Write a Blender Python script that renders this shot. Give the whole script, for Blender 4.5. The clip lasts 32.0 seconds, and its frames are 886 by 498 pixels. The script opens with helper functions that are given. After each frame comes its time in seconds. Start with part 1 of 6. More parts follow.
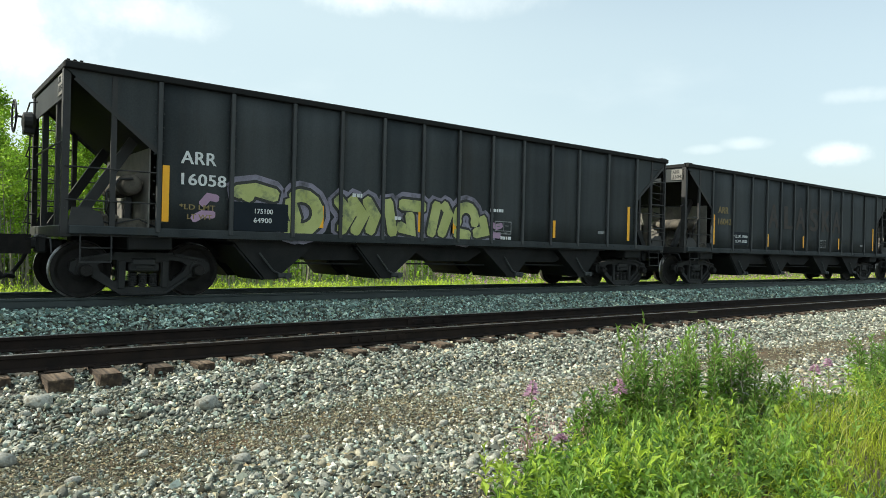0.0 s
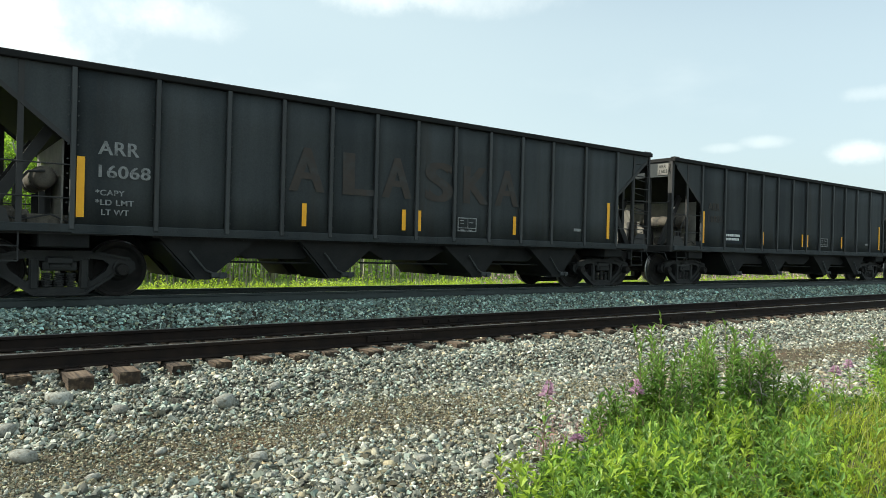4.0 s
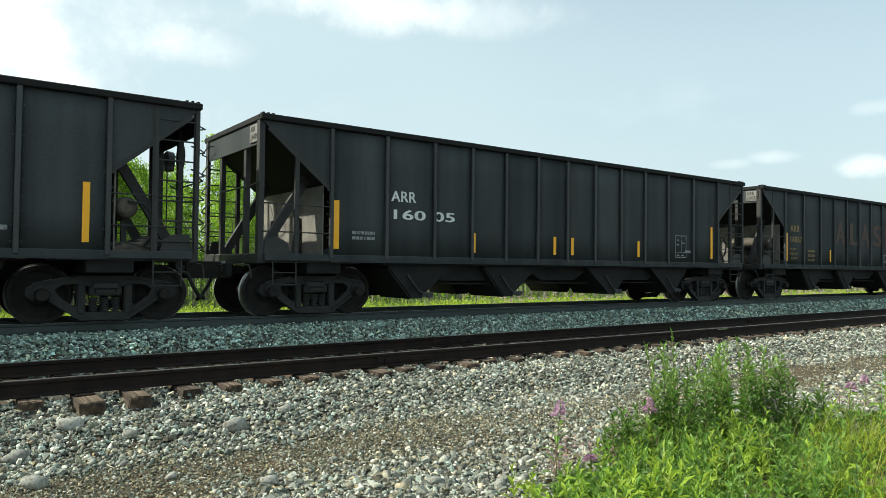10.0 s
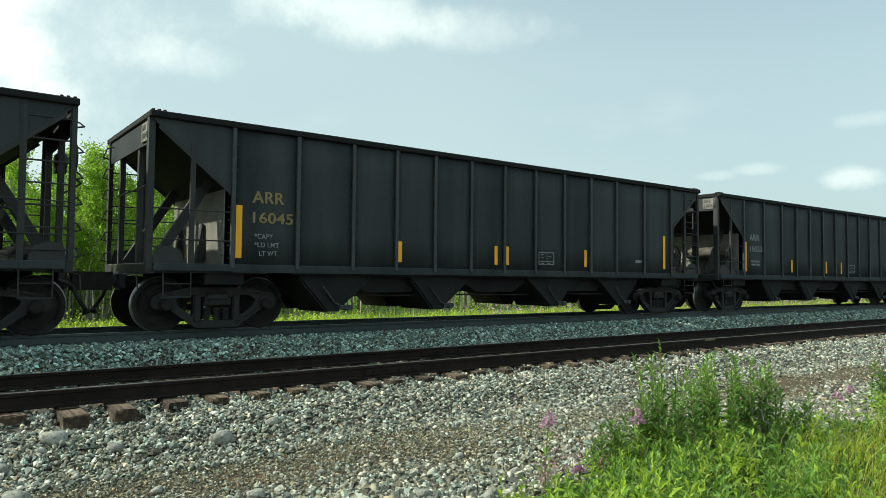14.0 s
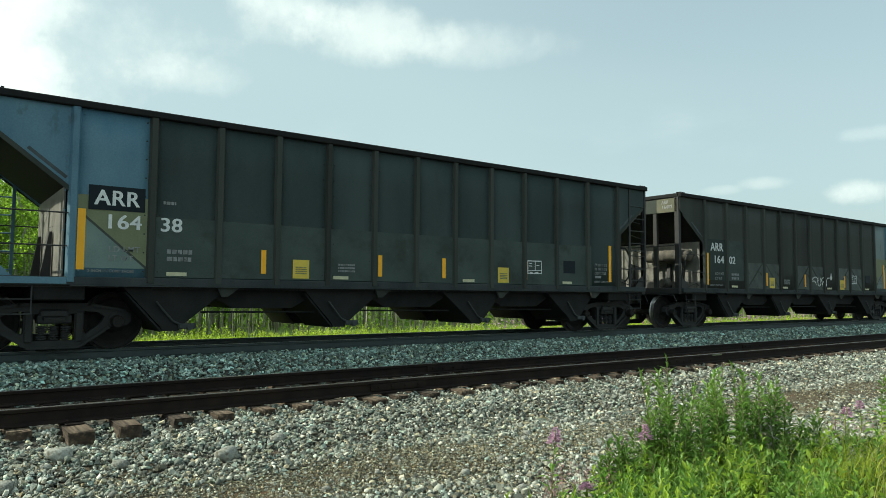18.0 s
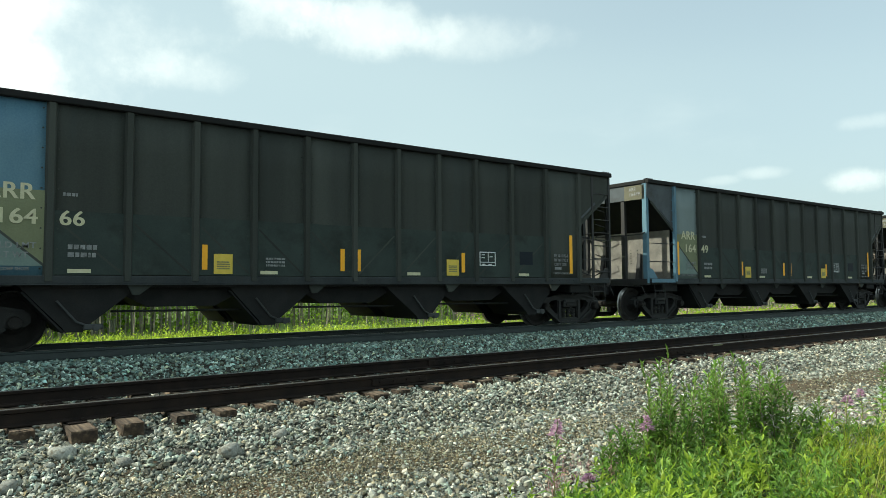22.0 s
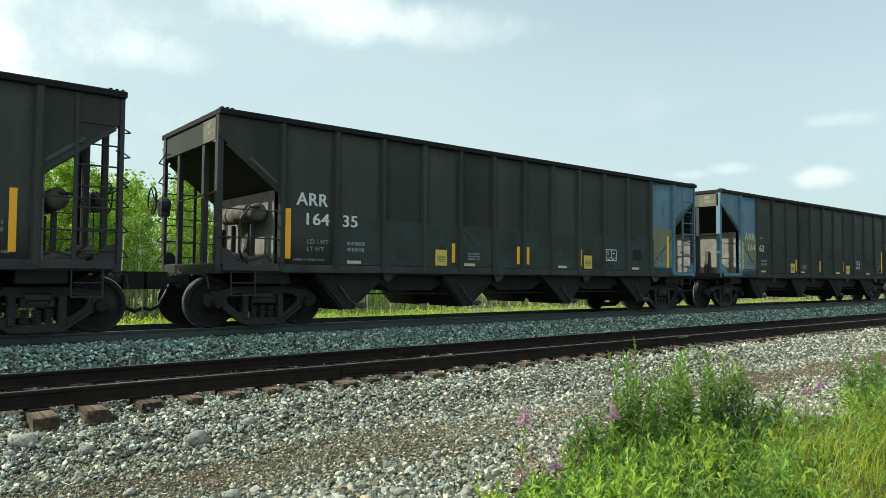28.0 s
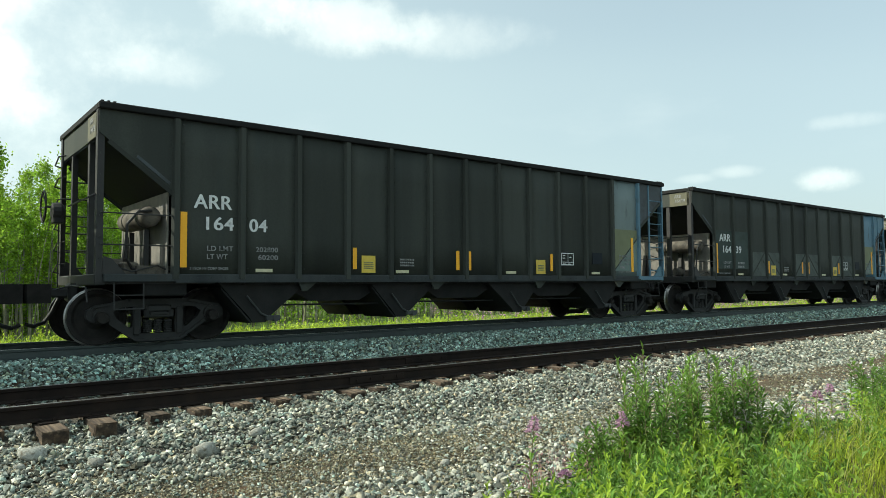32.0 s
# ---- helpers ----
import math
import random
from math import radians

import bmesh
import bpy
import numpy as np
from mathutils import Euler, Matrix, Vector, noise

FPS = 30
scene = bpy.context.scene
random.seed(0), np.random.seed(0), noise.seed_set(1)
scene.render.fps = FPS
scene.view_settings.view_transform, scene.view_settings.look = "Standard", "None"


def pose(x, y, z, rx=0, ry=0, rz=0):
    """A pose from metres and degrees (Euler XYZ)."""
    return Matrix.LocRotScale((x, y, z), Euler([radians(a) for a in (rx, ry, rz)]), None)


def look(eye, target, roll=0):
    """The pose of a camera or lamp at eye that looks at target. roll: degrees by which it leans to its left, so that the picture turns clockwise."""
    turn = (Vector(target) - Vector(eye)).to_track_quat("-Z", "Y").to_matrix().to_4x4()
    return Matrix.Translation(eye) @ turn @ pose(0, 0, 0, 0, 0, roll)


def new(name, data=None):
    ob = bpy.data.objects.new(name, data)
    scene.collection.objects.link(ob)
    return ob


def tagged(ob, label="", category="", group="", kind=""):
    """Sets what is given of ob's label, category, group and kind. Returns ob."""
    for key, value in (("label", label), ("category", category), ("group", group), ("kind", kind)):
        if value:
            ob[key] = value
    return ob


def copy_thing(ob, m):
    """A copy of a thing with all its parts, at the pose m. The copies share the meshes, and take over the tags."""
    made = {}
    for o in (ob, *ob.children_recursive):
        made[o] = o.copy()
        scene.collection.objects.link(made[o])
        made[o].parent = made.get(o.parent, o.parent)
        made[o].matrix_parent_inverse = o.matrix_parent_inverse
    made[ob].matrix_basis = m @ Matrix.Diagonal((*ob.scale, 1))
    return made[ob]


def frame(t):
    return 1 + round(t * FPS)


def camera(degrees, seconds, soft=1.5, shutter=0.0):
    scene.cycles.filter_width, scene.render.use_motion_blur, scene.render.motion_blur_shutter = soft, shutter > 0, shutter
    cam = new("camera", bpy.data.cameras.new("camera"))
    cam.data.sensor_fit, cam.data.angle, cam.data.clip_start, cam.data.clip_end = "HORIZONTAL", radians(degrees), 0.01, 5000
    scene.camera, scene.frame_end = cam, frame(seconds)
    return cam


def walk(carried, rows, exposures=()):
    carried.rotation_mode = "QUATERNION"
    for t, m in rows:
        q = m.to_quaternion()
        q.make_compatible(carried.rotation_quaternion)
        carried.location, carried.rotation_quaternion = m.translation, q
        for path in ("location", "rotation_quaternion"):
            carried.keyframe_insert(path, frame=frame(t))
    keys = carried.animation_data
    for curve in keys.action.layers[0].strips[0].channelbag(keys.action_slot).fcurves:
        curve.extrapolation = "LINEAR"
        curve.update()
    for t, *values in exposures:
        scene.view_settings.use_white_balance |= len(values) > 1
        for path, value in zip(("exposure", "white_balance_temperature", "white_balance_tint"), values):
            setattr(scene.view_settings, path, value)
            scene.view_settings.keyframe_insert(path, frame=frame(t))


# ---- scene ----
# World: x runs along the tracks towards the oncoming train, y away from the camera, z up; z = 0 is the top of the main rails.
EYE = (0.0, 0.0, 0.95)
cam = camera(65.1, 32.0, 0.6)
# seconds, yaw, pitch, roll of the hand-held camera
VIEW = [
    (0, -38.12, -0.08, -1.41), (0.5, -37.22, -0.04, -1.33), (1, -37.69, 0.01, -1.54), (1.5, -38.03, -0.24, -1.27),
    (2, -37.42, -0.02, -1.37), (2.5, -36.87, 0.01, -1.44), (3, -36.86, -0.20, -1.28), (3.5, -36.90, -0.16, -1.43),
    (5.5, -36.42, 0.41, -1.10), (6, -36.10, 1.25, -1.12), (6.5, -36.37, 1.29, -1.28), (7, -36.38, 1.16, -1.33),
    (7.5, -36.27, 1.36, -1.25), (8, -36.23, 1.35, -0.90), (8.5, -36.31, 1.67, -0.86), (9, -36.04, 1.64, -0.61),
    (9.5, -36.19, 1.69, -0.76), (10, -36.09, 1.49, -0.61), (10.5, -35.94, 1.55, -0.94), (11, -36.18, 1.35, -0.80),
    (11.5, -35.91, 1.28, -0.93), (12, -35.39, 2.06, -0.84), (12.5, -36.17, 2.96, -1.26), (13, -36.55, 3.34, -0.95),
    (13.5, -36.72, 3.16, -1.22), (14, -37.04, 2.43, -0.56), (14.5, -37.50, 2.70, -0.18), (16.5, -37.68, 4.81, 0.42),
    (17, -36.27, 4.86, 0.31), (17.5, -36.35, 4.26, -0.17), (18, -36.59, 3.66, -0.45), (18.5, -36.19, 3.35, -0.45),
    (19, -35.42, 4.12, -0.06), (19.5, -35.98, 4.67, -0.06), (20, -36.00, 3.75, 0.78), (20.5, -36.72, 3.58, 1.42),
    (21, -37.27, 3.88, 0.72), (21.5, -37.27, 3.83, 0.28), (22, -36.57, 3.17, 0.33), (22.5, -38.68, 2.15, -0.99),
    (23, -38.05, 2.39, -0.99), (23.5, -38.32, 2.11, -0.68), (24, -38.79, 2.60, -0.70), (24.5, -37.95, 2.63, -0.76),
    (25, -38.33, 2.95, -0.34), (25.5, -38.00, 3.07, -0.15), (26, -38.18, 2.96, -0.14), (26.5, -39.59, 2.37, -0.10),
    (28.5, -38.80, 2.24, -0.51), (29, -38.79, 2.05, -0.46), (29.5, -38.34, 2.38, -0.29), (30, -39.46, 2.37, -0.01),
    (30.5, -38.10, 2.62, 0.30), (31, -37.95, 2.66, 0.51), (31.5, -38.35, 2.88, 0.74), (32, -38.44, 2.96, 0.40),
]
walk(cam, [(t, pose(*EYE, 90 + p, r, y)) for t, y, p, r in VIEW],
     [(0.0, 0.36, 6600, 6), (6.0, 0.32, 6600, 5), (12.0, 0.22, 6550, 2), (16.5, 0.04, 6550, -4), (18.0, 0.06, 6550, -3), (21.0, 0.19, 6550, -1), (24.0, 0.22, 6580, 1), (32.0, 0.22, 6580, 1)])

# ---- light ----
SUN_WAY = Vector((-1.65, 1.0, 1.58)).normalized()      # towards the sun, beyond the train
SUN_EL = math.asin(SUN_WAY.z)
SUN_ROT = math.atan2(SUN_WAY.x, SUN_WAY.y)
sun_data = bpy.data.lights.new("sun", "SUN")
sun_data.energy, sun_data.angle, sun_data.color = 5.0, radians(0.6), (1.0, 0.95, 0.84)
sun = new("sun", sun_data)
sun.matrix_basis = look((-60, 40, 60), Vector((-60, 40, 60)) - SUN_WAY * 10)
scene.view_settings.exposure = 0.0


def build_world():
    world = bpy.data.worlds.new("sky")
    scene.world = world
    world.use_nodes = True
    nt = world.node_tree
    nt.nodes.clear()
    n = nt.nodes.new
    out, mix, over = n("ShaderNodeOutputWorld"), n("ShaderNodeMixShader"), n("ShaderNodeMixShader")
    clear, veiled, cloud = n("ShaderNodeBackground"), n("ShaderNodeBackground"), n("ShaderNodeBackground")
    sky = n("ShaderNodeTexSky")
    sky.sky_type, sky.sun_disc = "NISHITA", False
    sky.sun_elevation, sky.sun_rotation = SUN_EL, SUN_ROT
    sky.air_density, sky.dust_density, sky.ozone_density = 1.0, 3.0, 1.0
    clear.inputs["Strength"].default_value = 0.15
    coord, flat, puffs, veil = n("ShaderNodeTexCoord"), n("ShaderNodeMapping"), n("ShaderNodeTexNoise"), n("ShaderNodeTexNoise")
    flat.inputs["Scale"].default_value = (1.0, 1.0, 2.8)
    flat.inputs["Location"].default_value = (0.75, 0.4, 0.0)
    puffs.inputs["Scale"].default_value, puffs.inputs["Detail"].default_value, puffs.inputs["Roughness"].default_value = 2.0, 7.0, 0.52
    veil.inputs["Scale"].default_value, veil.inputs["Detail"].default_value = 0.8, 2.0
    ramp, haze = n("ShaderNodeMapRange"), n("ShaderNodeMapRange")
    ramp.interpolation_type = haze.interpolation_type = "SMOOTHSTEP"
    for node, lo, hi, least, most in ((ramp, 0.52, 0.74, 0.0, 0.16), (haze, 0.2, 0.8, 0.55, 0.9)):
        node.inputs["From Min"].default_value, node.inputs["From Max"].default_value = lo, hi
        node.inputs["To Min"].default_value, node.inputs["To Max"].default_value = least, most
    # thin milky haze, and white cloud above it
    veiled.inputs["Color"].default_value, veiled.inputs["Strength"].default_value = (0.61, 0.74, 0.79, 1), 1.0
    cloud.inputs["Color"].default_value, cloud.inputs["Strength"].default_value = (0.98, 1.0, 0.985, 1), 1.22
    link = nt.links.new
    link(coord.outputs["Generated"], flat.inputs["Vector"])
    link(flat.outputs["Vector"], puffs.inputs["Vector"])
    link(flat.outputs["Vector"], veil.inputs["Vector"])
    link(puffs.outputs["Fac"], ramp.inputs["Value"])
    link(veil.outputs["Fac"], haze.inputs["Value"])
    link(sky.outputs["Color"], clear.inputs["Color"])
    link(haze.outputs["Result"], mix.inputs["Fac"])
    link(clear.outputs["Background"], mix.inputs[1])
    link(veiled.outputs["Background"], mix.inputs[2])
    link(ramp.outputs["Result"], over.inputs["Fac"])
    link(mix.outputs["Shader"], over.inputs[1])
    link(cloud.outputs["Background"], over.inputs[2])
    # the few clouds that stand in view, after a sun-side glow drawn likewise: direction, half width, half height, how
    # dense
    last = over
    rough = n("ShaderNodeTexNoise")
    rough.inputs["Scale"].default_value, rough.inputs["Detail"].default_value, rough.inputs["Roughness"].default_value = 10.0, 9.0, 0.62
    link(coord.outputs["Generated"], rough.inputs["Vector"])
    for way, wide, high, dense in (((-0.18, 0.95, 0.25), 0.46, 0.30, 0.50), ((0.916, 0.380, 0.130), 0.042, 0.020, 0.70), ((0.914, 0.353, 0.198), 0.050, 0.012, 0.25), ((0.871, 0.469, 0.147), 0.035, 0.010, 0.28),
                                   ((0.845, 0.517, 0.140), 0.03, 0.008, 0.20), ((0.370, 0.850, 0.374), 0.085, 0.052, 0.58), ((0.470, 0.806, 0.354), 0.130, 0.046, 0.52), ((0.590, 0.730, 0.342), 0.130, 0.034, 0.28),
                                   ((0.265, 0.922, 0.282), 0.085, 0.032, 0.38), ((0.050, 0.966, 0.250), 0.10, 0.075, 0.70), ((0.040, 0.943, 0.335), 0.12, 0.045, 0.45)):
        c = Vector(way).normalized()
        across = c.cross(Vector((0, 0, 1))).normalized()
        up = across.cross(c)
        terms = []
        for axis, size in ((across, wide), (up, high)):
            dot, power = n("ShaderNodeVectorMath"), n("ShaderNodeMath")
            dot.operation, power.operation = "DOT_PRODUCT", "POWER"
            link(coord.outputs["Generated"], dot.inputs[0])
            dot.inputs[1].default_value = axis / size
            shift = n("ShaderNodeMath")
            shift.operation = "ABSOLUTE"
            off = n("ShaderNodeMath")
            off.operation, off.inputs[1].default_value = "SUBTRACT", c.dot(axis) / size
            link(dot.outputs["Value"], off.inputs[0])
            link(off.outputs["Value"], shift.inputs[0])
            link(shift.outputs["Value"], power.inputs[0])
            power.inputs[1].default_value = 2.0
            terms.append(power.outputs["Value"])
        far, ragged, mask, layer = n("ShaderNodeMath"), n("ShaderNodeMath"), n("ShaderNodeMapRange"), n("ShaderNodeMixShader")
        link(terms[0], far.inputs[0])
        link(terms[1], far.inputs[1])
        ragged.operation = "MULTIPLY_ADD"
        link(rough.outputs["Fac"], ragged.inputs[0])
        ragged.inputs[1].default_value = 3.0
        link(far.outputs["Value"], ragged.inputs[2])
        mask.interpolation_type = "SMOOTHSTEP"
        mask.inputs["From Min"].default_value, mask.inputs["From Max"].default_value = 2.6, 1.0
        mask.inputs["To Max"].default_value = dense
        link(ragged.outputs["Value"], mask.inputs["Value"])
        link(mask.outputs["Result"], layer.inputs["Fac"])
        link(last.outputs["Shader"], layer.inputs[1])
        link(cloud.outputs["Background"], layer.inputs[2])
        last = layer
    link(last.outputs["Shader"], out.inputs["Surface"])


build_world()

# ---- the plan, in metres ----
SIDE_Y, HALF_W = 11.68, 1.6                  # near side of the train; half its width
MAIN_Y = SIDE_Y + HALF_W                     # middle of the main track
SIDING_Y, SIDING_Z = 9.01, -0.25             # middle of the siding, top of its rails
GAUGE = 1.505                                # between the rail middles
RAIL_H = 0.172
SPEED = 12.85                                # metres a second, towards -x
FIRST_END = 17.45                            # rear end of the first whole car at 0 s
STEP_OLD, STEP_NEW, LAST_OLD = 16.396, 16.52, 13
# small surges of the train against even speed: seconds, metres
SURGE = [(0, -0.17), (1, -0.14), (1.5, -0.11), (2, -0.10), (3, 0.43), (6, -0.14), (7, -0.11), (8, -0.11), (9, -0.28), (10, -0.20), (11, 0.22), (12, 0.26),
         (13, 0.30), (14, 0.36), (17, -0.12), (18, -0.29), (19, 0.18), (20, 0.17), (21, 0.16), (22, 0.12), (23, 0.16), (24, 0.14), (25, 0.05), (25.5, -0.33), (26, -0.40),
         (29, 0.11), (30, 0.01), (31, -0.09), (32, -0.16)]


def ease(a, b, v):
    v = np.clip((np.asarray(v, float) - a) / (b - a), 0, 1)
    return v * v * (3 - 2 * v)


def ground_z(x, y):
    """Height of the ground: a gravel apron, the siding's bed, the main track's higher bed, and a grass verge beyond."""
    x, y = np.asarray(x, float), np.asarray(y, float)
    z = -0.66 - 0.03 * ease(3.0, 5.5, y) + 0.205 * ease(6.2, 7.75, y) + 0.045 * ease(10.0, 10.6, y) + 0.235 * ease(10.6, 11.9, y)
    z = z - 0.035 * ease(7.3, 7.6, y) * (1 - ease(7.8, 8.3, y))
    z = z - 0.06 * ease(7.0, 7.4, y) * (1 - ease(7.7, 8.3, y)) * (1 - ease(1.9, 2.5, x))
    z = z - 0.55 * ease(15.0, 17.0, y) + 0.25 * ease(17.5, 24, y)
    z = z + 0.03 * np.sin(x * 0.9 + y * 1.7) * (1 - ease(5.5, 7.5, y)) + 0.02 * np.sin(x * 2.3 - y * 1.1) * (1 - ease(5.5, 7.5, y))
    return z


# ---- materials ----
def mat(name, low, high, scale=6.0, rough=0.75, metal=0.0, bump=0.15, fine=60.0, random_by="", spread=0.0, stretch=(1, 1, 1), spec=0.5,
        stain=None, stain_at=(0.56, 0.72), stain_scale=1.3, dents=0.01, translucent=0.0):
    """A worn surface: a blend of two colours at two scales, stains of their own shape, and fine relief."""
    m = bpy.data.materials.new(name)
    m.use_nodes = True
    nt = m.node_tree
    n, link = nt.nodes.new, nt.links.new
    bsdf = nt.nodes["Principled BSDF"]
    bsdf.inputs["Metallic"].default_value = metal
    bsdf.inputs["Specular IOR Level"].default_value = spec
    coord, place = n("ShaderNodeTexCoord"), n("ShaderNodeMapping")
    place.inputs["Scale"].default_value = stretch
    link(coord.outputs["Object"], place.inputs["Vector"])
    big, small = n("ShaderNodeTexNoise"), n("ShaderNodeTexNoise")
    big.inputs["Scale"].default_value, big.inputs["Detail"].default_value = scale, 5.0
    small.inputs["Scale"].default_value, small.inputs["Detail"].default_value = fine, 2.0
    link(place.outputs["Vector"], big.inputs["Vector"])
    link(coord.outputs["Object"], small.inputs["Vector"])
    blend = n("ShaderNodeMix")
    blend.data_type = "RGBA"
    blend.inputs["A"].default_value, blend.inputs["B"].default_value = (*low, 1), (*high, 1)
    wide = n("ShaderNodeMapRange")
    wide.inputs["From Min"].default_value, wide.inputs["From Max"].default_value = 0.3, 0.7
    add = n("ShaderNodeMath")
    add.operation = "MULTIPLY_ADD"
    add.inputs[1].default_value, add.inputs[2].default_value = 0.35, -0.17
    sumup = n("ShaderNodeMath")
    link(small.outputs["Fac"], add.inputs[0])
    link(big.outputs["Fac"], sumup.inputs[0])
    link(add.outputs["Value"], sumup.inputs[1])
    link(sumup.outputs["Value"], wide.inputs["Value"])
    link(wide.outputs["Result"], blend.inputs["Factor"])
    colour = blend.outputs["Result"]
    if stain:
        spot, edge, over = n("ShaderNodeTexNoise"), n("ShaderNodeMapRange"), n("ShaderNodeMix")
        spot.inputs["Scale"].default_value, spot.inputs["Detail"].default_value, spot.inputs["Roughness"].default_value = stain_scale, 8.0, 0.65
        link(place.outputs["Vector"], spot.inputs["Vector"])
        edge.inputs["From Min"].default_value, edge.inputs["From Max"].default_value = stain_at
        over.data_type = "RGBA"
        over.inputs["B"].default_value = (*stain, 1)
        link(spot.outputs["Fac"], edge.inputs["Value"])
        link(edge.outputs["Result"], over.inputs["Factor"])
        link(colour, over.inputs["A"])
        colour = over.outputs["Result"]
    if random_by:
        source = n("ShaderNodeObjectInfo") if random_by == "object" else n("ShaderNodeNewGeometry")
        value = source.outputs["Random" if random_by == "object" else "Random Per Island"]
        level, tint = n("ShaderNodeMapRange"), n("ShaderNodeHueSaturation")
        level.inputs["To Min"].default_value, level.inputs["To Max"].default_value = 1 - spread, 1 + spread
        link(value, level.inputs["Value"])
        link(level.outputs["Result"], tint.inputs["Value"])
        link(colour, tint.inputs["Color"])
        colour = tint.outputs["Color"]
    link(colour, bsdf.inputs["Base Color"])
    gloss = n("ShaderNodeMapRange")
    gloss.inputs["To Min"].default_value, gloss.inputs["To Max"].default_value = max(0.05, rough - 0.12), min(1.0, rough + 0.12)
    link(big.outputs["Fac"], gloss.inputs["Value"])
    link(gloss.outputs["Result"], bsdf.inputs["Roughness"])
    if bump:
        relief = n("ShaderNodeBump")
        relief.inputs["Strength"].default_value, relief.inputs["Distance"].default_value = bump, dents
        link(sumup.outputs["Value"], relief.inputs["Height"])
        link(relief.outputs["Normal"], bsdf.inputs["Normal"])
    if translucent:
        thin, both = n("ShaderNodeBsdfTranslucent"), n("ShaderNodeMixShader")
        both.inputs["Fac"].default_value = translucent
        link(colour, thin.inputs["Color"])
        link(bsdf.outputs["BSDF"], both.inputs[1])
        link(thin.outputs["BSDF"], both.inputs[2])
        link(both.outputs["Shader"], nt.nodes["Material Output"].inputs["Surface"])
    return m


M = {}
M["paint_old"] = mat("black_car_paint", (0.034, 0.040, 0.043), (0.064, 0.071, 0.073), 1.2, 0.7, 0.0, 0.12, 45, "object", 0.14, (1.5, 1, 0.14), 0.10,
                     stain=(0.048, 0.046, 0.042), stain_at=(0.56, 0.80), stain_scale=1.8)
M["paint_new"] = mat("olive_black_car_paint", (0.038, 0.0425, 0.0385), (0.062, 0.068, 0.0605), 1.1, 0.7, 0.0, 0.12, 45, "object", 0.2, (1.5, 1, 0.16), 0.10,
                     stain=(0.046, 0.056, 0.053), stain_at=(0.56, 0.78), stain_scale=1.6)
M["band"] = mat("greenish_faded_car_paint", (0.040, 0.055, 0.051), (0.064, 0.083, 0.076), 1.3, 0.7, 0.0, 0.1, 45, "object", 0.25, (1, 1, 0.5), 0.10,
                stain=(0.033, 0.039, 0.034), stain_at=(0.50, 0.68), stain_scale=1.1)
M["paint_teal"] = mat("teal_black_car_paint", (0.034, 0.050, 0.049), (0.056, 0.076, 0.074), 1.1, 0.68, 0.0, 0.12, 45, "object", 0.12, (1, 1, 0.35), 0.12,
                      stain=(0.040, 0.050, 0.048), stain_at=(0.56, 0.78), stain_scale=1.6)
M["teal"] = mat("faded_teal_paint", (0.11, 0.165, 0.155), (0.18, 0.245, 0.22), 1.6, 0.65, 0.0, 0.1, 40, stain=(0.07, 0.085, 0.075), stain_at=(0.60, 0.74), stain_scale=3)
M["dullplate"] = mat("dull_grey_board_paint", (0.13, 0.13, 0.12), (0.22, 0.21, 0.19), 4, 0.7, 0.0, 0.1, 50, stain=(0.06, 0.055, 0.05), stain_at=(0.58, 0.7), stain_scale=3)
M["frame_dark"] = mat("grimy_black_steel", (0.014, 0.0148, 0.0155), (0.028, 0.0275, 0.027), 5, 0.62, 0.0, 0.2, 70, stain=(0.034, 0.027, 0.022), stain_at=(0.62, 0.8))
M["rib_grey"] = mat("worn_grey_rib_paint", (0.024, 0.028, 0.030), (0.046, 0.050, 0.051), 3, 0.6, 0.0, 0.1, 60, "object", 0.25, (1, 1, 0.2))
M["chord"] = mat("black_chord_steel", (0.009, 0.0098, 0.0102), (0.017, 0.017, 0.0168), 3, 0.75, 0.0, 0.15, 50, spec=0.2)
# Darker than the side paint: shade under the cars put into the colour.
M["hopper_dark"] = mat("shade_dark_hopper_steel", (0.0125, 0.0134, 0.0139), (0.0245, 0.0245, 0.024), 3, 0.8, 0.0, 0.2, 50, stain=(0.020, 0.016, 0.013), stain_at=(0.6, 0.8), spec=0.2)
M["wheel"] = mat("rusty_wheel_steel", (0.014, 0.0128, 0.0122), (0.030, 0.027, 0.025), 6, 0.8, 0.0, 0.15, 80, spec=0.25)
M["casting"] = mat("grey_black_cast_steel", (0.019, 0.0195, 0.020), (0.037, 0.036, 0.0345), 4, 0.7, 0.0, 0.25, 60, stain=(0.034, 0.028, 0.022), stain_at=(0.62, 0.78), spec=0.3)
M["tread"] = mat("polished_wheel_tread", (0.30, 0.29, 0.28), (0.42, 0.41, 0.40), 8, 0.35, 0.9, 0.05, 80)
M["blue"] = mat("faded_blue_paint", (0.055, 0.140, 0.212), (0.115, 0.222, 0.285), 1.3, 0.6, 0.0, 0.1, 40, stain=(0.045, 0.07, 0.08), stain_at=(0.58, 0.72), stain_scale=2.2, stretch=(1, 1, 0.5))
M["olive"] = mat("dull_olive_paint", (0.085, 0.082, 0.050), (0.13, 0.125, 0.080), 3, 0.65, 0.0, 0.1, 40, stain=(0.03, 0.03, 0.028), stain_at=(0.58, 0.70), stain_scale=3)
M["ochre"] = mat("faded_ochre_green_paint", (0.14, 0.155, 0.08), (0.21, 0.23, 0.13), 1.6, 0.65, 0.0, 0.1, 40, stain=(0.045, 0.046, 0.035), stain_at=(0.61, 0.72), stain_scale=3.2)
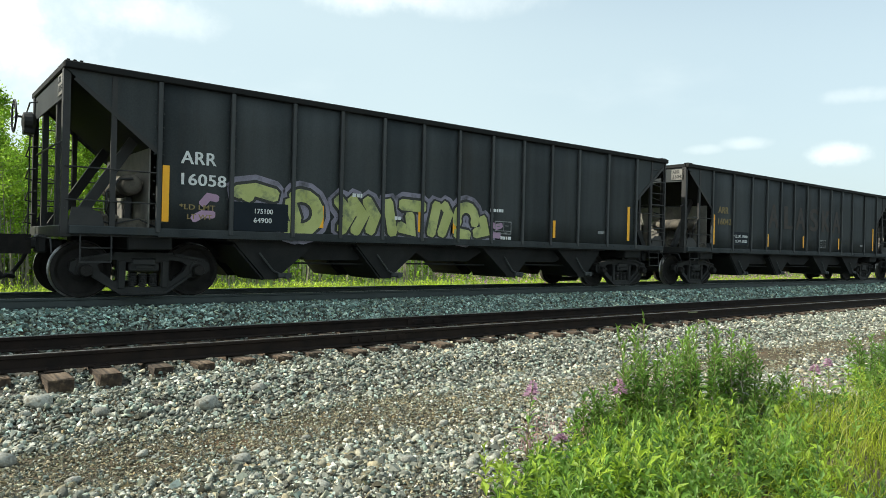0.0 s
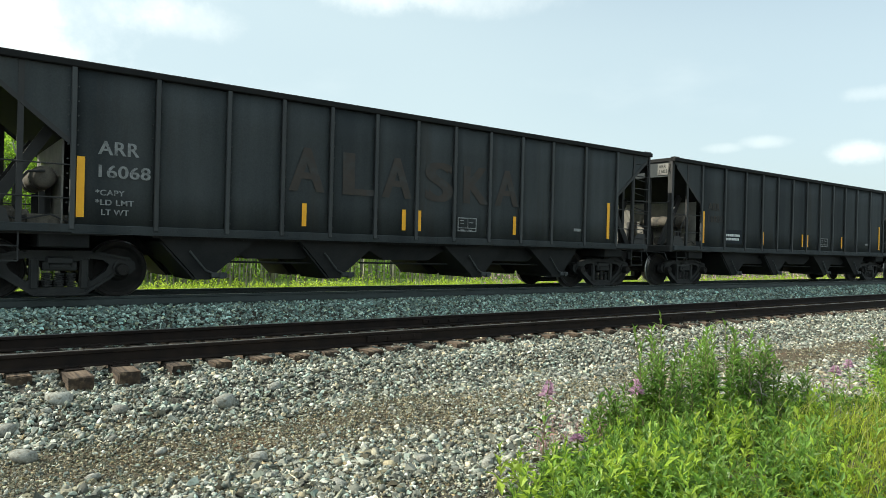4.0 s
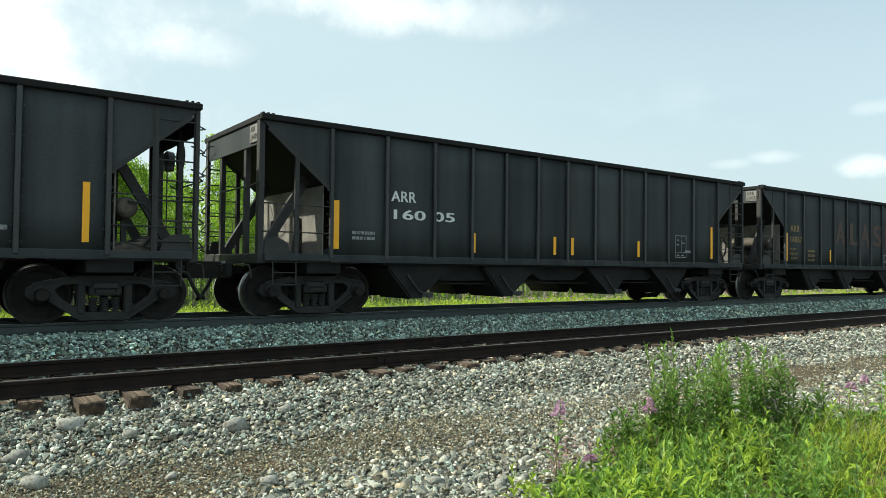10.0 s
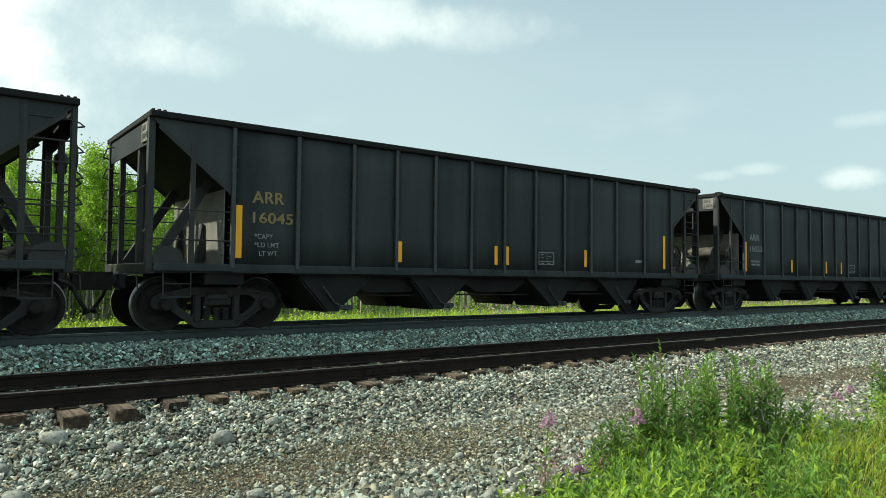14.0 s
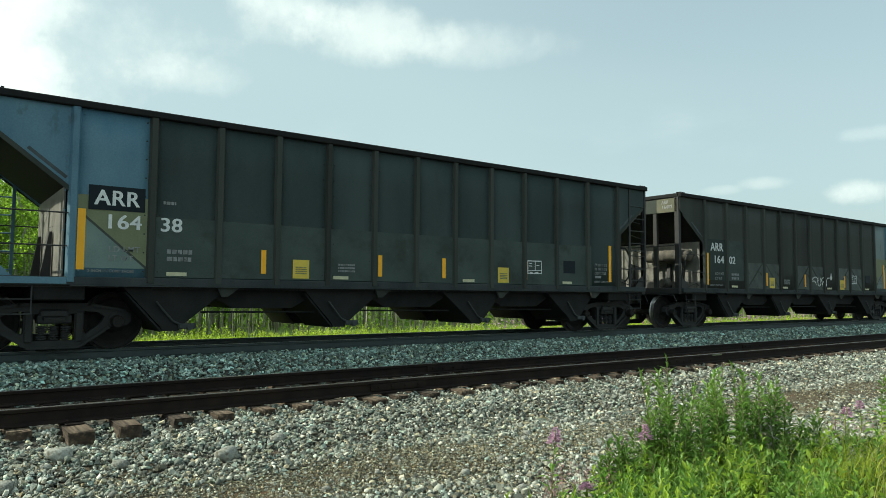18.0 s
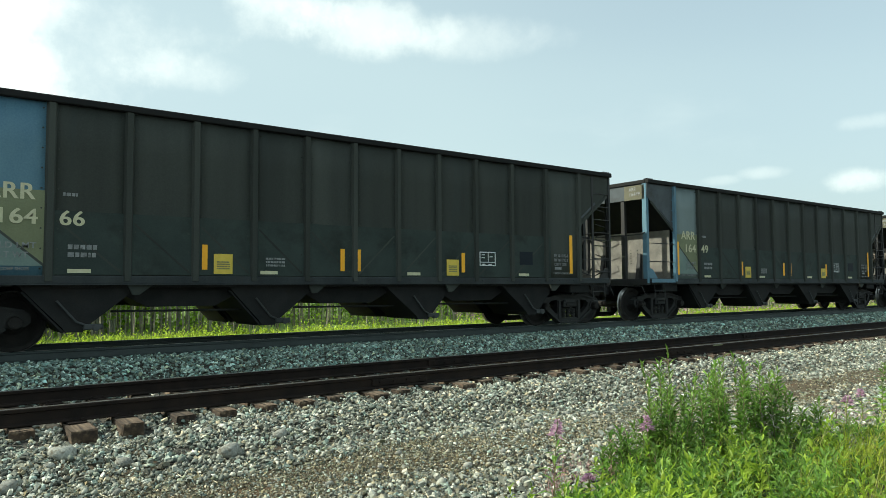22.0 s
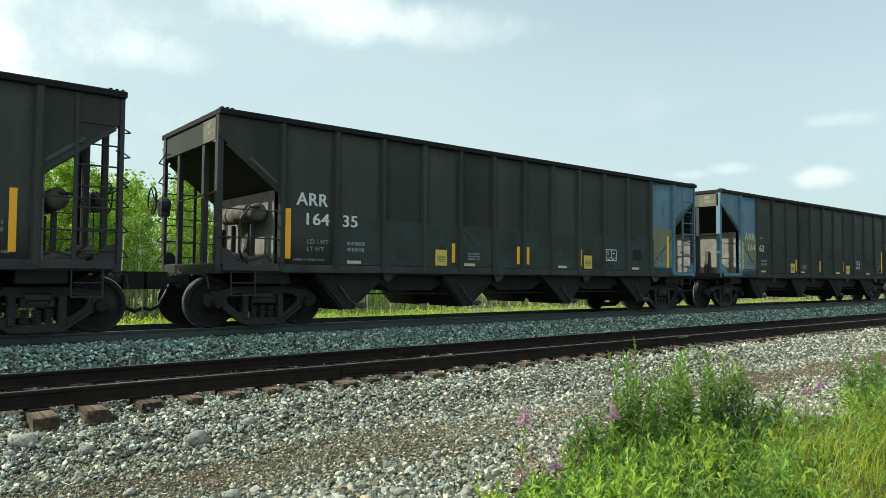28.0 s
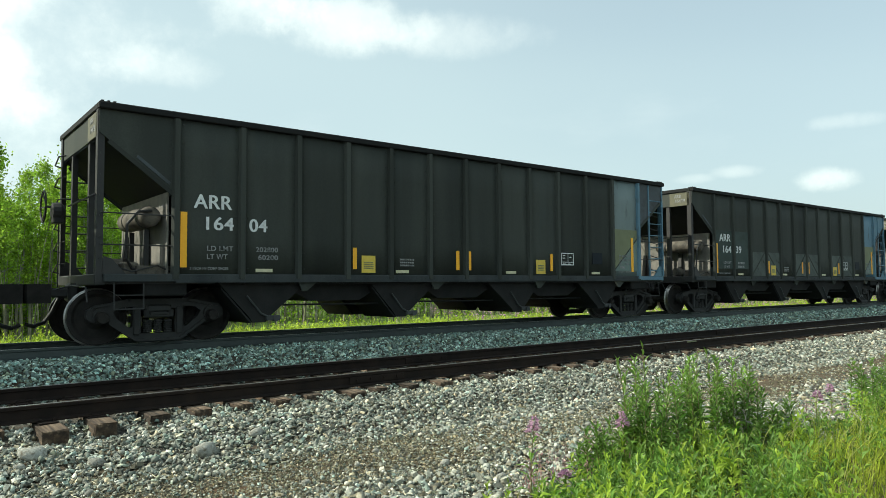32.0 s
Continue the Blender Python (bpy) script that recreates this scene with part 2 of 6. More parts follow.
M["gusset"] = mat("grey_blue_weathered_paint", (0.030, 0.038, 0.044), (0.075, 0.092, 0.105), 1.6, 0.65, 0.0, 0.1, 40, stain=(0.03, 0.03, 0.028), stain_at=(0.52, 0.66), stain_scale=2)
M["tealgrey"] = mat("chalky_teal_grey_paint", (0.125, 0.165, 0.170), (0.190, 0.240, 0.240), 1.3, 0.65, 0.0, 0.1, 40, stain=(0.07, 0.085, 0.08), stain_at=(0.60, 0.74), stain_scale=2.2, stretch=(1, 1, 0.5))
M["slate"] = mat("slate_grey_faded_paint", (0.060, 0.070, 0.068), (0.100, 0.112, 0.106), 1.3, 0.65, 0.0, 0.1, 40, stain=(0.04, 0.045, 0.042), stain_at=(0.58, 0.72), stain_scale=2.2, stretch=(1, 1, 0.5))
M["mottled"] = mat("mottled_grey_green_paint", (0.075, 0.092, 0.085), (0.125, 0.142, 0.130), 2.2, 0.7, 0.0, 0.1, 45, "object", 0.2, stain=(0.045, 0.042, 0.032), stain_at=(0.55, 0.66), stain_scale=3.0, spec=0.12)
M["orange"] = mat("orange_reflective_tape", (0.93, 0.42, 0.008), (0.98, 0.48, 0.02), 9, 0.5, 0.0, 0.03, 60)
M["yellow"] = mat("yellow_sticker", (0.62, 0.45, 0.05), (0.72, 0.54, 0.09), 9, 0.6, 0.0, 0.03, 60)
M["cream"] = mat("cream_sticker", (0.50, 0.48, 0.30), (0.62, 0.60, 0.42), 9, 0.6, 0.0, 0.03, 60)
M["white"] = mat("worn_white_lettering", (0.60, 0.62, 0.62), (0.76, 0.78, 0.77), 14, 0.7, 0.0, 0.03, 90, stain=(0.05, 0.05, 0.05), stain_at=(0.61, 0.69), stain_scale=5)
M["fadedwhite"] = mat("faded_grey_lettering", (0.16, 0.17, 0.17), (0.30, 0.31, 0.31), 10, 0.75, 0.0, 0.03, 90, stain=(0.045, 0.047, 0.048), stain_at=(0.52, 0.62), stain_scale=6)
M["gold"] = mat("faded_gold_lettering", (0.21, 0.155, 0.055), (0.30, 0.23, 0.10), 10, 0.7, 0.0, 0.03, 90, stain=(0.045, 0.045, 0.04), stain_at=(0.55, 0.66), stain_scale=6)
M["rustletter"] = mat("faded_rust_orange_lettering", (0.062, 0.042, 0.033), (0.100, 0.059, 0.043), 3, 0.75, 0.0, 0.03, 60, stain=(0.055, 0.047, 0.041), stain_at=(0.52, 0.70), stain_scale=2)
M["brightrust"] = mat("rust_orange_lettering", (0.26, 0.105, 0.045), (0.36, 0.155, 0.07), 3, 0.75, 0.0, 0.03, 60, stain=(0.09, 0.05, 0.035), stain_at=(0.56, 0.7), stain_scale=2)
M["dimletter"] = mat("ghost_brown_lettering", (0.030, 0.026, 0.022), (0.054, 0.041, 0.033), 3, 0.75, 0.0, 0.03, 60, stain=(0.042, 0.044, 0.044), stain_at=(0.48, 0.62), stain_scale=2)
M["patch"] = mat("fresh_navy_black_patch", (0.009, 0.014, 0.020), (0.014, 0.020, 0.027), 4, 0.6, 0.0, 0.04, 60, spec=0.15)
M["tan"] = mat("dusty_tan_tank_paint", (0.055, 0.049, 0.041), (0.15, 0.132, 0.105), 4, 0.8, 0.0, 0.2, 50, stain=(0.025, 0.024, 0.022), stain_at=(0.52, 0.66), stain_scale=3)
# Sun that falls through the car gaps is put into this pale tone.
M["plate"] = mat("sun_paled_web_plate", (0.125, 0.12, 0.108), (0.21, 0.197, 0.172), 4, 0.7, 0.0, 0.1, 50, stain=(0.10, 0.09, 0.075), stain_at=(0.54, 0.72), stain_scale=3)
M["rail"] = mat("rust_brown_rail", (0.010, 0.007, 0.006), (0.024, 0.016, 0.0125), 5, 0.8, 0.0, 0.15, 90, spec=0.2)
M["rail_main"] = mat("dull_grey_rail_web", (0.034, 0.045, 0.045), (0.055, 0.070, 0.068), 5, 0.55, 0.1, 0.12, 90)
M["railtop"] = mat("worn_bright_rail_head", (0.28, 0.27, 0.26), (0.40, 0.39, 0.38), 8, 0.38, 0.9, 0.05, 90)
M["tie"] = mat("weathered_brown_tie_wood", (0.020, 0.0135, 0.0090), (0.090, 0.058, 0.036), 9, 0.9, 0.0, 0.9, 40, "object", 0.4, (1.6, 0.10, 1.6), stain=(0.21, 0.155, 0.105), stain_at=(0.48, 0.66), stain_scale=6)
M["gravelground"] = None
M["trunk"] = mat("pale_aspen_bark", (0.20, 0.19, 0.16), (0.42, 0.40, 0.35), 5, 0.9, 0.0, 0.3, 40, "object", 0.2, (1, 1, 0.4), stain=(0.06, 0.05, 0.045), stain_at=(0.6, 0.7), stain_scale=4)
M["leaf"] = mat("aspen_leaf", (0.17, 0.31, 0.028), (0.36, 0.53, 0.062), 3, 0.5, 0.0, 0, 40, "island", 0.45, translucent=0.62)
M["verge"] = mat("bright_verge_leaf", (0.35, 0.48, 0.045), (0.55, 0.66, 0.09), 2, 0.6, 0.0, 0, 40, "island", 0.4, translucent=0.55)
M["grass"] = mat("fresh_grass_blade", (0.145, 0.225, 0.014), (0.45, 0.51, 0.055), 2.5, 0.5, 0.0, 0, 40, "island", 0.6, translucent=0.55)
M["weed"] = mat("fireweed_leaf", (0.085, 0.195, 0.028), (0.25, 0.40, 0.075), 3, 0.42, 0.0, 0, 40, "island", 0.45, translucent=0.5)
M["stem"] = mat("fireweed_stem", (0.10, 0.12, 0.04), (0.18, 0.14, 0.07), 4, 0.7, 0.0, 0, 40)
M["petal"] = mat("magenta_petal", (0.42, 0.22, 0.35), (0.56, 0.37, 0.48), 6, 0.6, 0.0, 0, 40, "island", 0.3, translucent=0.4)
M["straw"] = mat("dry_straw", (0.42, 0.38, 0.26), (0.60, 0.56, 0.42), 6, 0.85, 0.0, 0.1, 40, "island", 0.2)
M["deadwood"] = mat("grey_brown_dead_stem", (0.12, 0.108, 0.085), (0.27, 0.245, 0.20), 4, 0.9, 0.0, 0.2, 40, "island", 0.5)
M["black"] = mat("dark_rubber_hose", (0.012, 0.012, 0.012), (0.02, 0.02, 0.02), 8, 0.6, 0.0, 0.05, 60)
M["lime"] = mat("lime_spray_paint", (0.34, 0.37, 0.11), (0.50, 0.53, 0.21), 2, 0.6, 0.0, 0.03, 60, stain=(0.16, 0.19, 0.10), stain_at=(0.54, 0.68), stain_scale=3)
M["outline"] = mat("grey_violet_spray_paint", (0.15, 0.14, 0.18), (0.30, 0.28, 0.36), 2, 0.7, 0.0, 0.03, 60, stain=(0.05, 0.05, 0.06), stain_at=(0.5, 0.7), stain_scale=3)
M["pink"] = mat("pink_spray_paint", (0.34, 0.20, 0.31), (0.44, 0.30, 0.42), 2, 0.7, 0.0, 0.03, 60)
M["sprayblack"] = mat("black_spray_paint", (0.015, 0.018, 0.016), (0.028, 0.03, 0.028), 2, 0.55, 0.0, 0.03, 60)


def ground_material():
    """Earth and gravel round the tracks, dry brown streaks on the apron, green verge and meadow beyond."""
    m = bpy.data.materials.new("gravel_earth_and_grass")
    m.use_nodes = True
    nt = m.node_tree
    n, link = nt.nodes.new, nt.links.new
    bsdf = nt.nodes["Principled BSDF"]
    bsdf.inputs["Roughness"].default_value = 0.95
    coord, split = n("ShaderNodeTexCoord"), n("ShaderNodeSeparateXYZ")
    link(coord.outputs["Object"], split.inputs["Vector"])
    wobble, grit, dirt = n("ShaderNodeTexNoise"), n("ShaderNodeTexVoronoi"), n("ShaderNodeTexNoise")
    wobble.inputs["Scale"].default_value, wobble.inputs["Detail"].default_value = 0.9, 5.0
    grit.inputs["Scale"].default_value = 26.0
    dirt.inputs["Scale"].default_value, dirt.inputs["Detail"].default_value, dirt.inputs["Roughness"].default_value = 0.8, 8.0, 0.62
    for node in (wobble, grit, dirt):
        link(coord.outputs["Object"], node.inputs["Vector"])

    def blend(a, b, fac):
        node = n("ShaderNodeMix")
        node.data_type = "RGBA"
        for slot, v in (("A", a), ("B", b)):
            if isinstance(v, tuple):
                node.inputs[slot].default_value = (*v, 1)
            else:
                link(v, node.inputs[slot])
        link(fac, node.inputs["Factor"])
        return node.outputs["Result"]

    def ranged(value, lo, hi):
        node = n("ShaderNodeMapRange")
        node.inputs["From Min"].default_value, node.inputs["From Max"].default_value = lo, hi
        link(value, node.inputs["Value"])
        return node.outputs["Result"]

    def math_node(op, a, b):
        node = n("ShaderNodeMath")
        node.operation = op
        for i, v in ((0, a), (1, b)):
            if isinstance(v, (int, float)):
                node.inputs[i].default_value = v
            else:
                link(v, node.inputs[i])
        return node.outputs["Value"]

    grey = n("ShaderNodeSeparateColor")
    link(grit.outputs["Color"], grey.inputs["Color"])
    # Kept far darker than the loose stones: shade between them put into the colour.
    stones = blend((0.016, 0.015, 0.012), (0.085, 0.079, 0.064), grey.outputs["Red"])
    earth = blend((0.036, 0.027, 0.015), (0.080, 0.058, 0.030), wobble.outputs["Fac"])
    crumbs = n("ShaderNodeTexNoise")
    crumbs.inputs["Scale"].default_value, crumbs.inputs["Detail"].default_value = 45.0, 3.0
    link(coord.outputs["Object"], crumbs.inputs["Vector"])
    earth = blend(earth, (0.13, 0.098, 0.058), ranged(crumbs.outputs["Fac"], 0.52, 0.70))
    rust = n("ShaderNodeTexNoise")
    rust.inputs["Scale"].default_value, rust.inputs["Detail"].default_value = 2.4, 6.0
    link(coord.outputs["Object"], rust.inputs["Vector"])
    earth = blend(earth, (0.085, 0.046, 0.020), ranged(rust.outputs["Fac"], 0.54, 0.68))
    rut = math_node("ABSOLUTE", math_node("SUBTRACT", math_node("ADD", split.outputs["Y"], math_node("MULTIPLY", wobble.outputs["Fac"], 0.9)), 6.05), 0.0)
    soil = math_node("MAXIMUM", ranged(rut, 0.75, 0.35), ranged(dirt.outputs["Fac"], 0.50, 0.62))
    gravel = blend(stones, earth, soil)
    shift = math_node("ADD", split.outputs["Y"], math_node("MULTIPLY", wobble.outputs["Fac"], 1.2))
    green = blend((0.09, 0.14, 0.025), (0.20, 0.28, 0.06), wobble.outputs["Fac"])
    far = ranged(shift, 16.4, 17.2)
    link(blend(gravel, green, far), bsdf.inputs["Base Color"])
    relief = n("ShaderNodeBump")
    relief.inputs["Strength"].default_value, relief.inputs["Distance"].default_value = 0.6, 0.02
    link(grit.outputs["Distance"], relief.inputs["Height"])
    link(relief.outputs["Normal"], bsdf.inputs["Normal"])
    return m


M["gravelground"] = ground_material()


def stone_material(name, tint, dust, dust_amount, gain=1.0):
    """Mixed natural stones: every stone has its own grey, some tan and some blue-green, with grain and dust."""
    m = bpy.data.materials.new(name)
    m.use_nodes = True
    nt = m.node_tree
    n, link = nt.nodes.new, nt.links.new
    bsdf = nt.nodes["Principled BSDF"]
    bsdf.inputs["Roughness"].default_value = 0.88
    bsdf.inputs["Specular IOR Level"].default_value = 0.35
    geo, coord = n("ShaderNodeNewGeometry"), n("ShaderNodeTexCoord")
    ramp = n("ShaderNodeValToRGB")
    stops = ((0.0, (0.058, 0.061, 0.055)), (0.3, (0.112, 0.118, 0.106)), (0.62, (0.180, 0.190, 0.171)), (0.85, (0.29, 0.30, 0.272)), (1.0, (0.47, 0.47, 0.435)))
    while len(ramp.color_ramp.elements) < len(stops):
        ramp.color_ramp.elements.new(0.5)
    for e, (at, c) in zip(ramp.color_ramp.elements, stops):
        e.position, e.color = at, (*[v * k * gain for v, k in zip(c, tint)], 1)
    link(geo.outputs["Random Per Island"], ramp.inputs["Fac"])

    def second(times):
        a, b = n("ShaderNodeMath"), n("ShaderNodeMath")
        a.operation, b.operation = "MULTIPLY", "FRACT"
        a.inputs[1].default_value = times
        link(geo.outputs["Random Per Island"], a.inputs[0])
        link(a.outputs["Value"], b.inputs[0])
        return b.outputs["Value"]

    def over(a, colour, fac, kind="MIX"):
        node = n("ShaderNodeMix")
        node.data_type, node.blend_type = "RGBA", kind
        link(a, node.inputs["A"])
        node.inputs["B"].default_value = (*colour, 1)
        link(fac, node.inputs["Factor"])
        return node.outputs["Result"]

    def ranged(value, lo, hi, most):
        node = n("ShaderNodeMapRange")
        node.inputs["From Min"].default_value, node.inputs["From Max"].default_value, node.inputs["To Max"].default_value = lo, hi, most
        link(value, node.inputs["Value"])
        return node.outputs["Result"]
    grain, film = n("ShaderNodeTexNoise"), n("ShaderNodeTexNoise")
    grain.inputs["Scale"].default_value, grain.inputs["Detail"].default_value = 70.0, 4.0
    film.inputs["Scale"].default_value, film.inputs["Detail"].default_value = 3.5, 6.0
    for node in (grain, film):
        link(coord.outputs["Object"], node.inputs["Vector"])
    colour = over(ramp.outputs["Color"], (1.12, 0.92, 0.68), ranged(second(57.3), 0.70, 0.95, 0.8), "MULTIPLY")
    colour = over(colour, (0.78, 1.02, 1.04), ranged(second(91.7), 0.65, 0.95, 0.8), "MULTIPLY")
    colour = over(colour, (0.55, 0.56, 0.54), ranged(grain.outputs["Fac"], 0.48, 0.72, 0.8), "MULTIPLY")
    colour = over(colour, dust, ranged(film.outputs["Fac"], 0.68 - 0.5 * dust_amount, 0.86 - 0.3 * dust_amount, min(0.85, dust_amount + 0.15)))
    link(colour, bsdf.inputs["Base Color"])
    relief = n("ShaderNodeBump")
    relief.inputs["Strength"].default_value, relief.inputs["Distance"].default_value = 0.35, 0.008
    link(grain.outputs["Fac"], relief.inputs["Height"])
    link(relief.outputs["Normal"], bsdf.inputs["Normal"])
    return m


M["stone"] = stone_material("grey_white_ballast_stone", (1, 0.985, 0.93), (0.17, 0.148, 0.10), 0.2, 1.55)
M["stone_dusty"] = stone_material("earth_stained_gravel", (1.0, 0.88, 0.66), (0.12, 0.076, 0.036), 0.26, 1.10)
# Teal tint of the shade beside the train put into the stone colour.
M["stone_far"] = stone_material("shade_tinted_ballast_stone", (0.84, 1.03, 1.0), (0.18, 0.21, 0.20), 0.35, 2.1)


# ---- building blocks ----
def mesh_of(name, bm, material, smooth=False):
    me = bpy.data.meshes.new(name)
    bm.normal_update()
    bm.to_mesh(me)
    bm.free()
    me.materials.append(material)
    if smooth:
        me.polygons.foreach_set("use_smooth", [True] * len(me.polygons))
    return me


def part(name, bm, material, parent, label="", smooth=False):
    """One mesh object under a thing or a part; bm may also be a mesh that alike pieces share."""
    ob = new(name, bm if isinstance(bm, bpy.types.Mesh) else mesh_of(name, bm, material, smooth))
    ob.parent = parent
    if label:
        ob["label"] = label
    return ob


def thing(name, label, category, group="", kind=""):
    return tagged(new(name), label, category, group, kind)


def box(bm, x0, x1, y0, y1, z0, z1, bevel=0.0, turn=None):
    made = bmesh.ops.create_cube(bm, size=1)["verts"]
    m = Matrix.Translation(((x0 + x1) / 2, (y0 + y1) / 2, (z0 + z1) / 2)) @ Matrix.Diagonal((x1 - x0, y1 - y0, z1 - z0, 1))
    bmesh.ops.transform(bm, matrix=(turn @ m) if turn else m, verts=made)
    if bevel:
        edges = {e for v in made for e in v.link_edges}
        bmesh.ops.bevel(bm, geom=list(edges), offset=bevel, segments=1, affect="EDGES")


def prism(bm, outline, along, a, b):
    """A flat outline drawn in the two other axes, pulled from a to b along x, y or z."""
    def at(p, d):
        return {"x": (d, p[0], p[1]), "y": (p[0], d, p[1]), "z": (p[0], p[1], d)}[along]
    lo, hi = [bm.verts.new(at(p, a)) for p in outline], [bm.verts.new(at(p, b)) for p in outline]
    faces = [bm.faces.new(lo), bm.faces.new(hi[::-1])]
    for i in range(len(outline)):
        j = (i + 1) % len(outline)
        faces.append(bm.faces.new((lo[j], lo[i], hi[i], hi[j])))
    bmesh.ops.recalc_face_normals(bm, faces=faces)


def rod(bm, p, q, r, r2=None, n=8):
    """A round bar from p to q."""
    p, q = Vector(p), Vector(q)
    m = Matrix.Translation((p + q) / 2) @ (q - p).to_track_quat("Z", "Y").to_matrix().to_4x4()
    bmesh.ops.create_cone(bm, cap_ends=True, segments=n, radius1=r, radius2=r if r2 is None else r2, depth=(q - p).length, matrix=m)


def bar(bm, p, q, w, h, bevel=0.0):
    """A flat bar from p to q, w across and h deep."""
    p, q = Vector(p), Vector(q)
    turn = Matrix.Translation((p + q) / 2) @ (q - p).to_track_quat("X", "Z").to_matrix().to_4x4()
    half = (q - p).length / 2
    box(bm, -half, half, -w / 2, w / 2, -h / 2, h / 2, bevel, turn)


def stalk(bm, points, radii, n=6):
    """One tapering round stem through the points."""
    rings = []
    for p, r in zip(points, radii):
        rings.append([bm.verts.new(Vector(p) + Vector((math.cos(2 * math.pi * i / n) * r, math.sin(2 * math.pi * i / n) * r, 0))) for i in range(n)])
    for lo, hi in zip(rings, rings[1:]):
        for i in range(n):
            bm.faces.new((lo[i], lo[(i + 1) % n], hi[(i + 1) % n], hi[i]))
    bm.faces.new(rings[-1])


def tube(bm, points, r, n=6):
    """A bent round bar through the points."""
    pts = [Vector(p) for p in points]
    for p, q in zip(pts, pts[1:]):
        rod(bm, p, q, r, n=n)


def turned(bm, profile, centre, axis="y", n=28):
    """A body turned about an axis: profile rows of (place along the axis, radius)."""
    rings = []
    for a, r in profile:
        ring = []
        for i in range(n):
            c, s = math.cos(2 * math.pi * i / n) * r, math.sin(2 * math.pi * i / n) * r
            p = {"y": (c, a, s), "x": (a, c, s), "z": (c, s, a)}[axis]
            ring.append(bm.verts.new(Vector(centre) + Vector(p)))
        rings.append(ring)
    faces = [bm.faces.new(rings[0]), bm.faces.new(rings[-1])]
    for lo, hi in zip(rings, rings[1:]):
        for i in range(n):
            j = (i + 1) % n
            faces.append(bm.faces.new((lo[i], lo[j], hi[j], hi[i])))
    bmesh.ops.recalc_face_normals(bm, faces=faces)


def array_mesh(name, verts, faces, material, smooth=False):
    """A mesh from arrays: verts (n, 3), faces (m, k)."""
    me = bpy.data.meshes.new(name)
    m, k = faces.shape
    me.vertices.add(len(verts))
    me.vertices.foreach_set("co", np.asarray(verts, np.float32).ravel())
    me.loops.add(m * k)
    me.loops.foreach_set("vertex_index", faces.astype(np.int32).ravel())
    me.polygons.add(m)
    me.polygons.foreach_set("loop_start", np.arange(0, m * k, k, dtype=np.int32))
    me.update(calc_edges=True)
    me.materials.append(material)
    me.polygons.foreach_set("use_smooth", [smooth] * m)
    return me


# ---- ground and tracks ----
def build_ground():
    xs = np.concatenate([[-2500, -900, -300, -120, -50, -25], np.arange(-12, 24, 0.25), np.arange(24, 60, 1.0), [64, 72, 85, 105, 140, 200, 320, 600, 1200, 2500]])
    ys = np.concatenate([[-2500, -800, -200, -60, -20, -8], np.arange(-3, 18, 0.2), np.arange(18, 30, 1.0), [34, 40, 50, 70, 110, 250, 800, 2500]])
    gx, gy = np.meshgrid(xs, ys, indexing="ij")
    gz = ground_z(gx, gy)
    verts = np.stack([gx.ravel(), gy.ravel(), gz.ravel()], 1)
    nx, ny = len(xs), len(ys)
    i, j = np.meshgrid(np.arange(nx - 1), np.arange(ny - 1), indexing="ij")
    a = (i * ny + j).ravel()
    ob = new("ground", array_mesh("ground", verts, np.stack([a, a + ny, a + ny + 1, a + 1], 1), M["gravelground"], True))
    tagged(ob, "grey gravel and brown earth apron turning to green verge", "ground", kind="structure")


RAIL_SHAPE = [(-0.072, 0), (0.072, 0), (0.072, 0.012), (0.012, 0.032), (0.009, 0.125), (0.035, 0.135), (0.037, 0.166), (0.03, 0.172),
              (-0.03, 0.172), (-0.037, 0.166), (-0.035, 0.135), (-0.009, 0.125), (-0.012, 0.032), (-0.072, 0.012)]


def build_track(name, y0, top, x0, x1, material, label):
    track = thing(name, label, "railway track", kind="structure")
    for side in (-1, 1):
        y = y0 + side * GAUGE / 2
        bm = bmesh.new()
        prism(bm, [(y + a, top - RAIL_H + b) for a, b in RAIL_SHAPE], "x", x0, x1)
        rail = part("rail", bm, material, track)
        bm = bmesh.new()
        box(bm, x0, x1, y - 0.026, y + 0.026, top - 0.002, top + 0.002)
        part("running_surface", bm, M["railtop"], rail, "bright worn strip on the rail head")
    return track


BARE_TIES = (0, 1)


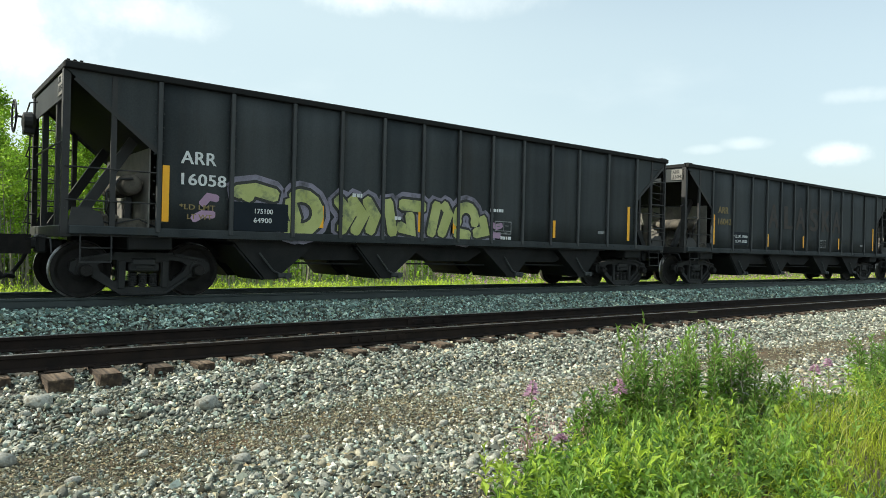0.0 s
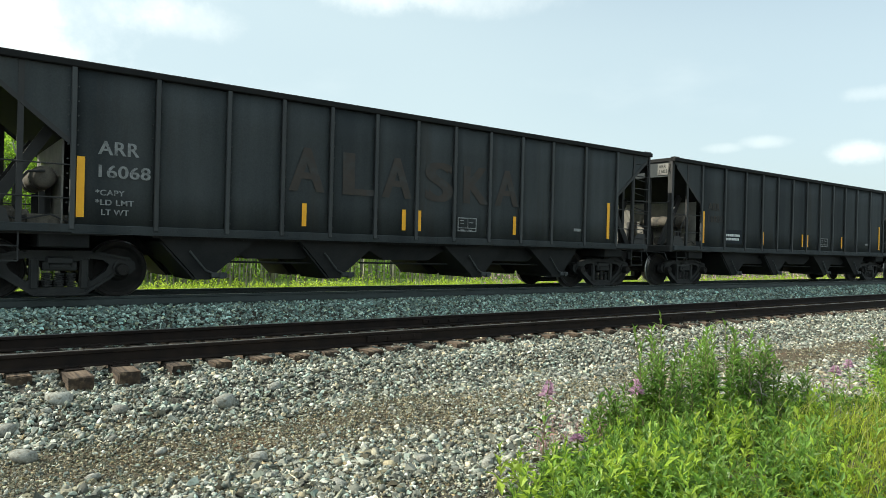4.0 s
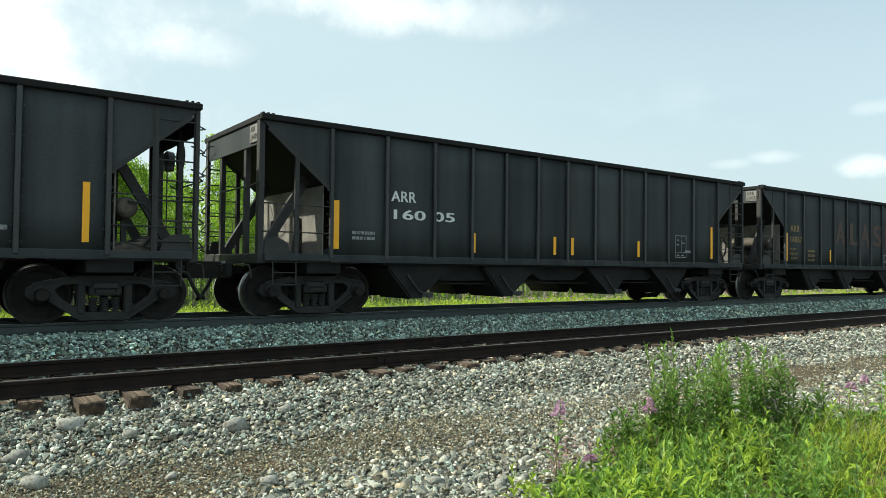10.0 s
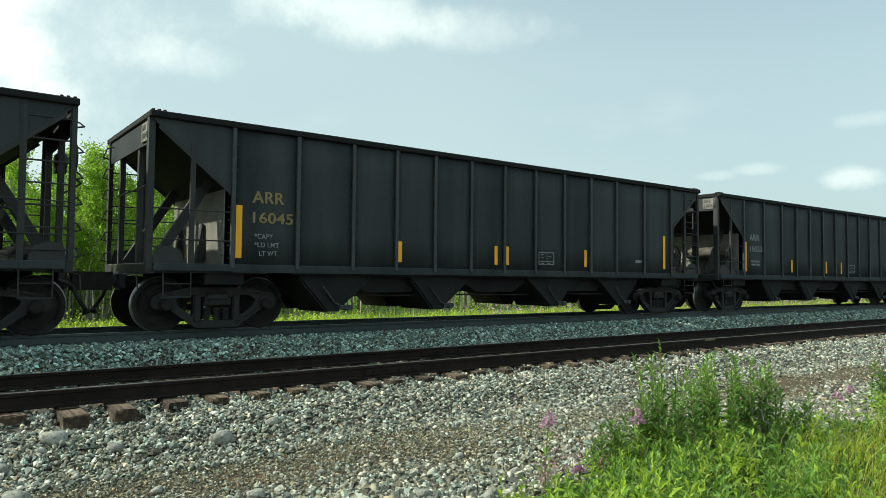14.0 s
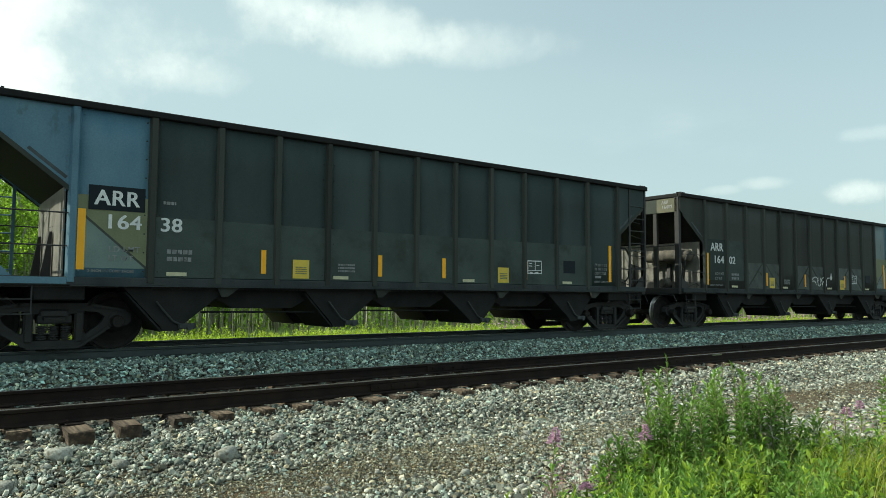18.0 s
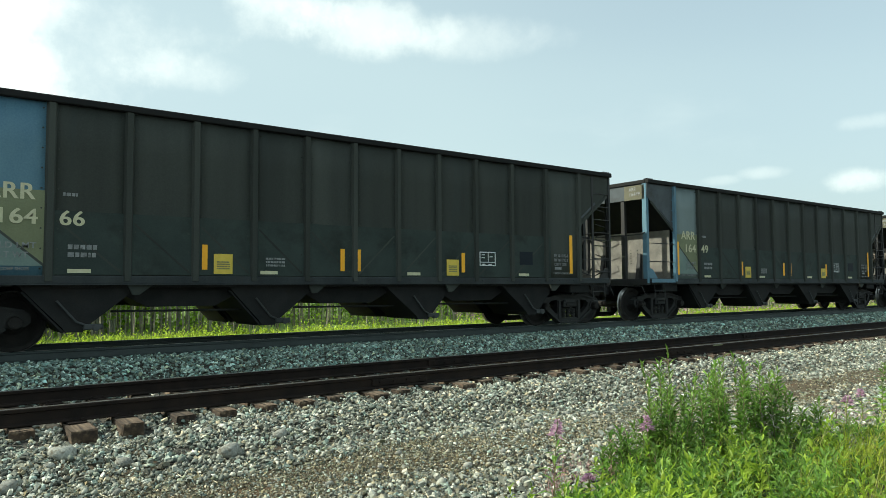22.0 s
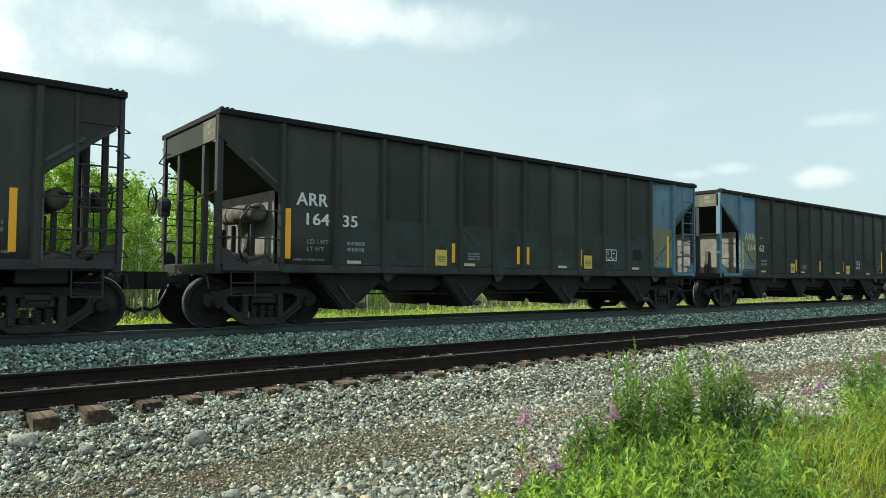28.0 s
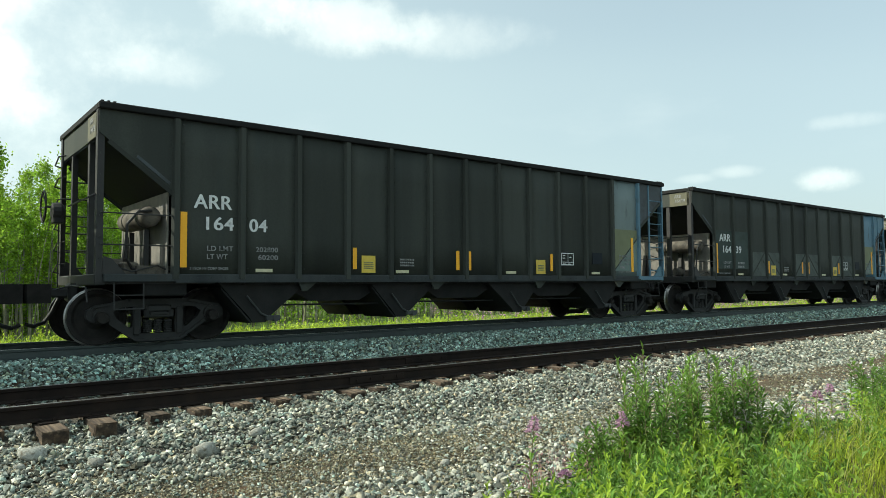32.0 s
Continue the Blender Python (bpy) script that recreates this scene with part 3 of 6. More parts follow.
def build_tracks():
    siding = build_track("siding_track", SIDING_Y, SIDING_Z, -60, 420, M["rail"], "rust-brown siding rails on weathered timber ties")
    main = build_track("main_track", MAIN_Y, 0.0, -120, 600, M["rail_main"], "grey main line rails on a raised ballast bed")
    rng = random.Random(5)
    shapes = []
    for i in range(5):
        bm = bmesh.new()
        box(bm, -0.115, 0.115, -1.3, 1.3, -0.17, 0, 0.012)
        for v in bm.verts:
            v.co += Vector((rng.uniform(-0.012, 0.012), rng.uniform(-0.02, 0.02), rng.uniform(-0.008, 0.008)))
        shapes.append(mesh_of("tie", bm, M["tie"]))
    plate = bmesh.new()
    box(plate, -0.09, 0.09, -0.17, 0.17, 0, 0.014, 0.004)
    for sx, sy in ((-0.06, -0.1), (0.06, -0.1), (-0.06, 0.1), (0.06, 0.1)):
        box(plate, sx - 0.012, sx + 0.012, sy - 0.016, sy + 0.016, 0.012, 0.045)
    plate = mesh_of("tie_plate", plate, M["rail"])
    for track, y0, top, shift, last in ((siding, SIDING_Y, SIDING_Z, 1.29, 110), (main, MAIN_Y, 0.0, 0.2, 70)):
        for i in range(-12, last):
            x = shift + i * 0.497 + rng.uniform(-0.03, 0.03)
            tie = part("tie", rng.choice(shapes), None, track)
            tie.matrix_basis = pose(x, y0 + (rng.uniform(0.0, 0.05) if i in BARE_TIES else rng.uniform(0.14, 0.34)), top - RAIL_H - 0.014, 0, 0, rng.uniform(-1.5, 1.5))
            if track is siding and i < 60:
                for side in (-1, 1):
                    p = part("tie_plate", plate, None, tie)
                    p.matrix_basis = pose(0, side * GAUGE / 2, 0)
    # a yellow paint mark on the near siding rail
    bm = bmesh.new()
    box(bm, 13.0, 13.34, SIDING_Y - GAUGE / 2 - 0.0395, SIDING_Y - GAUGE / 2 - 0.036, SIDING_Z - 0.034, SIDING_Z - 0.008)
    part("paint_mark", bm, M["ochre"], siding, "faded yellow paint mark")
    # joint bars on the siding's near and far rail
    for x, side in ((5.35, -1), (7.35, 1), (11.9, -1), (17.2, 1), (23.8, -1)):
        bm = bmesh.new()
        y = SIDING_Y + side * GAUGE / 2
        for s in (-1, 1):
            box(bm, x - 0.45, x + 0.45, y + s * 0.012, y + s * 0.036, SIDING_Z - 0.14, SIDING_Z - 0.045, 0.006)
            for k in range(4):
                rod(bm, (x - 0.33 + k * 0.22, y + s * 0.03, SIDING_Z - 0.09), (x - 0.33 + k * 0.22, y + s * 0.058, SIDING_Z - 0.09), 0.018, n=6)
        part("joint_bar", bm, M["rail"], siding)


build_ground()
build_tracks()

# ---- the train ----
OLD = dict(kind="old", high=3.63, half=7.69, ribs=(6.286, 5.077, 3.92, 2.924, 1.96, 0.978), truck=6.36, paint="paint_old", rib="rib_grey", rib_w=0.075, pockets=(-4.15, -1.65, 1.65, 4.15))
NEW = dict(kind="new", high=3.86, half=7.51, ribs=(6.30, 5.16, 4.07, 3.02, 2.01, 1.00), truck=6.42, paint="paint_new", rib="paint_new", rib_w=0.075, pockets=(-4.68, -1.58, 1.58, 4.68))
SILL_LO, SILL_HI = 1.03, 1.16
AXLE_Z, WHEEL_R = 0.457, 0.457


def rib_places(spec):
    return [-v for v in spec["ribs"]] + [0.0] + [v for v in spec["ribs"][::-1]]


def slope_z(spec, x):
    """Height of the end slope sheet at a distance x from the middle."""
    a, b = ((5.0, 1.33), (spec["half"] - 0.10, spec["high"] - 0.16)) if spec["kind"] == "old" else ((5.0, 1.48), (spec["half"] - 0.10, spec["high"] - 0.53))
    return a[1] + (abs(x) - a[0]) * (b[1] - a[1]) / (b[0] - a[0])


def facing(bm, brake_end):
    """Brake gear drawn at the -x end, set at the end where the brake is."""
    if brake_end > 0:
        bmesh.ops.scale(bm, vec=(-1, 1, 1), verts=bm.verts[:])
        bmesh.ops.reverse_faces(bm, faces=bm.faces[:])
    return bm


def add_sides(car, spec, brake_end):
    paint, high, half = M[spec["paint"]], spec["high"], spec["half"]
    places = rib_places(spec)
    blue = spec["kind"] == "new"
    for side in (-1, 1):
        y0, y1 = sorted((side * 1.528, side * 1.540))
        if side > 0:
            bm = bmesh.new()
            box(bm, *((places[0], places[-2]) if brake_end < 0 else (places[1], places[-1])), y0, y1, SILL_HI - 0.02, high - 0.10)
            part("far_side_sheet", bm, paint, car)
        pairs = list(zip(places, places[1:]))
        for a, b in pairs if side < 0 else [pairs[-1 if brake_end < 0 else 0]]:
            bm = bmesh.new()
            box(bm, a, b, y0, y1, SILL_HI - 0.02, high - 0.10)
            # slight bulge of the loaded sheet
            bmesh.ops.subdivide_edges(bm, edges=bm.edges[:], cuts=3, use_grid_fill=True)
            for v in bm.verts:
                u, w = (v.co.x - a) / (b - a), (v.co.z - SILL_HI) / (high - SILL_HI)
                v.co.y += side * 0.008 * math.sin(math.pi * min(max(u, 0), 1)) * math.sin(math.pi * min(max(w, 0), 1))
            last = blue and (a, b) == tuple(places[:2] if brake_end > 0 else places[-2:])
            panel = part("side_panel", bm, M["blue"] if last else paint, car, "faded blue panel with ochre wear" if last else "", True)
            if last:
                bm = bmesh.new()
                u, w = (a + 0.05, b - 0.02) if brake_end < 0 else (b - 0.05, a + 0.02)
                low, top = SILL_HI + 0.14, SILL_HI + 1.26
                prism(bm, [(u, low), (w, low), (w, top), (u, top)], "y", side * 1.5385, side * 1.5500)
                part("ochre_band", bm, M["ochre"], panel, "worn ochre-green paint band")
                bm = bmesh.new()
                prism(bm, [(u, low), (w, low), (w, top - 0.22)], "y", side * 1.5385, side * 1.5518)
                part("teal_wedge", bm, M["teal"], panel, "faded teal wedge of paint")
                bm = bmesh.new()
                bar(bm, (u, side * 1.553, low), (w, side * 1.553, top - 0.2), 0.004, 0.035)
                part("rust_line", bm, M["paint_new"], panel, "dark diagonal worn line")
        far = bmesh.new()
        for x in places:
            bm = far if side > 0 else bmesh.new()
            w = spec["rib_w"]
            end = abs(x) > 6.2
            if spec["kind"] == "old":
                box(bm, x - w / 2, x + w / 2, *sorted((side * 1.535, side * 1.60)), SILL_LO + 0.05, high - 0.08, 0.01)
            else:
                prism(bm, [(x - w, side * 1.536), (x - w * 0.55, side * 1.60), (x + w * 0.55, side * 1.60), (x + w, side * 1.536)], "z", SILL_LO + 0.05, high - 0.08)
            step = 0.22 if spec["kind"] == "old" else 0.30
            z = SILL_HI + 0.1
            while z < high - 0.2:
                for s in (-1, 1):
                    px = x + s * (w / 2 + 0.03 if spec["kind"] == "old" else w + 0.035)
                    rod(bm, (px, side * 1.538, z), (px, side * 1.555, z), 0.014, n=5)
                z += step
            colour = M["blue"] if (blue and x == places[-1 if brake_end < 0 else 0]) else M[spec["rib"]]
            if side < 0:
                part("rib", bm, colour, car)
        if side > 0:
            tagged(part("far_side_ribs", far, M[spec["rib"]], car), kind="stuff")
        else:
            far.free()
        # sill along the foot, with its row of bolts
        bm = bmesh.new()
        box(bm, -half + 0.12, half - 0.12, *sorted((side * 1.50, side * 1.575)), SILL_LO, SILL_HI, 0.012)
        box(bm, -places[-1], places[-1], *sorted((side * 1.50, side * 1.60)), SILL_LO - 0.012, SILL_LO + 0.008)
        x = -places[-1] + 0.12
        while x < places[-1]:
            rod(bm, (x, side * 1.57, 1.10), (x, side * 1.588, 1.10), 0.013, n=5)
            x += 0.24
        part("side_sill", bm, M["paint_old"], car)
        # top chord
        bm = bmesh.new()
        box(bm, -half, half, *sorted((side * 1.50, side * 1.615)), high - 0.11, high, 0.015)
        part("top_chord", bm, M["chord"], car)
    for end in (-1, 1):
        bm = bmesh.new()
        box(bm, *sorted((end * (half - 0.11), end * half)), -1.5, 1.5, high - 0.11, high, 0.015)
        for y in (-1.55, -1.5, -1.44):
            for k in range(3):
                box(bm, end * (half - 0.06 - 0.09 * k) - 0.02, end * (half - 0.06 - 0.09 * k) + 0.02, y - 0.015, y + 0.015, high, high + 0.03)
        part("end_chord", bm, M["chord"], car)


def add_ends(car, spec, brake_end):
    high, half, first = spec["high"], spec["half"], spec["ribs"][0]
    new_kind = spec["kind"] == "new"
    for end in (-1, 1):
        brake = end == brake_end
        coloured = new_kind and not brake
        post_mat = M["blue"] if coloured else M["frame_dark"]
        # slope sheet
        bm = bmesh.new()
        a, b = (end * 5.0, slope_z(spec, 5.0)), (end * (half - 0.1), slope_z(spec, half - 0.1))
        prism(bm, [a, b, (b[0], b[1] + 0.02), (a[0], a[1] + 0.02)] if end > 0 else [b, a, (a[0], a[1] + 0.02), (b[0], b[1] + 0.02)], "y", -1.52, 1.52)
        part("end_slope_sheet", bm, M["hopper_dark"], car)
        for side in (-1, 1):
            y0, y1 = sorted((side * 1.530, side * 1.542))
            # triangular end of the side sheet, down to the slope sheet
            bm = bmesh.new()
            prism(bm, [(end * first, slope_z(spec, first) - 0.06), (end * (half - 0.02), slope_z(spec, half - 0.02)), (end * (half - 0.02), high - 0.1), (end * first, high - 0.1)], "y", y0, y1)
            part("side_gusset", bm, M["gusset"] if coloured else M[spec["paint"]], car)
            # seam strip along the slope sheet's edge
            bm = bmesh.new()
            bar(bm, (end * first, side * 1.552, slope_z(spec, first) - 0.03), (end * (half - 0.16), side * 1.552, slope_z(spec, half - 0.16) - 0.03), 0.016, 0.07)
            part("slope_seam", bm, M["paint_new"] if new_kind else M["frame_dark"], car)
            if new_kind and side < 0:
                # pale scuffed strip on the gusset above the seam
                bm = bmesh.new()
                u, w = first + 0.10, first + 0.62
                bar(bm, (end * u, side * 1.546, slope_z(spec, u) + 0.10), (end * w, side * 1.546, slope_z(spec, w) + 0.10), 0.008, 0.05)
                part("scuffed_strip", bm, M["gusset"], car, "pale scuffed strip beside the seam")
            # corner post: an angle iron
            bm = bmesh.new()
            x = end * (half - 0.06)
            box(bm, x - 0.05, x + 0.05, *sorted((side * 1.50, side * 1.515)), SILL_LO, high - 0.1)
            box(bm, *sorted((x + end * 0.035, x + end * 0.05)), *sorted((side * 1.38, side * 1.50)), SILL_LO, high - 0.1)
            for k in range(7):
                z = SILL_HI + 0.25 + k * 0.33
                rod(bm, (x, side * 1.513, z), (x, side * 1.53, z), 0.014, n=5)
            part("corner_post", bm, post_mat, car)
            # second post between the corner and the end rib
            if spec["kind"] == "old":
                bm = bmesh.new()
                px = end * (half - 0.72)
                box(bm, px - 0.04, px + 0.04, *sorted((side * 1.50, side * 1.552)), SILL_HI, high - 0.12 if brake else slope_z(spec, half - 0.72) + 0.20)
                part("side_post", bm, M["frame_dark"], car)
            # grab irons across the side bay
            for z in ((1.62, 2.12) if new_kind else (1.55, 2.05)):
                bm = bmesh.new()
                tube(bm, [(end * first, side * 1.56, z), (end * (half - 0.06), side * 1.56, z)], 0.012)
                part("grab_iron", bm, M["frame_dark"], car)
            # inner stanchions of the end
            bm = bmesh.new()
            box(bm, end * (half - 0.10) - 0.045, end * (half - 0.10) + 0.045, *sorted((side * 0.62, side * 0.74)), SILL_LO, high - 0.1)
            part("end_stanchion", bm, M["frame_dark"], car)
            # hoop rungs on the end face of the ladder corner
            if end * side < 0:
                for k in range(6):
                    z = 1.30 + k * 0.40
                    bm = bmesh.new()
                    tube(bm, [(end * (half - 0.02), side * 1.04, z + 0.09), (end * (half + 0.10), side * 1.05, z + 0.06), (end * (half + 0.10), side * 1.42, z - 0.06), (end * (half - 0.02), side * 1.44, z - 0.09)], 0.013)
                    part("end_rung", bm, M["frame_dark"], car)
            # ladder on the side bay, and the stirrup below it
            if end * side < 0:
                ladder, bm = None, bmesh.new()
                for lx in (half - 0.70, half - 0.06):
                    box(bm, end * lx - 0.03, end * lx + 0.03, *sorted((side * 1.53, side * 1.56)), SILL_HI, high - 0.11)
                    if side < 0:
                        stile = part("ladder_stile" if ladder else "side_ladder", bm, post_mat, ladder or car)
                        ladder, bm = ladder or stile, bmesh.new()
                for k in range(7):
                    tube(bm, [(end * (half - 0.70), side * 1.545, 1.32 + k * 0.33), (end * (half - 0.06), side * 1.545, 1.32 + k * 0.33)], 0.014)
                    if side < 0:
                        part("ladder_rung", bm, post_mat, ladder)
                        bm = bmesh.new()
                if side > 0:
                    tagged(part("side_ladder", bm, post_mat, car), kind="stuff")
                else:
                    bm.free()
            bm = bmesh.new()
            x0, x1 = end * (half - 0.72), end * (half - 0.28)
            tube(bm, [(x0, side * 1.53, SILL_LO), (x0, side * 1.55, 0.60), (x1, side * 1.55, 0.60), (x1, side * 1.53, SILL_LO)], 0.013)
            tube(bm, [(x0, side * 1.545, 0.82), (x1, side * 1.545, 0.82)], 0.011)
            part("stirrup", bm, M["frame_dark"], car)
            # jacking gusset at the corner
            bm = bmesh.new()
            prism(bm, [(end * (half - 0.1), SILL_HI), (end * (half - 0.45), SILL_HI), (end * (half - 0.24), 1.40), (end * (half - 0.12), 1.44)] if new_kind else
                  [(end * (half - 0.1), SILL_HI), (end * (half - 0.62), SILL_HI), (end * (half - 0.56), 1.36), (end * (half - 0.40), 1.44), (end * (half - 0.16), 1.44)], "y", side * 1.50, side * 1.525)
            part("corner_gusset", bm, post_mat, car)
            # blue strip of the bay's sill
            if coloured:
                bm = bmesh.new()
                box(bm, *sorted((end * (first + 0.05), end * (half - 0.1))), *sorted((side * 1.577, side * 1.583)), SILL_LO + 0.02, SILL_HI - 0.01)
                part("bay_sill_strip", bm, M["blue"], car)
            # diagonal brace from the sill corner to the slope sheet
            if new_kind:
                continue
            bm = bmesh.new()
            bar(bm, (end * (half - 0.25), side * 0.98, 1.15), (end * (half - 1.15), side * 0.98, slope_z(spec, half - 1.15) + 0.02), 0.10, 0.16)
            part("diagonal_brace", bm, M["frame_dark"], car)
        bm = bmesh.new()
        tube(bm, [(end * (half - 0.02), -1.45, 2.42), (end * (half + 0.08), -1.40, 2.36), (end * (half + 0.08), 0.2, 2.36), (end * (half - 0.02), 0.25, 2.42)], 0.016)
        part("end_handrail", bm, M["frame_dark"], car)
        # platform and end sill
        bm = bmesh.new()
        box(bm, *sorted((end * (half - 0.16), end * half)), -1.5, 1.5, 0.98, 1.16, 0.015)
        box(bm, *sorted((end * 5.6, end * (half - 0.16))), -1.46, 1.46, 1.00, 1.03)
        part("end_sill", bm, M["frame_dark"], car)
        # board with the car's mark at the end's upper corner
        bm = bmesh.new()
        box(bm, *sorted((end * (half - 0.055), end * (half - 0.035))), -1.40, 1.40, high - 0.52, high - 0.11)
        part("end_panel", bm, M["gusset"] if coloured else M[spec["paint"]], car)
        # body bolster web under the slope, its colour paled for the sun on it
        bm = bmesh.new()
        x = end * 6.40
        box(bm, x - 0.012, x + 0.012, -1.45, 1.45, 1.03, slope_z(spec, 6.40) - 0.03)
        web = part("bolster_web", bm, M["plate"], car, "web plate paled as if sunlit")
        bm = bmesh.new()
        for y in (-0.35, -0.12):
            for k in range(6):
                rod(bm, (x + end * 0.008, y, 1.62 + k * 0.075), (x + end * 0.018, y, 1.62 + k * 0.075), 0.016, n=6)
        tagged(part("rivet_rows", bm, M["frame_dark"], web), kind="stuff")
        # tapered stiffeners that stand before the web
        for y in (0.90, -0.45):
            bm = bmesh.new()
            prism(bm, [(end * 6.43, 1.03), (end * 6.60, 1.03), (end * 6.47, 1.90), (end * 6.43, 1.90)], "y", y - 0.06, y + 0.06)
            part("web_stiffener", bm, M["frame_dark"], car)
        # uncoupling lever
        bm = bmesh.new()
        tube(bm, [(end * (half + 0.28), -0.1, 0.92), (end * (half + 0.12), -0.5, 0.98), (end * (half + 0.1), -1.4, 0.95), (end * (half + 0.1), -1.52, 0.72)], 0.012)
        part("uncoupling_lever", bm, M["frame_dark"], car)
        # coupler: shank, head with knuckle, and the air hose
        bm = bmesh.new()
        reach = 8.20 - half
        box(bm, *sorted((end * (half - 0.3), end * (half + reach - 0.30))), -0.085, 0.085, 0.78, 0.94, 0.03)
        box(bm, *sorted((end * (half - 0.05), end * (half + 0.12))), -0.19, 0.19, 0.70, 1.02, 0.04)
        coupler = part("coupler", bm, M["frame_dark"], car)
        bm = bmesh.new()
        prism(bm, [(end * (half + reach - 0.32), -0.16), (end * (half + reach + 0.03), -0.15), (end * (half + reach + 0.05), -0.04), (end * (half + reach - 0.05), 0.02), (end * (half + reach + 0.06), 0.17), (end * (half + reach - 0.12), 0.20), (end * (half + reach - 0.32), 0.15)], "z", 0.69, 1.01)
        part("knuckle", bm, M["wheel"], coupler)
        bm = bmesh.new()
        y = -0.36 * end
        tube(bm, [(end * (half - 0.05), y, 0.86), (end * (half + 0.16), y, 0.78), (end * (half + 0.26), y, 0.55), (end * (half + 0.40), y * 0.8, 0.36), (end * (half + reach - 0.12), y * 0.5, 0.30), (end * (half + reach), y * 0.2, 0.34)], 0.034, 8)
        part("air_hose", bm, M["black"], car)
    # hand brake on the brake end: gear case, wheel and step
    bm = bmesh.new()
    x, hy, hz = -half - 0.05, 0.95, spec["high"] - (0.55 if spec["kind"] == "old" else 1.45)
    turned(bm, [(-0.13, 0.08), (-0.11, 0.16), (0.02, 0.18), (0.08, 0.12)], (x - 0.05, hy, hz - 0.08), "x", 14)
    box(bm, x - 0.16, x + 0.02, hy - 0.12, hy + 0.12, hz - 0.30, hz, 0.02)
    case = part("hand_brake_case", facing(bm, brake_end), M["frame_dark"], car)
    bm = bmesh.new()
    wx = x - 0.30
    for i in range(20):
        a, b = 2 * math.pi * i / 20, 2 * math.pi * (i + 1) / 20
        rod(bm, (wx, hy + 0.28 * math.cos(a), hz + 0.28 * math.sin(a)), (wx, hy + 0.28 * math.cos(b), hz + 0.28 * math.sin(b)), 0.016, n=6)
    for i in range(5):
        a = 2 * math.pi * i / 5
        rod(bm, (wx + 0.05, hy, hz), (wx, hy + 0.28 * math.cos(a), hz + 0.28 * math.sin(a)), 0.012, n=6)
    rod(bm, (wx + 0.05, hy, hz), (x, hy, hz), 0.02)
    part("hand_brake_wheel", facing(bm, brake_end), M["frame_dark"], case, "black spoked hand brake wheel")
    bm = bmesh.new()
    rod(bm, (x - 0.05, hy, hz - 0.2), (x - 0.05, hy, 0.95), 0.012)
    part("brake_chain_rod", facing(bm, brake_end), M["frame_dark"], car)
    # air brake: reservoir across the bay, cylinder, valve block and pipes
    lift = 1.86 if spec["kind"] == "old" else 2.12
    tank = bmesh.new()
    turned(tank, [(-1.30, 0.05), (-1.29, 0.14), (-1.22, 0.175), (-0.50, 0.175), (-0.48, 0.19), (-0.44, 0.19), (-0.42, 0.175), (0.20, 0.175), (0.27, 0.14), (0.28, 0.05)], (-6.62, 0, lift), "y", 20)
    tank = part("air_reservoir", facing(tank, brake_end), M["tan"], car, "dusty tan air reservoir with strap", True)
    for y in (-1.0, -0.1):
        bm = bmesh.new()
        box(bm, -6.66, -6.58, y - 0.03, y + 0.03, 1.03, lift - 0.2)
        turned(bm, [(y - 0.03, 0.182), (y + 0.03, 0.182)], (-6.62, 0, lift), "y", 16)
        part("tank_bracket", facing(bm, brake_end), M["frame_dark"], tank)
    bm = bmesh.new()
    turned(bm, [(-0.3, 0.10), (-0.28, 0.13), (0.0, 0.13), (0.02, 0.10)], (-6.95, -0.75, 1.30), "x", 14)
    box(bm, -7.05, -6.80, -1.25, -0.95, 1.10, 1.36, 0.03)
    box(bm, -6.85, -6.20, -1.35, -1.24, 1.06, 1.30, 0.01)
    part("brake_valve", facing(bm, brake_end), M["tan"], car, "dusty brake valve block")
    bm = bmesh.new()
    tube(bm, [(-6.62, -1.30, lift + 0.09), (-6.85, -1.38, lift + 0.06), (-7.02, -1.38, lift - 0.16), (-7.02, -1.34, 1.42), (-6.9, -1.25, 1.25), (-6.6, -1.25, 1.20), (-6.35, -1.3, 1.24)], 0.022, 8)
    tube(bm, [(-6.5, -1.22, 1.15), (-7.2, -1.1, 1.10), (-7.45, -0.4, 1.02)], 0.018, 6)
    tube(bm, [(-6.2, -1.40, 1.14), (-6.55, -1.43, 1.30), (-6.95, -1.43, 1.20), (-7.25, -1.40, 1.30)], 0.014, 6)
    part("brake_pipe", facing(bm, brake_end), M["black"], car)


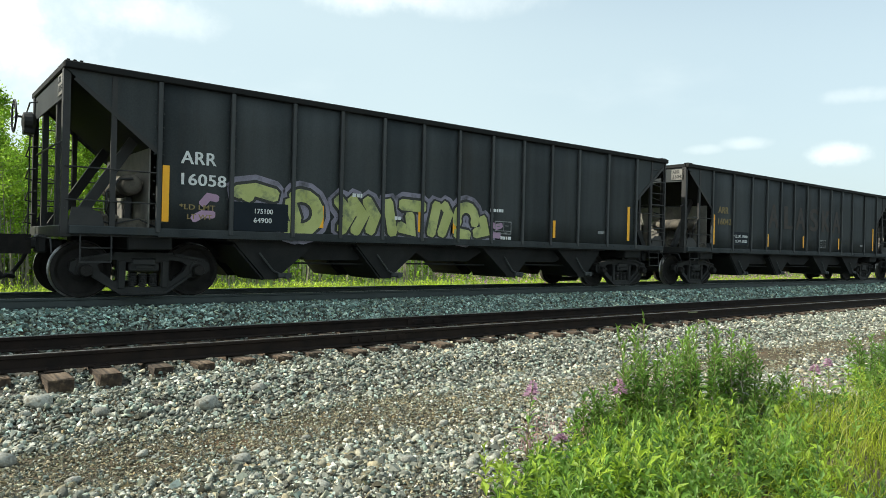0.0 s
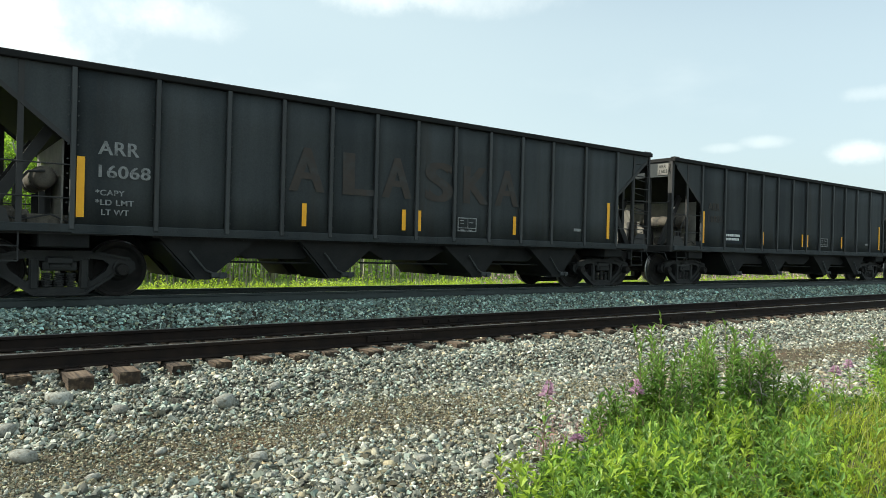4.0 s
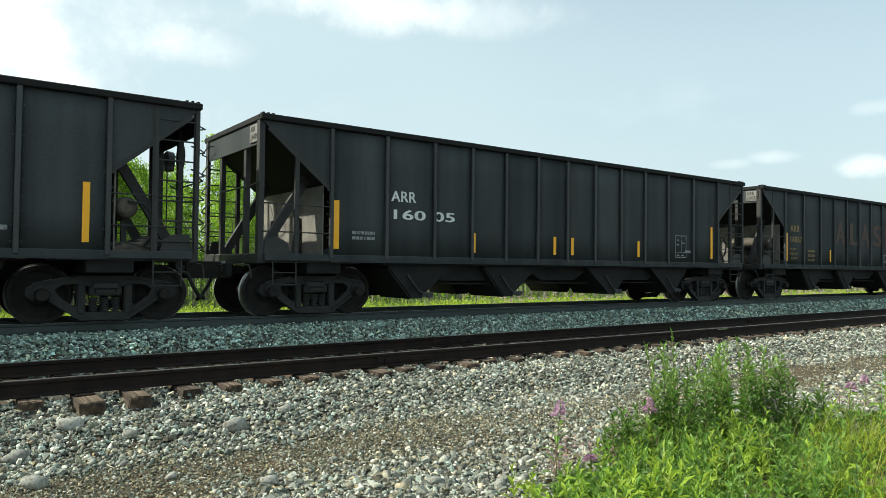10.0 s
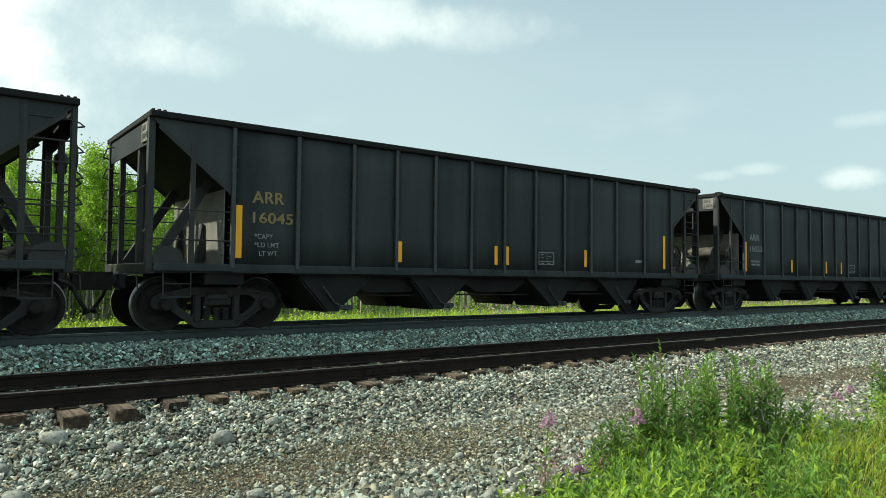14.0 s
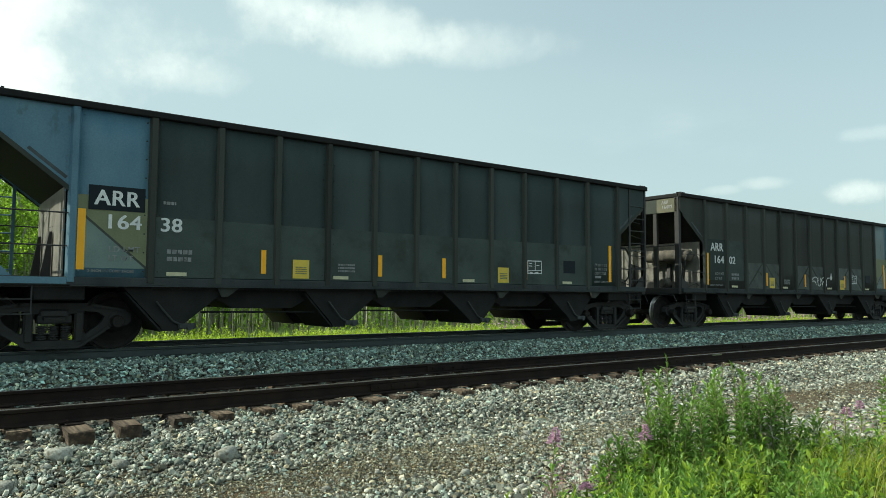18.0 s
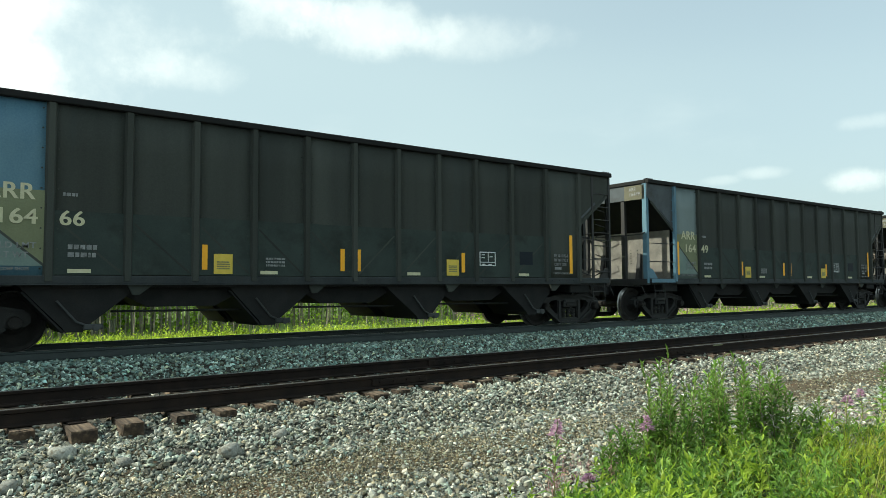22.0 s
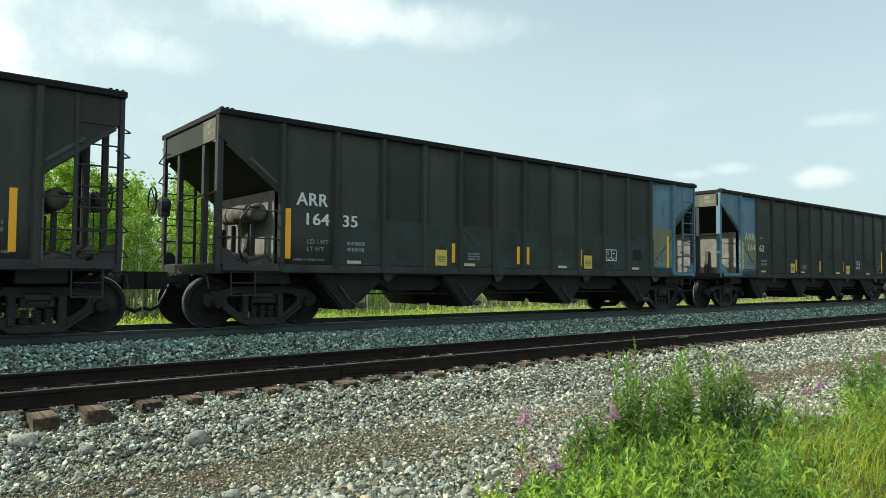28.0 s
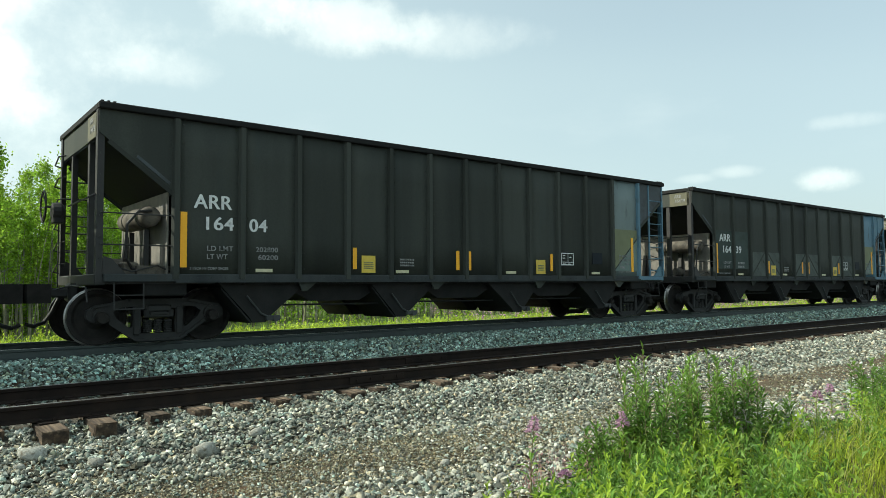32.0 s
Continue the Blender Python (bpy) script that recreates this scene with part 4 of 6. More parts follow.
def add_underside(car, spec):
    places = spec["pockets"]
    bm = bmesh.new()
    box(bm, -7.3, 7.3, -0.20, 0.20, 0.68, 1.02, 0.01)
    part("centre_sill", bm, M["hopper_dark"], car)
    # hopper floor sheets above and between the pockets
    bm = bmesh.new()
    box(bm, -5.1, 5.1, -1.50, 1.50, 0.98, 1.03)
    part("hopper_floor", bm, M["hopper_dark"], car)
    for i, x in enumerate(places):
        lean = -1 if i < 2 else 1
        bm = bmesh.new()
        foot = x + 0.10 * lean
        outline = [(x - 0.86, 1.02), (x + 0.86, 1.02), (foot + 0.17, 0.38), (foot + 0.12, 0.30), (foot - 0.12, 0.30), (foot - 0.17, 0.38)]
        prism(bm, outline, "y", -1.43, -0.22)
        prism(bm, outline, "y", 0.22, 1.43)
        pocket = part("hopper_pocket", bm, M["hopper_dark"], car)
        for side in (-1, 1):
            bm = bmesh.new()
            bar(bm, (x + lean * 0.80, side * 0.83, 0.92), (foot + lean * 0.14, side * 0.83, 0.30), 1.16, 0.03)
            door = part("hopper_door", bm, M["hopper_dark"], pocket)
            bm = bmesh.new()
            # latch and lever at the foot of the chute
            tube(bm, [(foot + 0.26, side * 1.44, 0.36), (foot + 0.02, side * 1.47, 0.46), (foot - 0.25, side * 1.47, 0.78)], 0.018)
            box(bm, foot + 0.12, foot + 0.40, *sorted((side * 1.38, side * 1.47)), 0.33, 0.42, 0.015)
            rod(bm, (foot + 0.3, side * 1.36, 0.36), (foot + 0.3, side * 1.49, 0.36), 0.05, n=10)
            part("door_latch", bm, M["rib_grey"], pocket)
            if spec["kind"] == "new":
                bm = bmesh.new()
                prism(bm, [(x + 0.62, 1.03), (x + 1.02, 1.03), (x + 0.80, 0.86), (x + 0.70, 0.86)], "y", side * 1.49, side * 1.53)
                part("sill_gusset", bm, M["paint_new"], car)
        # cross ridge that closes the space between two chutes
        bm = bmesh.new()
        prism(bm, [(x - 0.9, 0.98), (x + 0.9, 0.98), (foot + 0.3, 0.55), (foot - 0.3, 0.55)], "y", -0.3, 0.3)
        part("pocket_ridge", bm, M["hopper_dark"], pocket)
    for a, b in zip(places, places[1:]):
        bm = bmesh.new()
        m = (a + b) / 2
        prism(bm, [(m - 1.2, 1.0), (m + 1.2, 1.0), (m + 0.55, 0.66), (m - 0.55, 0.66)], "y", -1.25, 1.25)
        part("cross_hood", bm, M["hopper_dark"], car)
        bm = bmesh.new()
        rod(bm, (m - 1.1, -1.2, 0.60), (m + 1.1, -1.2, 0.58), 0.018)
        part("brake_rod", bm, M["hopper_dark"], car)


def add_trucks(car, spec):
    frame_mesh = None
    for end in (-1, 1):
        cx = end * spec["truck"]
        for side in (-1, 1):
            y = side * 1.0
            if frame_mesh is None:
                frame_mesh = truck_frame_mesh()
                spring_mesh = spring_group_mesh()
                cap_mesh = bearing_mesh()
            sf = part("truck_side_frame", frame_mesh, None, car)
            sf.matrix_basis = pose(cx, y, AXLE_Z)
            for k in (-1, 0, 1) if side < 0 else ():
                sp = part("coil_spring", spring_mesh, None, sf)
                sp.matrix_basis = pose(k * 0.165, -0.02, -0.255)
        bm = bmesh.new()
        box(bm, cx - 0.20, cx + 0.20, -1.12, 1.12, 0.46, 0.66, 0.03)
        box(bm, cx - 0.25, cx + 0.25, -0.4, 0.4, 0.62, 0.72, 0.03)
        part("truck_bolster", bm, M["frame_dark"], car)
        bm = bmesh.new()
        for s in (-1, 1):
            bar(bm, (cx + s * 0.36, -0.75, 0.40), (cx + s * 0.36, 0.75, 0.40), 0.06, 0.10)
        part("brake_beam", bm, M["frame_dark"], car)
        bm = bmesh.new()
        box(bm, cx - 0.35, cx + 0.35, -1.45, 1.45, 0.80, 1.02, 0.02)
        part("body_bolster", bm, M["hopper_dark"], car)
        for s in (-1, 1):
            axle = bmesh.new()
            rod(axle, (0, -1.06, 0), (0, 1.06, 0), 0.075, n=12)
            axle = part("wheelset", axle, M["wheel"], car)
            axle.matrix_basis = pose(cx + s * 0.89, 0, AXLE_Z)
            for side in (-1, 1):
                w = part("wheel", wheel_mesh(), None, axle)
                w.matrix_basis = pose(0, side * 0.7525, 0, 0, 0, 0 if side < 0 else 180)
                c = part("bearing_cap", cap_mesh, None, axle)
                c.matrix_basis = pose(0, side * 1.12, 0, 0, 0, 0 if side < 0 else 180)


MADE = {}


def wheel_mesh():
    if "wheel" not in MADE:
        bm = bmesh.new()
        # outer face towards -y
        turned(bm, [(-0.085, 0.10), (-0.085, 0.15), (-0.035, 0.20), (-0.025, 0.34), (-0.05, 0.375), (-0.066, 0.39), (-0.066, WHEEL_R - 0.012), (-0.058, WHEEL_R - 0.002), (0.03, WHEEL_R + 0.002), (0.045, WHEEL_R + 0.026), (0.066, WHEEL_R + 0.022), (0.07, 0.39), (0.03, 0.34), (0.03, 0.15), (0.07, 0.10)], (0, 0, 0), "y", 40)
        me = mesh_of("wheel", bm, M["wheel"], False)
        me.materials.append(M["tread"])
        for p in me.polygons:
            r = (p.center.x ** 2 + p.center.z ** 2) ** 0.5
            p.material_index = 1 if r > WHEEL_R - 0.004 else 0
        MADE["wheel"] = me
    return MADE["wheel"]


def bearing_mesh():
    bm = bmesh.new()
    turned(bm, [(-0.10, 0.03), (-0.10, 0.085), (-0.07, 0.10), (0.05, 0.105), (0.06, 0.06)], (0, 0, 0), "y", 20)
    for i in range(3):
        a = 2 * math.pi * i / 3
        rod(bm, (0.055 * math.cos(a), -0.12, 0.055 * math.sin(a)), (0.055 * math.cos(a), -0.09, 0.055 * math.sin(a)), 0.018, n=6)
    return mesh_of("bearing_cap", bm, M["wheel"])


def spring_group_mesh():
    bm = bmesh.new()
    for layer in range(6):
        z = layer * 0.036
        turned(bm, [(z - 0.013, 0.06), (z - 0.009, 0.074), (z + 0.009, 0.074), (z + 0.013, 0.06)], (0, 0, 0), "z", 12)
    rod(bm, (0, 0, -0.02), (0, 0, 0.2), 0.045, n=10)
    return mesh_of("coil_spring", bm, M["casting"])


def truck_frame_mesh():
    """A cast side frame: one plate with two triangular windows and the spring window, bolster end and pedestals."""
    bm = bmesh.new()
    right = [(0.45, 0.29), (0.64, 0.27), (0.82, 0.20), (1.00, 0.18), (1.10, 0.12), (1.11, 0.00), (1.04, -0.07), (0.76, -0.08), (0.44, -0.35), (0.35, -0.40)]
    outer = right + [(-x, z) for x, z in right[::-1]]
    window = [(0.41, 0.17), (0.62, 0.15), (0.71, 0.08), (0.66, -0.02), (0.45, -0.19), (0.41, -0.16)]
    loops = [outer, window, [(-x, z) for x, z in window], [(-0.28, 0.13), (0.28, 0.13), (0.28, -0.28), (-0.28, -0.28)]]
    edges = []
    for loop in loops:
        vs = [bm.verts.new((x, -0.07, z)) for x, z in loop]
        edges += [bm.edges.new((a, b)) for a, b in zip(vs, vs[1:] + vs[:1])]
    plate = bmesh.ops.triangle_fill(bm, edges=edges, use_beauty=True)["geom"]
    faces = [g for g in plate if isinstance(g, bmesh.types.BMFace)]
    moved = bmesh.ops.extrude_face_region(bm, geom=faces)["geom"]
    bmesh.ops.translate(bm, vec=(0, 0.14, 0), verts=[g for g in moved if isinstance(g, bmesh.types.BMVert)])
    bmesh.ops.recalc_face_normals(bm, faces=bm.faces[:])
    # raised flanges, bolster end and pedestal caps
    for s in (-1, 1):
        bar(bm, (s * 0.36, -0.085, -0.375), (s * 0.78, -0.085, -0.085), 0.05, 0.045)
        bar(bm, (s * 0.46, -0.085, 0.275), (s * 1.02, -0.085, 0.17), 0.05, 0.04)
        rod(bm, (s * 0.89, -0.10, 0.03), (s * 0.89, 0.10, 0.03), 0.13, n=16)
        box(bm, s * 0.345 - 0.05, s * 0.345 + 0.05, -0.10, -0.06, -0.30, 0.16, 0.01)
    bar(bm, (-0.5, -0.085, 0.275), (0.5, -0.085, 0.275), 0.05, 0.04)
    bar(bm, (-0.36, -0.085, -0.385), (0.36, -0.085, -0.385), 0.05, 0.04)
    box(bm, -0.24, 0.24, -0.12, 0.12, -0.02, 0.12, 0.02)
    box(bm, -0.15, 0.15, -0.135, -0.06, 0.02, 0.08, 0.01)
    return mesh_of("truck_side_frame", bm, M["casting"])


def build_car(spec, label, brake_end):
    car = thing("hopper_car", label, "railway hopper car", "coal train of hopper cars")
    add_sides(car, spec, brake_end)
    add_ends(car, spec, brake_end)
    add_underside(car, spec)
    add_trucks(car, spec)
    return car


# ---- markings, on the side that faces the camera ----
def lettering(car, body, x, z, size, material, flip, name="lettering", width=None, label="", parent=None, y=1.560):
    """Stencilled writing on the near side; x counts from the middle of the car towards the rear of the train."""
    font = bpy.data.curves.new("lettering", "FONT")
    font.body, font.size, font.extrude, font.align_x, font.align_y = body, size / 0.70, 0.0015, "LEFT", "BOTTOM_BASELINE"
    font.space_character = 1.06
    font.offset = size * 0.012
    probe = bpy.data.objects.new("lettering", font)
    me = bpy.data.meshes.new_from_object(probe)
    bpy.data.objects.remove(probe)
    # a second impression beside the first makes the strokes as bold as stencils
    bm = bmesh.new()
    bm.from_mesh(me)
    twin = bmesh.ops.duplicate(bm, geom=bm.verts[:] + bm.edges[:] + bm.faces[:])["geom"]
    bmesh.ops.translate(bm, verts=[g for g in twin if isinstance(g, bmesh.types.BMVert)], vec=(size * (0.085 if size > 0.5 else 0.045), 0, 0.0004))
    bm.to_mesh(me)
    bm.free()
    me.materials.clear()
    me.materials.append(material)
    xs = [v.co.x for v in me.vertices]
    if width and xs:
        k = width / max(1e-6, max(xs) - min(xs))
        for v in me.vertices:
            v.co.x *= k
    ob = new(name, me)
    ob.parent = parent or car
    on_side(ob, x, z, flip, y)
    ob["label"] = label or "stencilled writing"
    return ob


def on_side(ob, x, z, flip, y=1.560):
    ob.matrix_basis = pose(-x, y, z, 90, 0, 180) if flip else pose(x, -y, z, 90, 0, 0)


def plate_mesh(w, h, material, key):
    key = ("plate", key, round(w, 3), round(h, 3))
    if key not in MADE:
        bm = bmesh.new()
        box(bm, 0, w, 0, h, -0.004, 0.004)
        MADE[key] = mesh_of("sticker", bm, M[material])
    return MADE[key]


def sticker(car, name, x, z, w, h, material, flip, label="", y=1.559, parent=None):
    ob = part(name, plate_mesh(w, h, material, material), None, parent or car, label)
    on_side(ob, x, z, flip, y)
    return ob


def bars(car, x, z, w, h, material, flip, name="unreadable_writing", rows=1, y=1.561):
    """Small writing that cannot be read: short bars."""
    key = ("bars", round(w, 3), round(h, 3), material, rows)
    if key not in MADE:
        bm = bmesh.new()
        rng = random.Random(len(MADE))
        for r in range(rows):
            u = 0.0
            z0 = (rows - 1 - r) * h * 1.7
            while u < w - h * 0.4:
                k = min(h * rng.uniform(0.5, 1.6), w - u)
                box(bm, u, u + k, z0, z0 + h, -0.001, 0.001)
                u += k + h * 0.25
        MADE[key] = mesh_of("unreadable_writing", bm, M[material])
    ob = part(name, MADE[key], None, car, "small illegible stencil lines")
    on_side(ob, x, z, flip, y)
    return tagged(ob, kind="stuff")


def panel_frame(car, x, z, w, h, material, flip):
    """An outlined inspection box of painted lines."""
    key = ("frame", round(w, 3), round(h, 3), material)
    if key not in MADE:
        bm = bmesh.new()
        t = 0.022
        box(bm, 0, w, 0, t, -0.001, 0.001)
        box(bm, 0, w, h - t, h, -0.001, 0.001)
        box(bm, 0, t, t, h - t, -0.001, 0.001)
        box(bm, w - t, w, t, h - t, -0.001, 0.001)
        box(bm, w * 0.52, w * 0.52 + t * 0.7, h * 0.25, h - t, -0.001, 0.001)
        box(bm, t, w - t, h * 0.23, h * 0.23 + t * 0.7, -0.001, 0.001)
        for u, v in ((0.12, 0.55), (0.12, 0.75), (0.62, 0.62), (0.15, 0.08), (0.55, 0.08)):
            box(bm, w * u, w * u + w * 0.2, h * v, h * v + h * 0.06, -0.001, 0.001)
        MADE[key] = mesh_of("inspection_box", bm, M[material])
    ob = part("inspection_box", MADE[key], None, car, "outlined inspection stencil box")
    on_side(ob, x, z, flip, 1.561)


# one row for each car: type, flipped end for end, mark colour, number left and right of the gap, big letters, extras
#   old cars: (number, where it stands, colour, big-letter material)
CARS = [
    ("old", False, "", "", "fadedwhite", None),
    ("old", False, "ARR", "16058", "white", "spray"),
    ("old", False, "ARR", "16042", "gold", "dim"),
    ("old", True, "ARR", "16022", "gold", "bright"),
    ("old", False, "ARR", "16068", "fadedwhite", "dim"),
    ("old", False, "ARR", "16036", "dimletter", None),
    ("old", True, "ARR", "16029", "gold", None),
    ("old", False, "ARR", "16051", "gold", "dim"),
    ("old", True, "ARR", "16070", "fadedwhite", "rust"),
    ("old", True, "ARR", "160 05", "white", None),
    ("old", False, "ARR", "16057", "gold", "rust"),
    ("old", True, "", "16000", "gold", None),
    ("old", True, "ARR", "16045", "gold", None),
    ("old", False, "ARR", "16053", "fadedwhite", None),
    ("old", True, "ARR", "16028", "white", "dim"),
    ("new", True, "ARR", "164 38", "white", None),
    ("new", False, "ARR", "164 02", "white", "tag"),
    ("new", False, "ARR", "164 21", "white", "tag"),
    ("new", True, "ARR", "164 66", "cream", None),
    ("new", True, "ARR", "164 49", "cream", None),
    ("new", False, "ARR", "164 18", "white", "wave"),
    ("new", True, "ARR", "164 46", "cream", None),
    ("new", True, "ARR", "164 29", "cream", None),
    ("new", False, "ARR", "164 35", "white", None),
    ("new", True, "ARR", "164 62", "cream", None),
    ("new", False, "ARR", "164 72", "white", None),
    ("new", False, "ARR", "164 04", "white", None),
    ("new", False, "ARR", "164 39", "white", None),
    ("new", True, "ARR", "164 15", "cream", None),
]


# places of the four short reflective strips along each car
OLD_STRIPS = {"16042": (4.85, 7.43, 10.37), "16022": (4.48, 7.43, 7.78, 10.74), "16068": (5.16, 7.35, 7.73, 10.38), "16036": (4.81, 7.41, 7.77, 10.37),
              "16029": (4.40, 6.73, 8.30, 10.73), "16051": (4.41, 6.88, 8.05, 10.60), "16070": (4.35, 6.92, 8.09, 10.64), "160 05": (4.78, 7.23, 7.83, 10.32),
              "16057": (4.45, 6.70, 7.67, 10.62), "16000": (4.38, 7.33, 7.66, 10.69), "16045": (4.82, 7.40, 7.74, 10.38), "16028": (4.80, 7.39, 7.74, 10.36), "16058": (4.32, 6.62, 7.55, 10.70)}
NEW_STRIPS = {"164 38": (4.20, 6.60, 8.17, 10.52), "164 02": (4.59, 7.10, 7.50, 10.03), "164 21": (4.26, 7.13, 7.67, 10.58), "164 66": (4.60, 7.20, 7.55, 10.12),
              "164 49": (4.58, 7.10, 7.55, 10.05), "164 18": (4.62, 7.17, 7.62, 10.18), "164 46": (4.54, 7.20, 7.54, 10.16), "164 29": (4.60, 7.12, 7.77, 10.35),
              "164 35": (5.26, 7.27, 7.60, 9.55), "164 62": (5.20, 7.20, 7.53, 9.42), "164 72": (4.57, 7.05, 7.67, 10.15), "164 04": (4.60, 7.22, 7.56, 10.22)}
# paint of the coloured end, where it is not blue
END_PAINT = {"164 02": "tealgrey", "164 21": "slate", "164 49": "tealgrey", "164 18": "tealgrey", "164 46": "slate", "164 04": "tealgrey"}


def word(car, text, x, z, size, colour, width=None, name="lettering", label="stencilled writing"):
    return lettering(car, text, x, z, size, M[colour], False, name, width, label)


def big_letters(car, left, colour, label):
    for i, letter in enumerate("ALASKA"):
        word(car, letter, left + 4.90 + i * 0.985, 1.92, 0.80, colour, 0.72, "large_letter", label)


def spray(car, name, lines, width, material, y, label):
    """Sprayed lines on the side: each a flat ribbon with tapered ends, a part of its own."""
    for row, points in enumerate(lines):
        pts = [Vector(p) for p in points]
        first, last = (pts[0] - pts[1]).normalized(), (pts[-1] - pts[-2]).normalized()
        pts = [pts[0] + first * width * 0.32] + pts + [pts[-1] + last * width * 0.32]
        bm = bmesh.new()
        rows = []
        for i, p in enumerate(pts):
            a, b = pts[max(i - 1, 0)], pts[min(i + 1, len(pts) - 1)]
            d = (b - a).normalized()
            n = Vector((-d.y, d.x)) * width / 2 * (0.6 if i in (0, len(pts) - 1) else 1.0)
            if 1 < i < len(pts) - 2:
                turn = (p - pts[i - 1]).normalized().dot((pts[i + 1] - p).normalized())
                n *= min(1.5, 1 / max(0.55, math.sqrt(max(0.0, (1 + turn) / 2))))
            depth = -y - 0.0007 * (row % 4)
            rows.append([bm.verts.new((p.x + n.x, depth, p.y + n.y)), bm.verts.new((p.x - n.x, depth, p.y - n.y))])
        for a, b in zip(rows, rows[1:]):
            bm.faces.new((a[0], b[0], b[1], a[1]))
        bmesh.ops.recalc_face_normals(bm, faces=bm.faces[:])
        bm.normal_update()
        out = bmesh.ops.extrude_face_region(bm, geom=bm.faces[:])["geom"]
        bmesh.ops.translate(bm, verts=[g for g in out if isinstance(g, bmesh.types.BMVert)], vec=(0, -0.002, 0))
        bmesh.ops.recalc_face_normals(bm, faces=bm.faces[:])
        part(name, bm, M[material], car, label)


def arc(cx, cz, rx, rz, a, b, n=9):
    return [(cx + rx * math.cos(math.radians(a + (b - a) * i / n)), cz + rz * math.sin(math.radians(a + (b - a) * i / n))) for i in range(n + 1)]


def spray_painting(car, left):
    """Wide lime graffiti with black edges and a violet haze, kept to slabs without letters."""
    slabs = [
        [[(2.72, 1.84), (3.05, 1.90), (3.42, 1.82)], [(2.95, 1.88), (2.90, 1.76)]],
        [arc(3.95, 1.54, 0.34, 0.32, 120, -110, 9), [(3.72, 1.72), (3.84, 1.40)], [(3.66, 1.26), (3.9, 1.20)]],
        [[(4.72, 1.82), (4.98, 1.54), (4.80, 1.26)], [(5.02, 1.84), (5.28, 1.54), (5.10, 1.24)], [(5.36, 1.84), (5.56, 1.56), (5.44, 1.26)]],
        [[(5.86, 1.84), (5.98, 1.24)], [(6.16, 1.36), (6.44, 1.30), (6.40, 1.60)], [(6.20, 1.82), (6.74, 1.80)]],
        [[(6.96, 1.26), (7.10, 1.86)], [(7.24, 1.26), (7.42, 1.70), (7.30, 1.86)]],
        [arc(7.92, 1.60, 0.26, 0.26, 200, -20, 8), [(7.66, 1.28), (7.98, 1.24)], [(8.20, 1.30), (8.48, 1.36), (8.40, 1.62)]],
    ]
    for lines in slabs:
        lines = [[(left + x, z) for x, z in points] for points in lines]
        spray(car, "spray_haze", lines, 0.53, "outline", 1.5505, "grey-violet sprayed haze")
        spray(car, "spray_edge", lines, 0.345, "sprayblack", 1.5575, "black sprayed edge")
        spray(car, "spray_slab", lines, 0.235, "lime", 1.5645, "lime green sprayed slab")
    flicks = [[(2.12, 1.60), (2.22, 1.72), (2.36, 1.70)], [(1.98, 1.34), (2.12, 1.42), (2.30, 1.42)], [(8.66, 1.52), (8.84, 1.46), (8.98, 1.50)], [(8.70, 1.28), (8.92, 1.26)]]
    spray(car, "spray_flick", [[(left + x, z) for x, z in f] for f in flicks], 0.13, "pink", 1.558, "pink sprayed flick")
    for x, z, w in ((8.62, 1.80, 0.40), (8.95, 1.18, 0.36), (5.02, 1.90, 0.22), (6.02, 1.50, 0.16)):
        bars(car, left + x, z, w, 0.07, "white", False, y=1.574)


def white_tag(car, left, x0, grow=1.0):
    """A looping white spray tag with a dot, and a scrawl beside it."""
    lines = [arc(0.46, 0.05, 0.48, 0.55, 178, 40), arc(0.28, 0.10, 0.28, 0.28, 175, 10), arc(0.92, 0.36, 0.20, 0.26, 130, 330), [(1.09, 0.24), (1.08, 0.55), (1.22, 0.36)],
             arc(1.42, 0.42, 0.22, 0.16, 200, 40), arc(1.50, 0.06, 0.26, 0.30, 170, 20), [(1.76, 0.10), (1.80, 0.46), (1.92, 0.56), (2.18, 0.58)]]
    spray(car, "spray_tag", [[(left + x0 + x * grow, 1.25 + z * grow) for x, z in p] for p in lines], 0.026, "white", 1.562, "looping white spray tag")
    dot = arc(left + x0 + 2.36 * grow, 1.25 + 0.58 * grow, 0.045, 0.045, 0, 360, 8)
    spray(car, "spray_dot", [dot, [(left + x0 + 2.36 * grow, 1.75), (left + x0 + 2.34 * grow, 1.60)]], 0.06, "white", 1.562, "white sprayed dot")


def end_board(car, left, high, number, kind):
    """The small board with the car's mark at the upper corner of the end that faces the camera."""
    bm = bmesh.new()
    z = high - 0.47
    dark = number in ("16051", "16029", "16000")
    if kind == "old":
        box(bm, left + 0.010, left + 0.022, -1.46, -1.02, z, z + 0.32, 0.004)
    else:
        box(bm, left + 0.010, left + 0.022, -1.46, -0.78, z - 0.06, z + 0.34, 0.004)
    board = part("number_board", bm, M["patch"] if dark else M["dullplate"] if kind == "old" else M["olive"], car, "small painted number board")
    ink = "fadedwhite" if dark or kind == "new" else "sprayblack"
    for text, dz, w in (("ARR", 0.19, 0.24), (number.replace(" ", "") or "", 0.05, 0.34)):
        if text:
            ob = lettering(car, text, 0, 0, 0.10, M[ink], False, "board_lettering", w, "small stencilled mark", board)
            ob.matrix_basis = pose(left + 0.008, -1.06 if kind == "old" else -0.95, z + dz, 90, 0, -90)


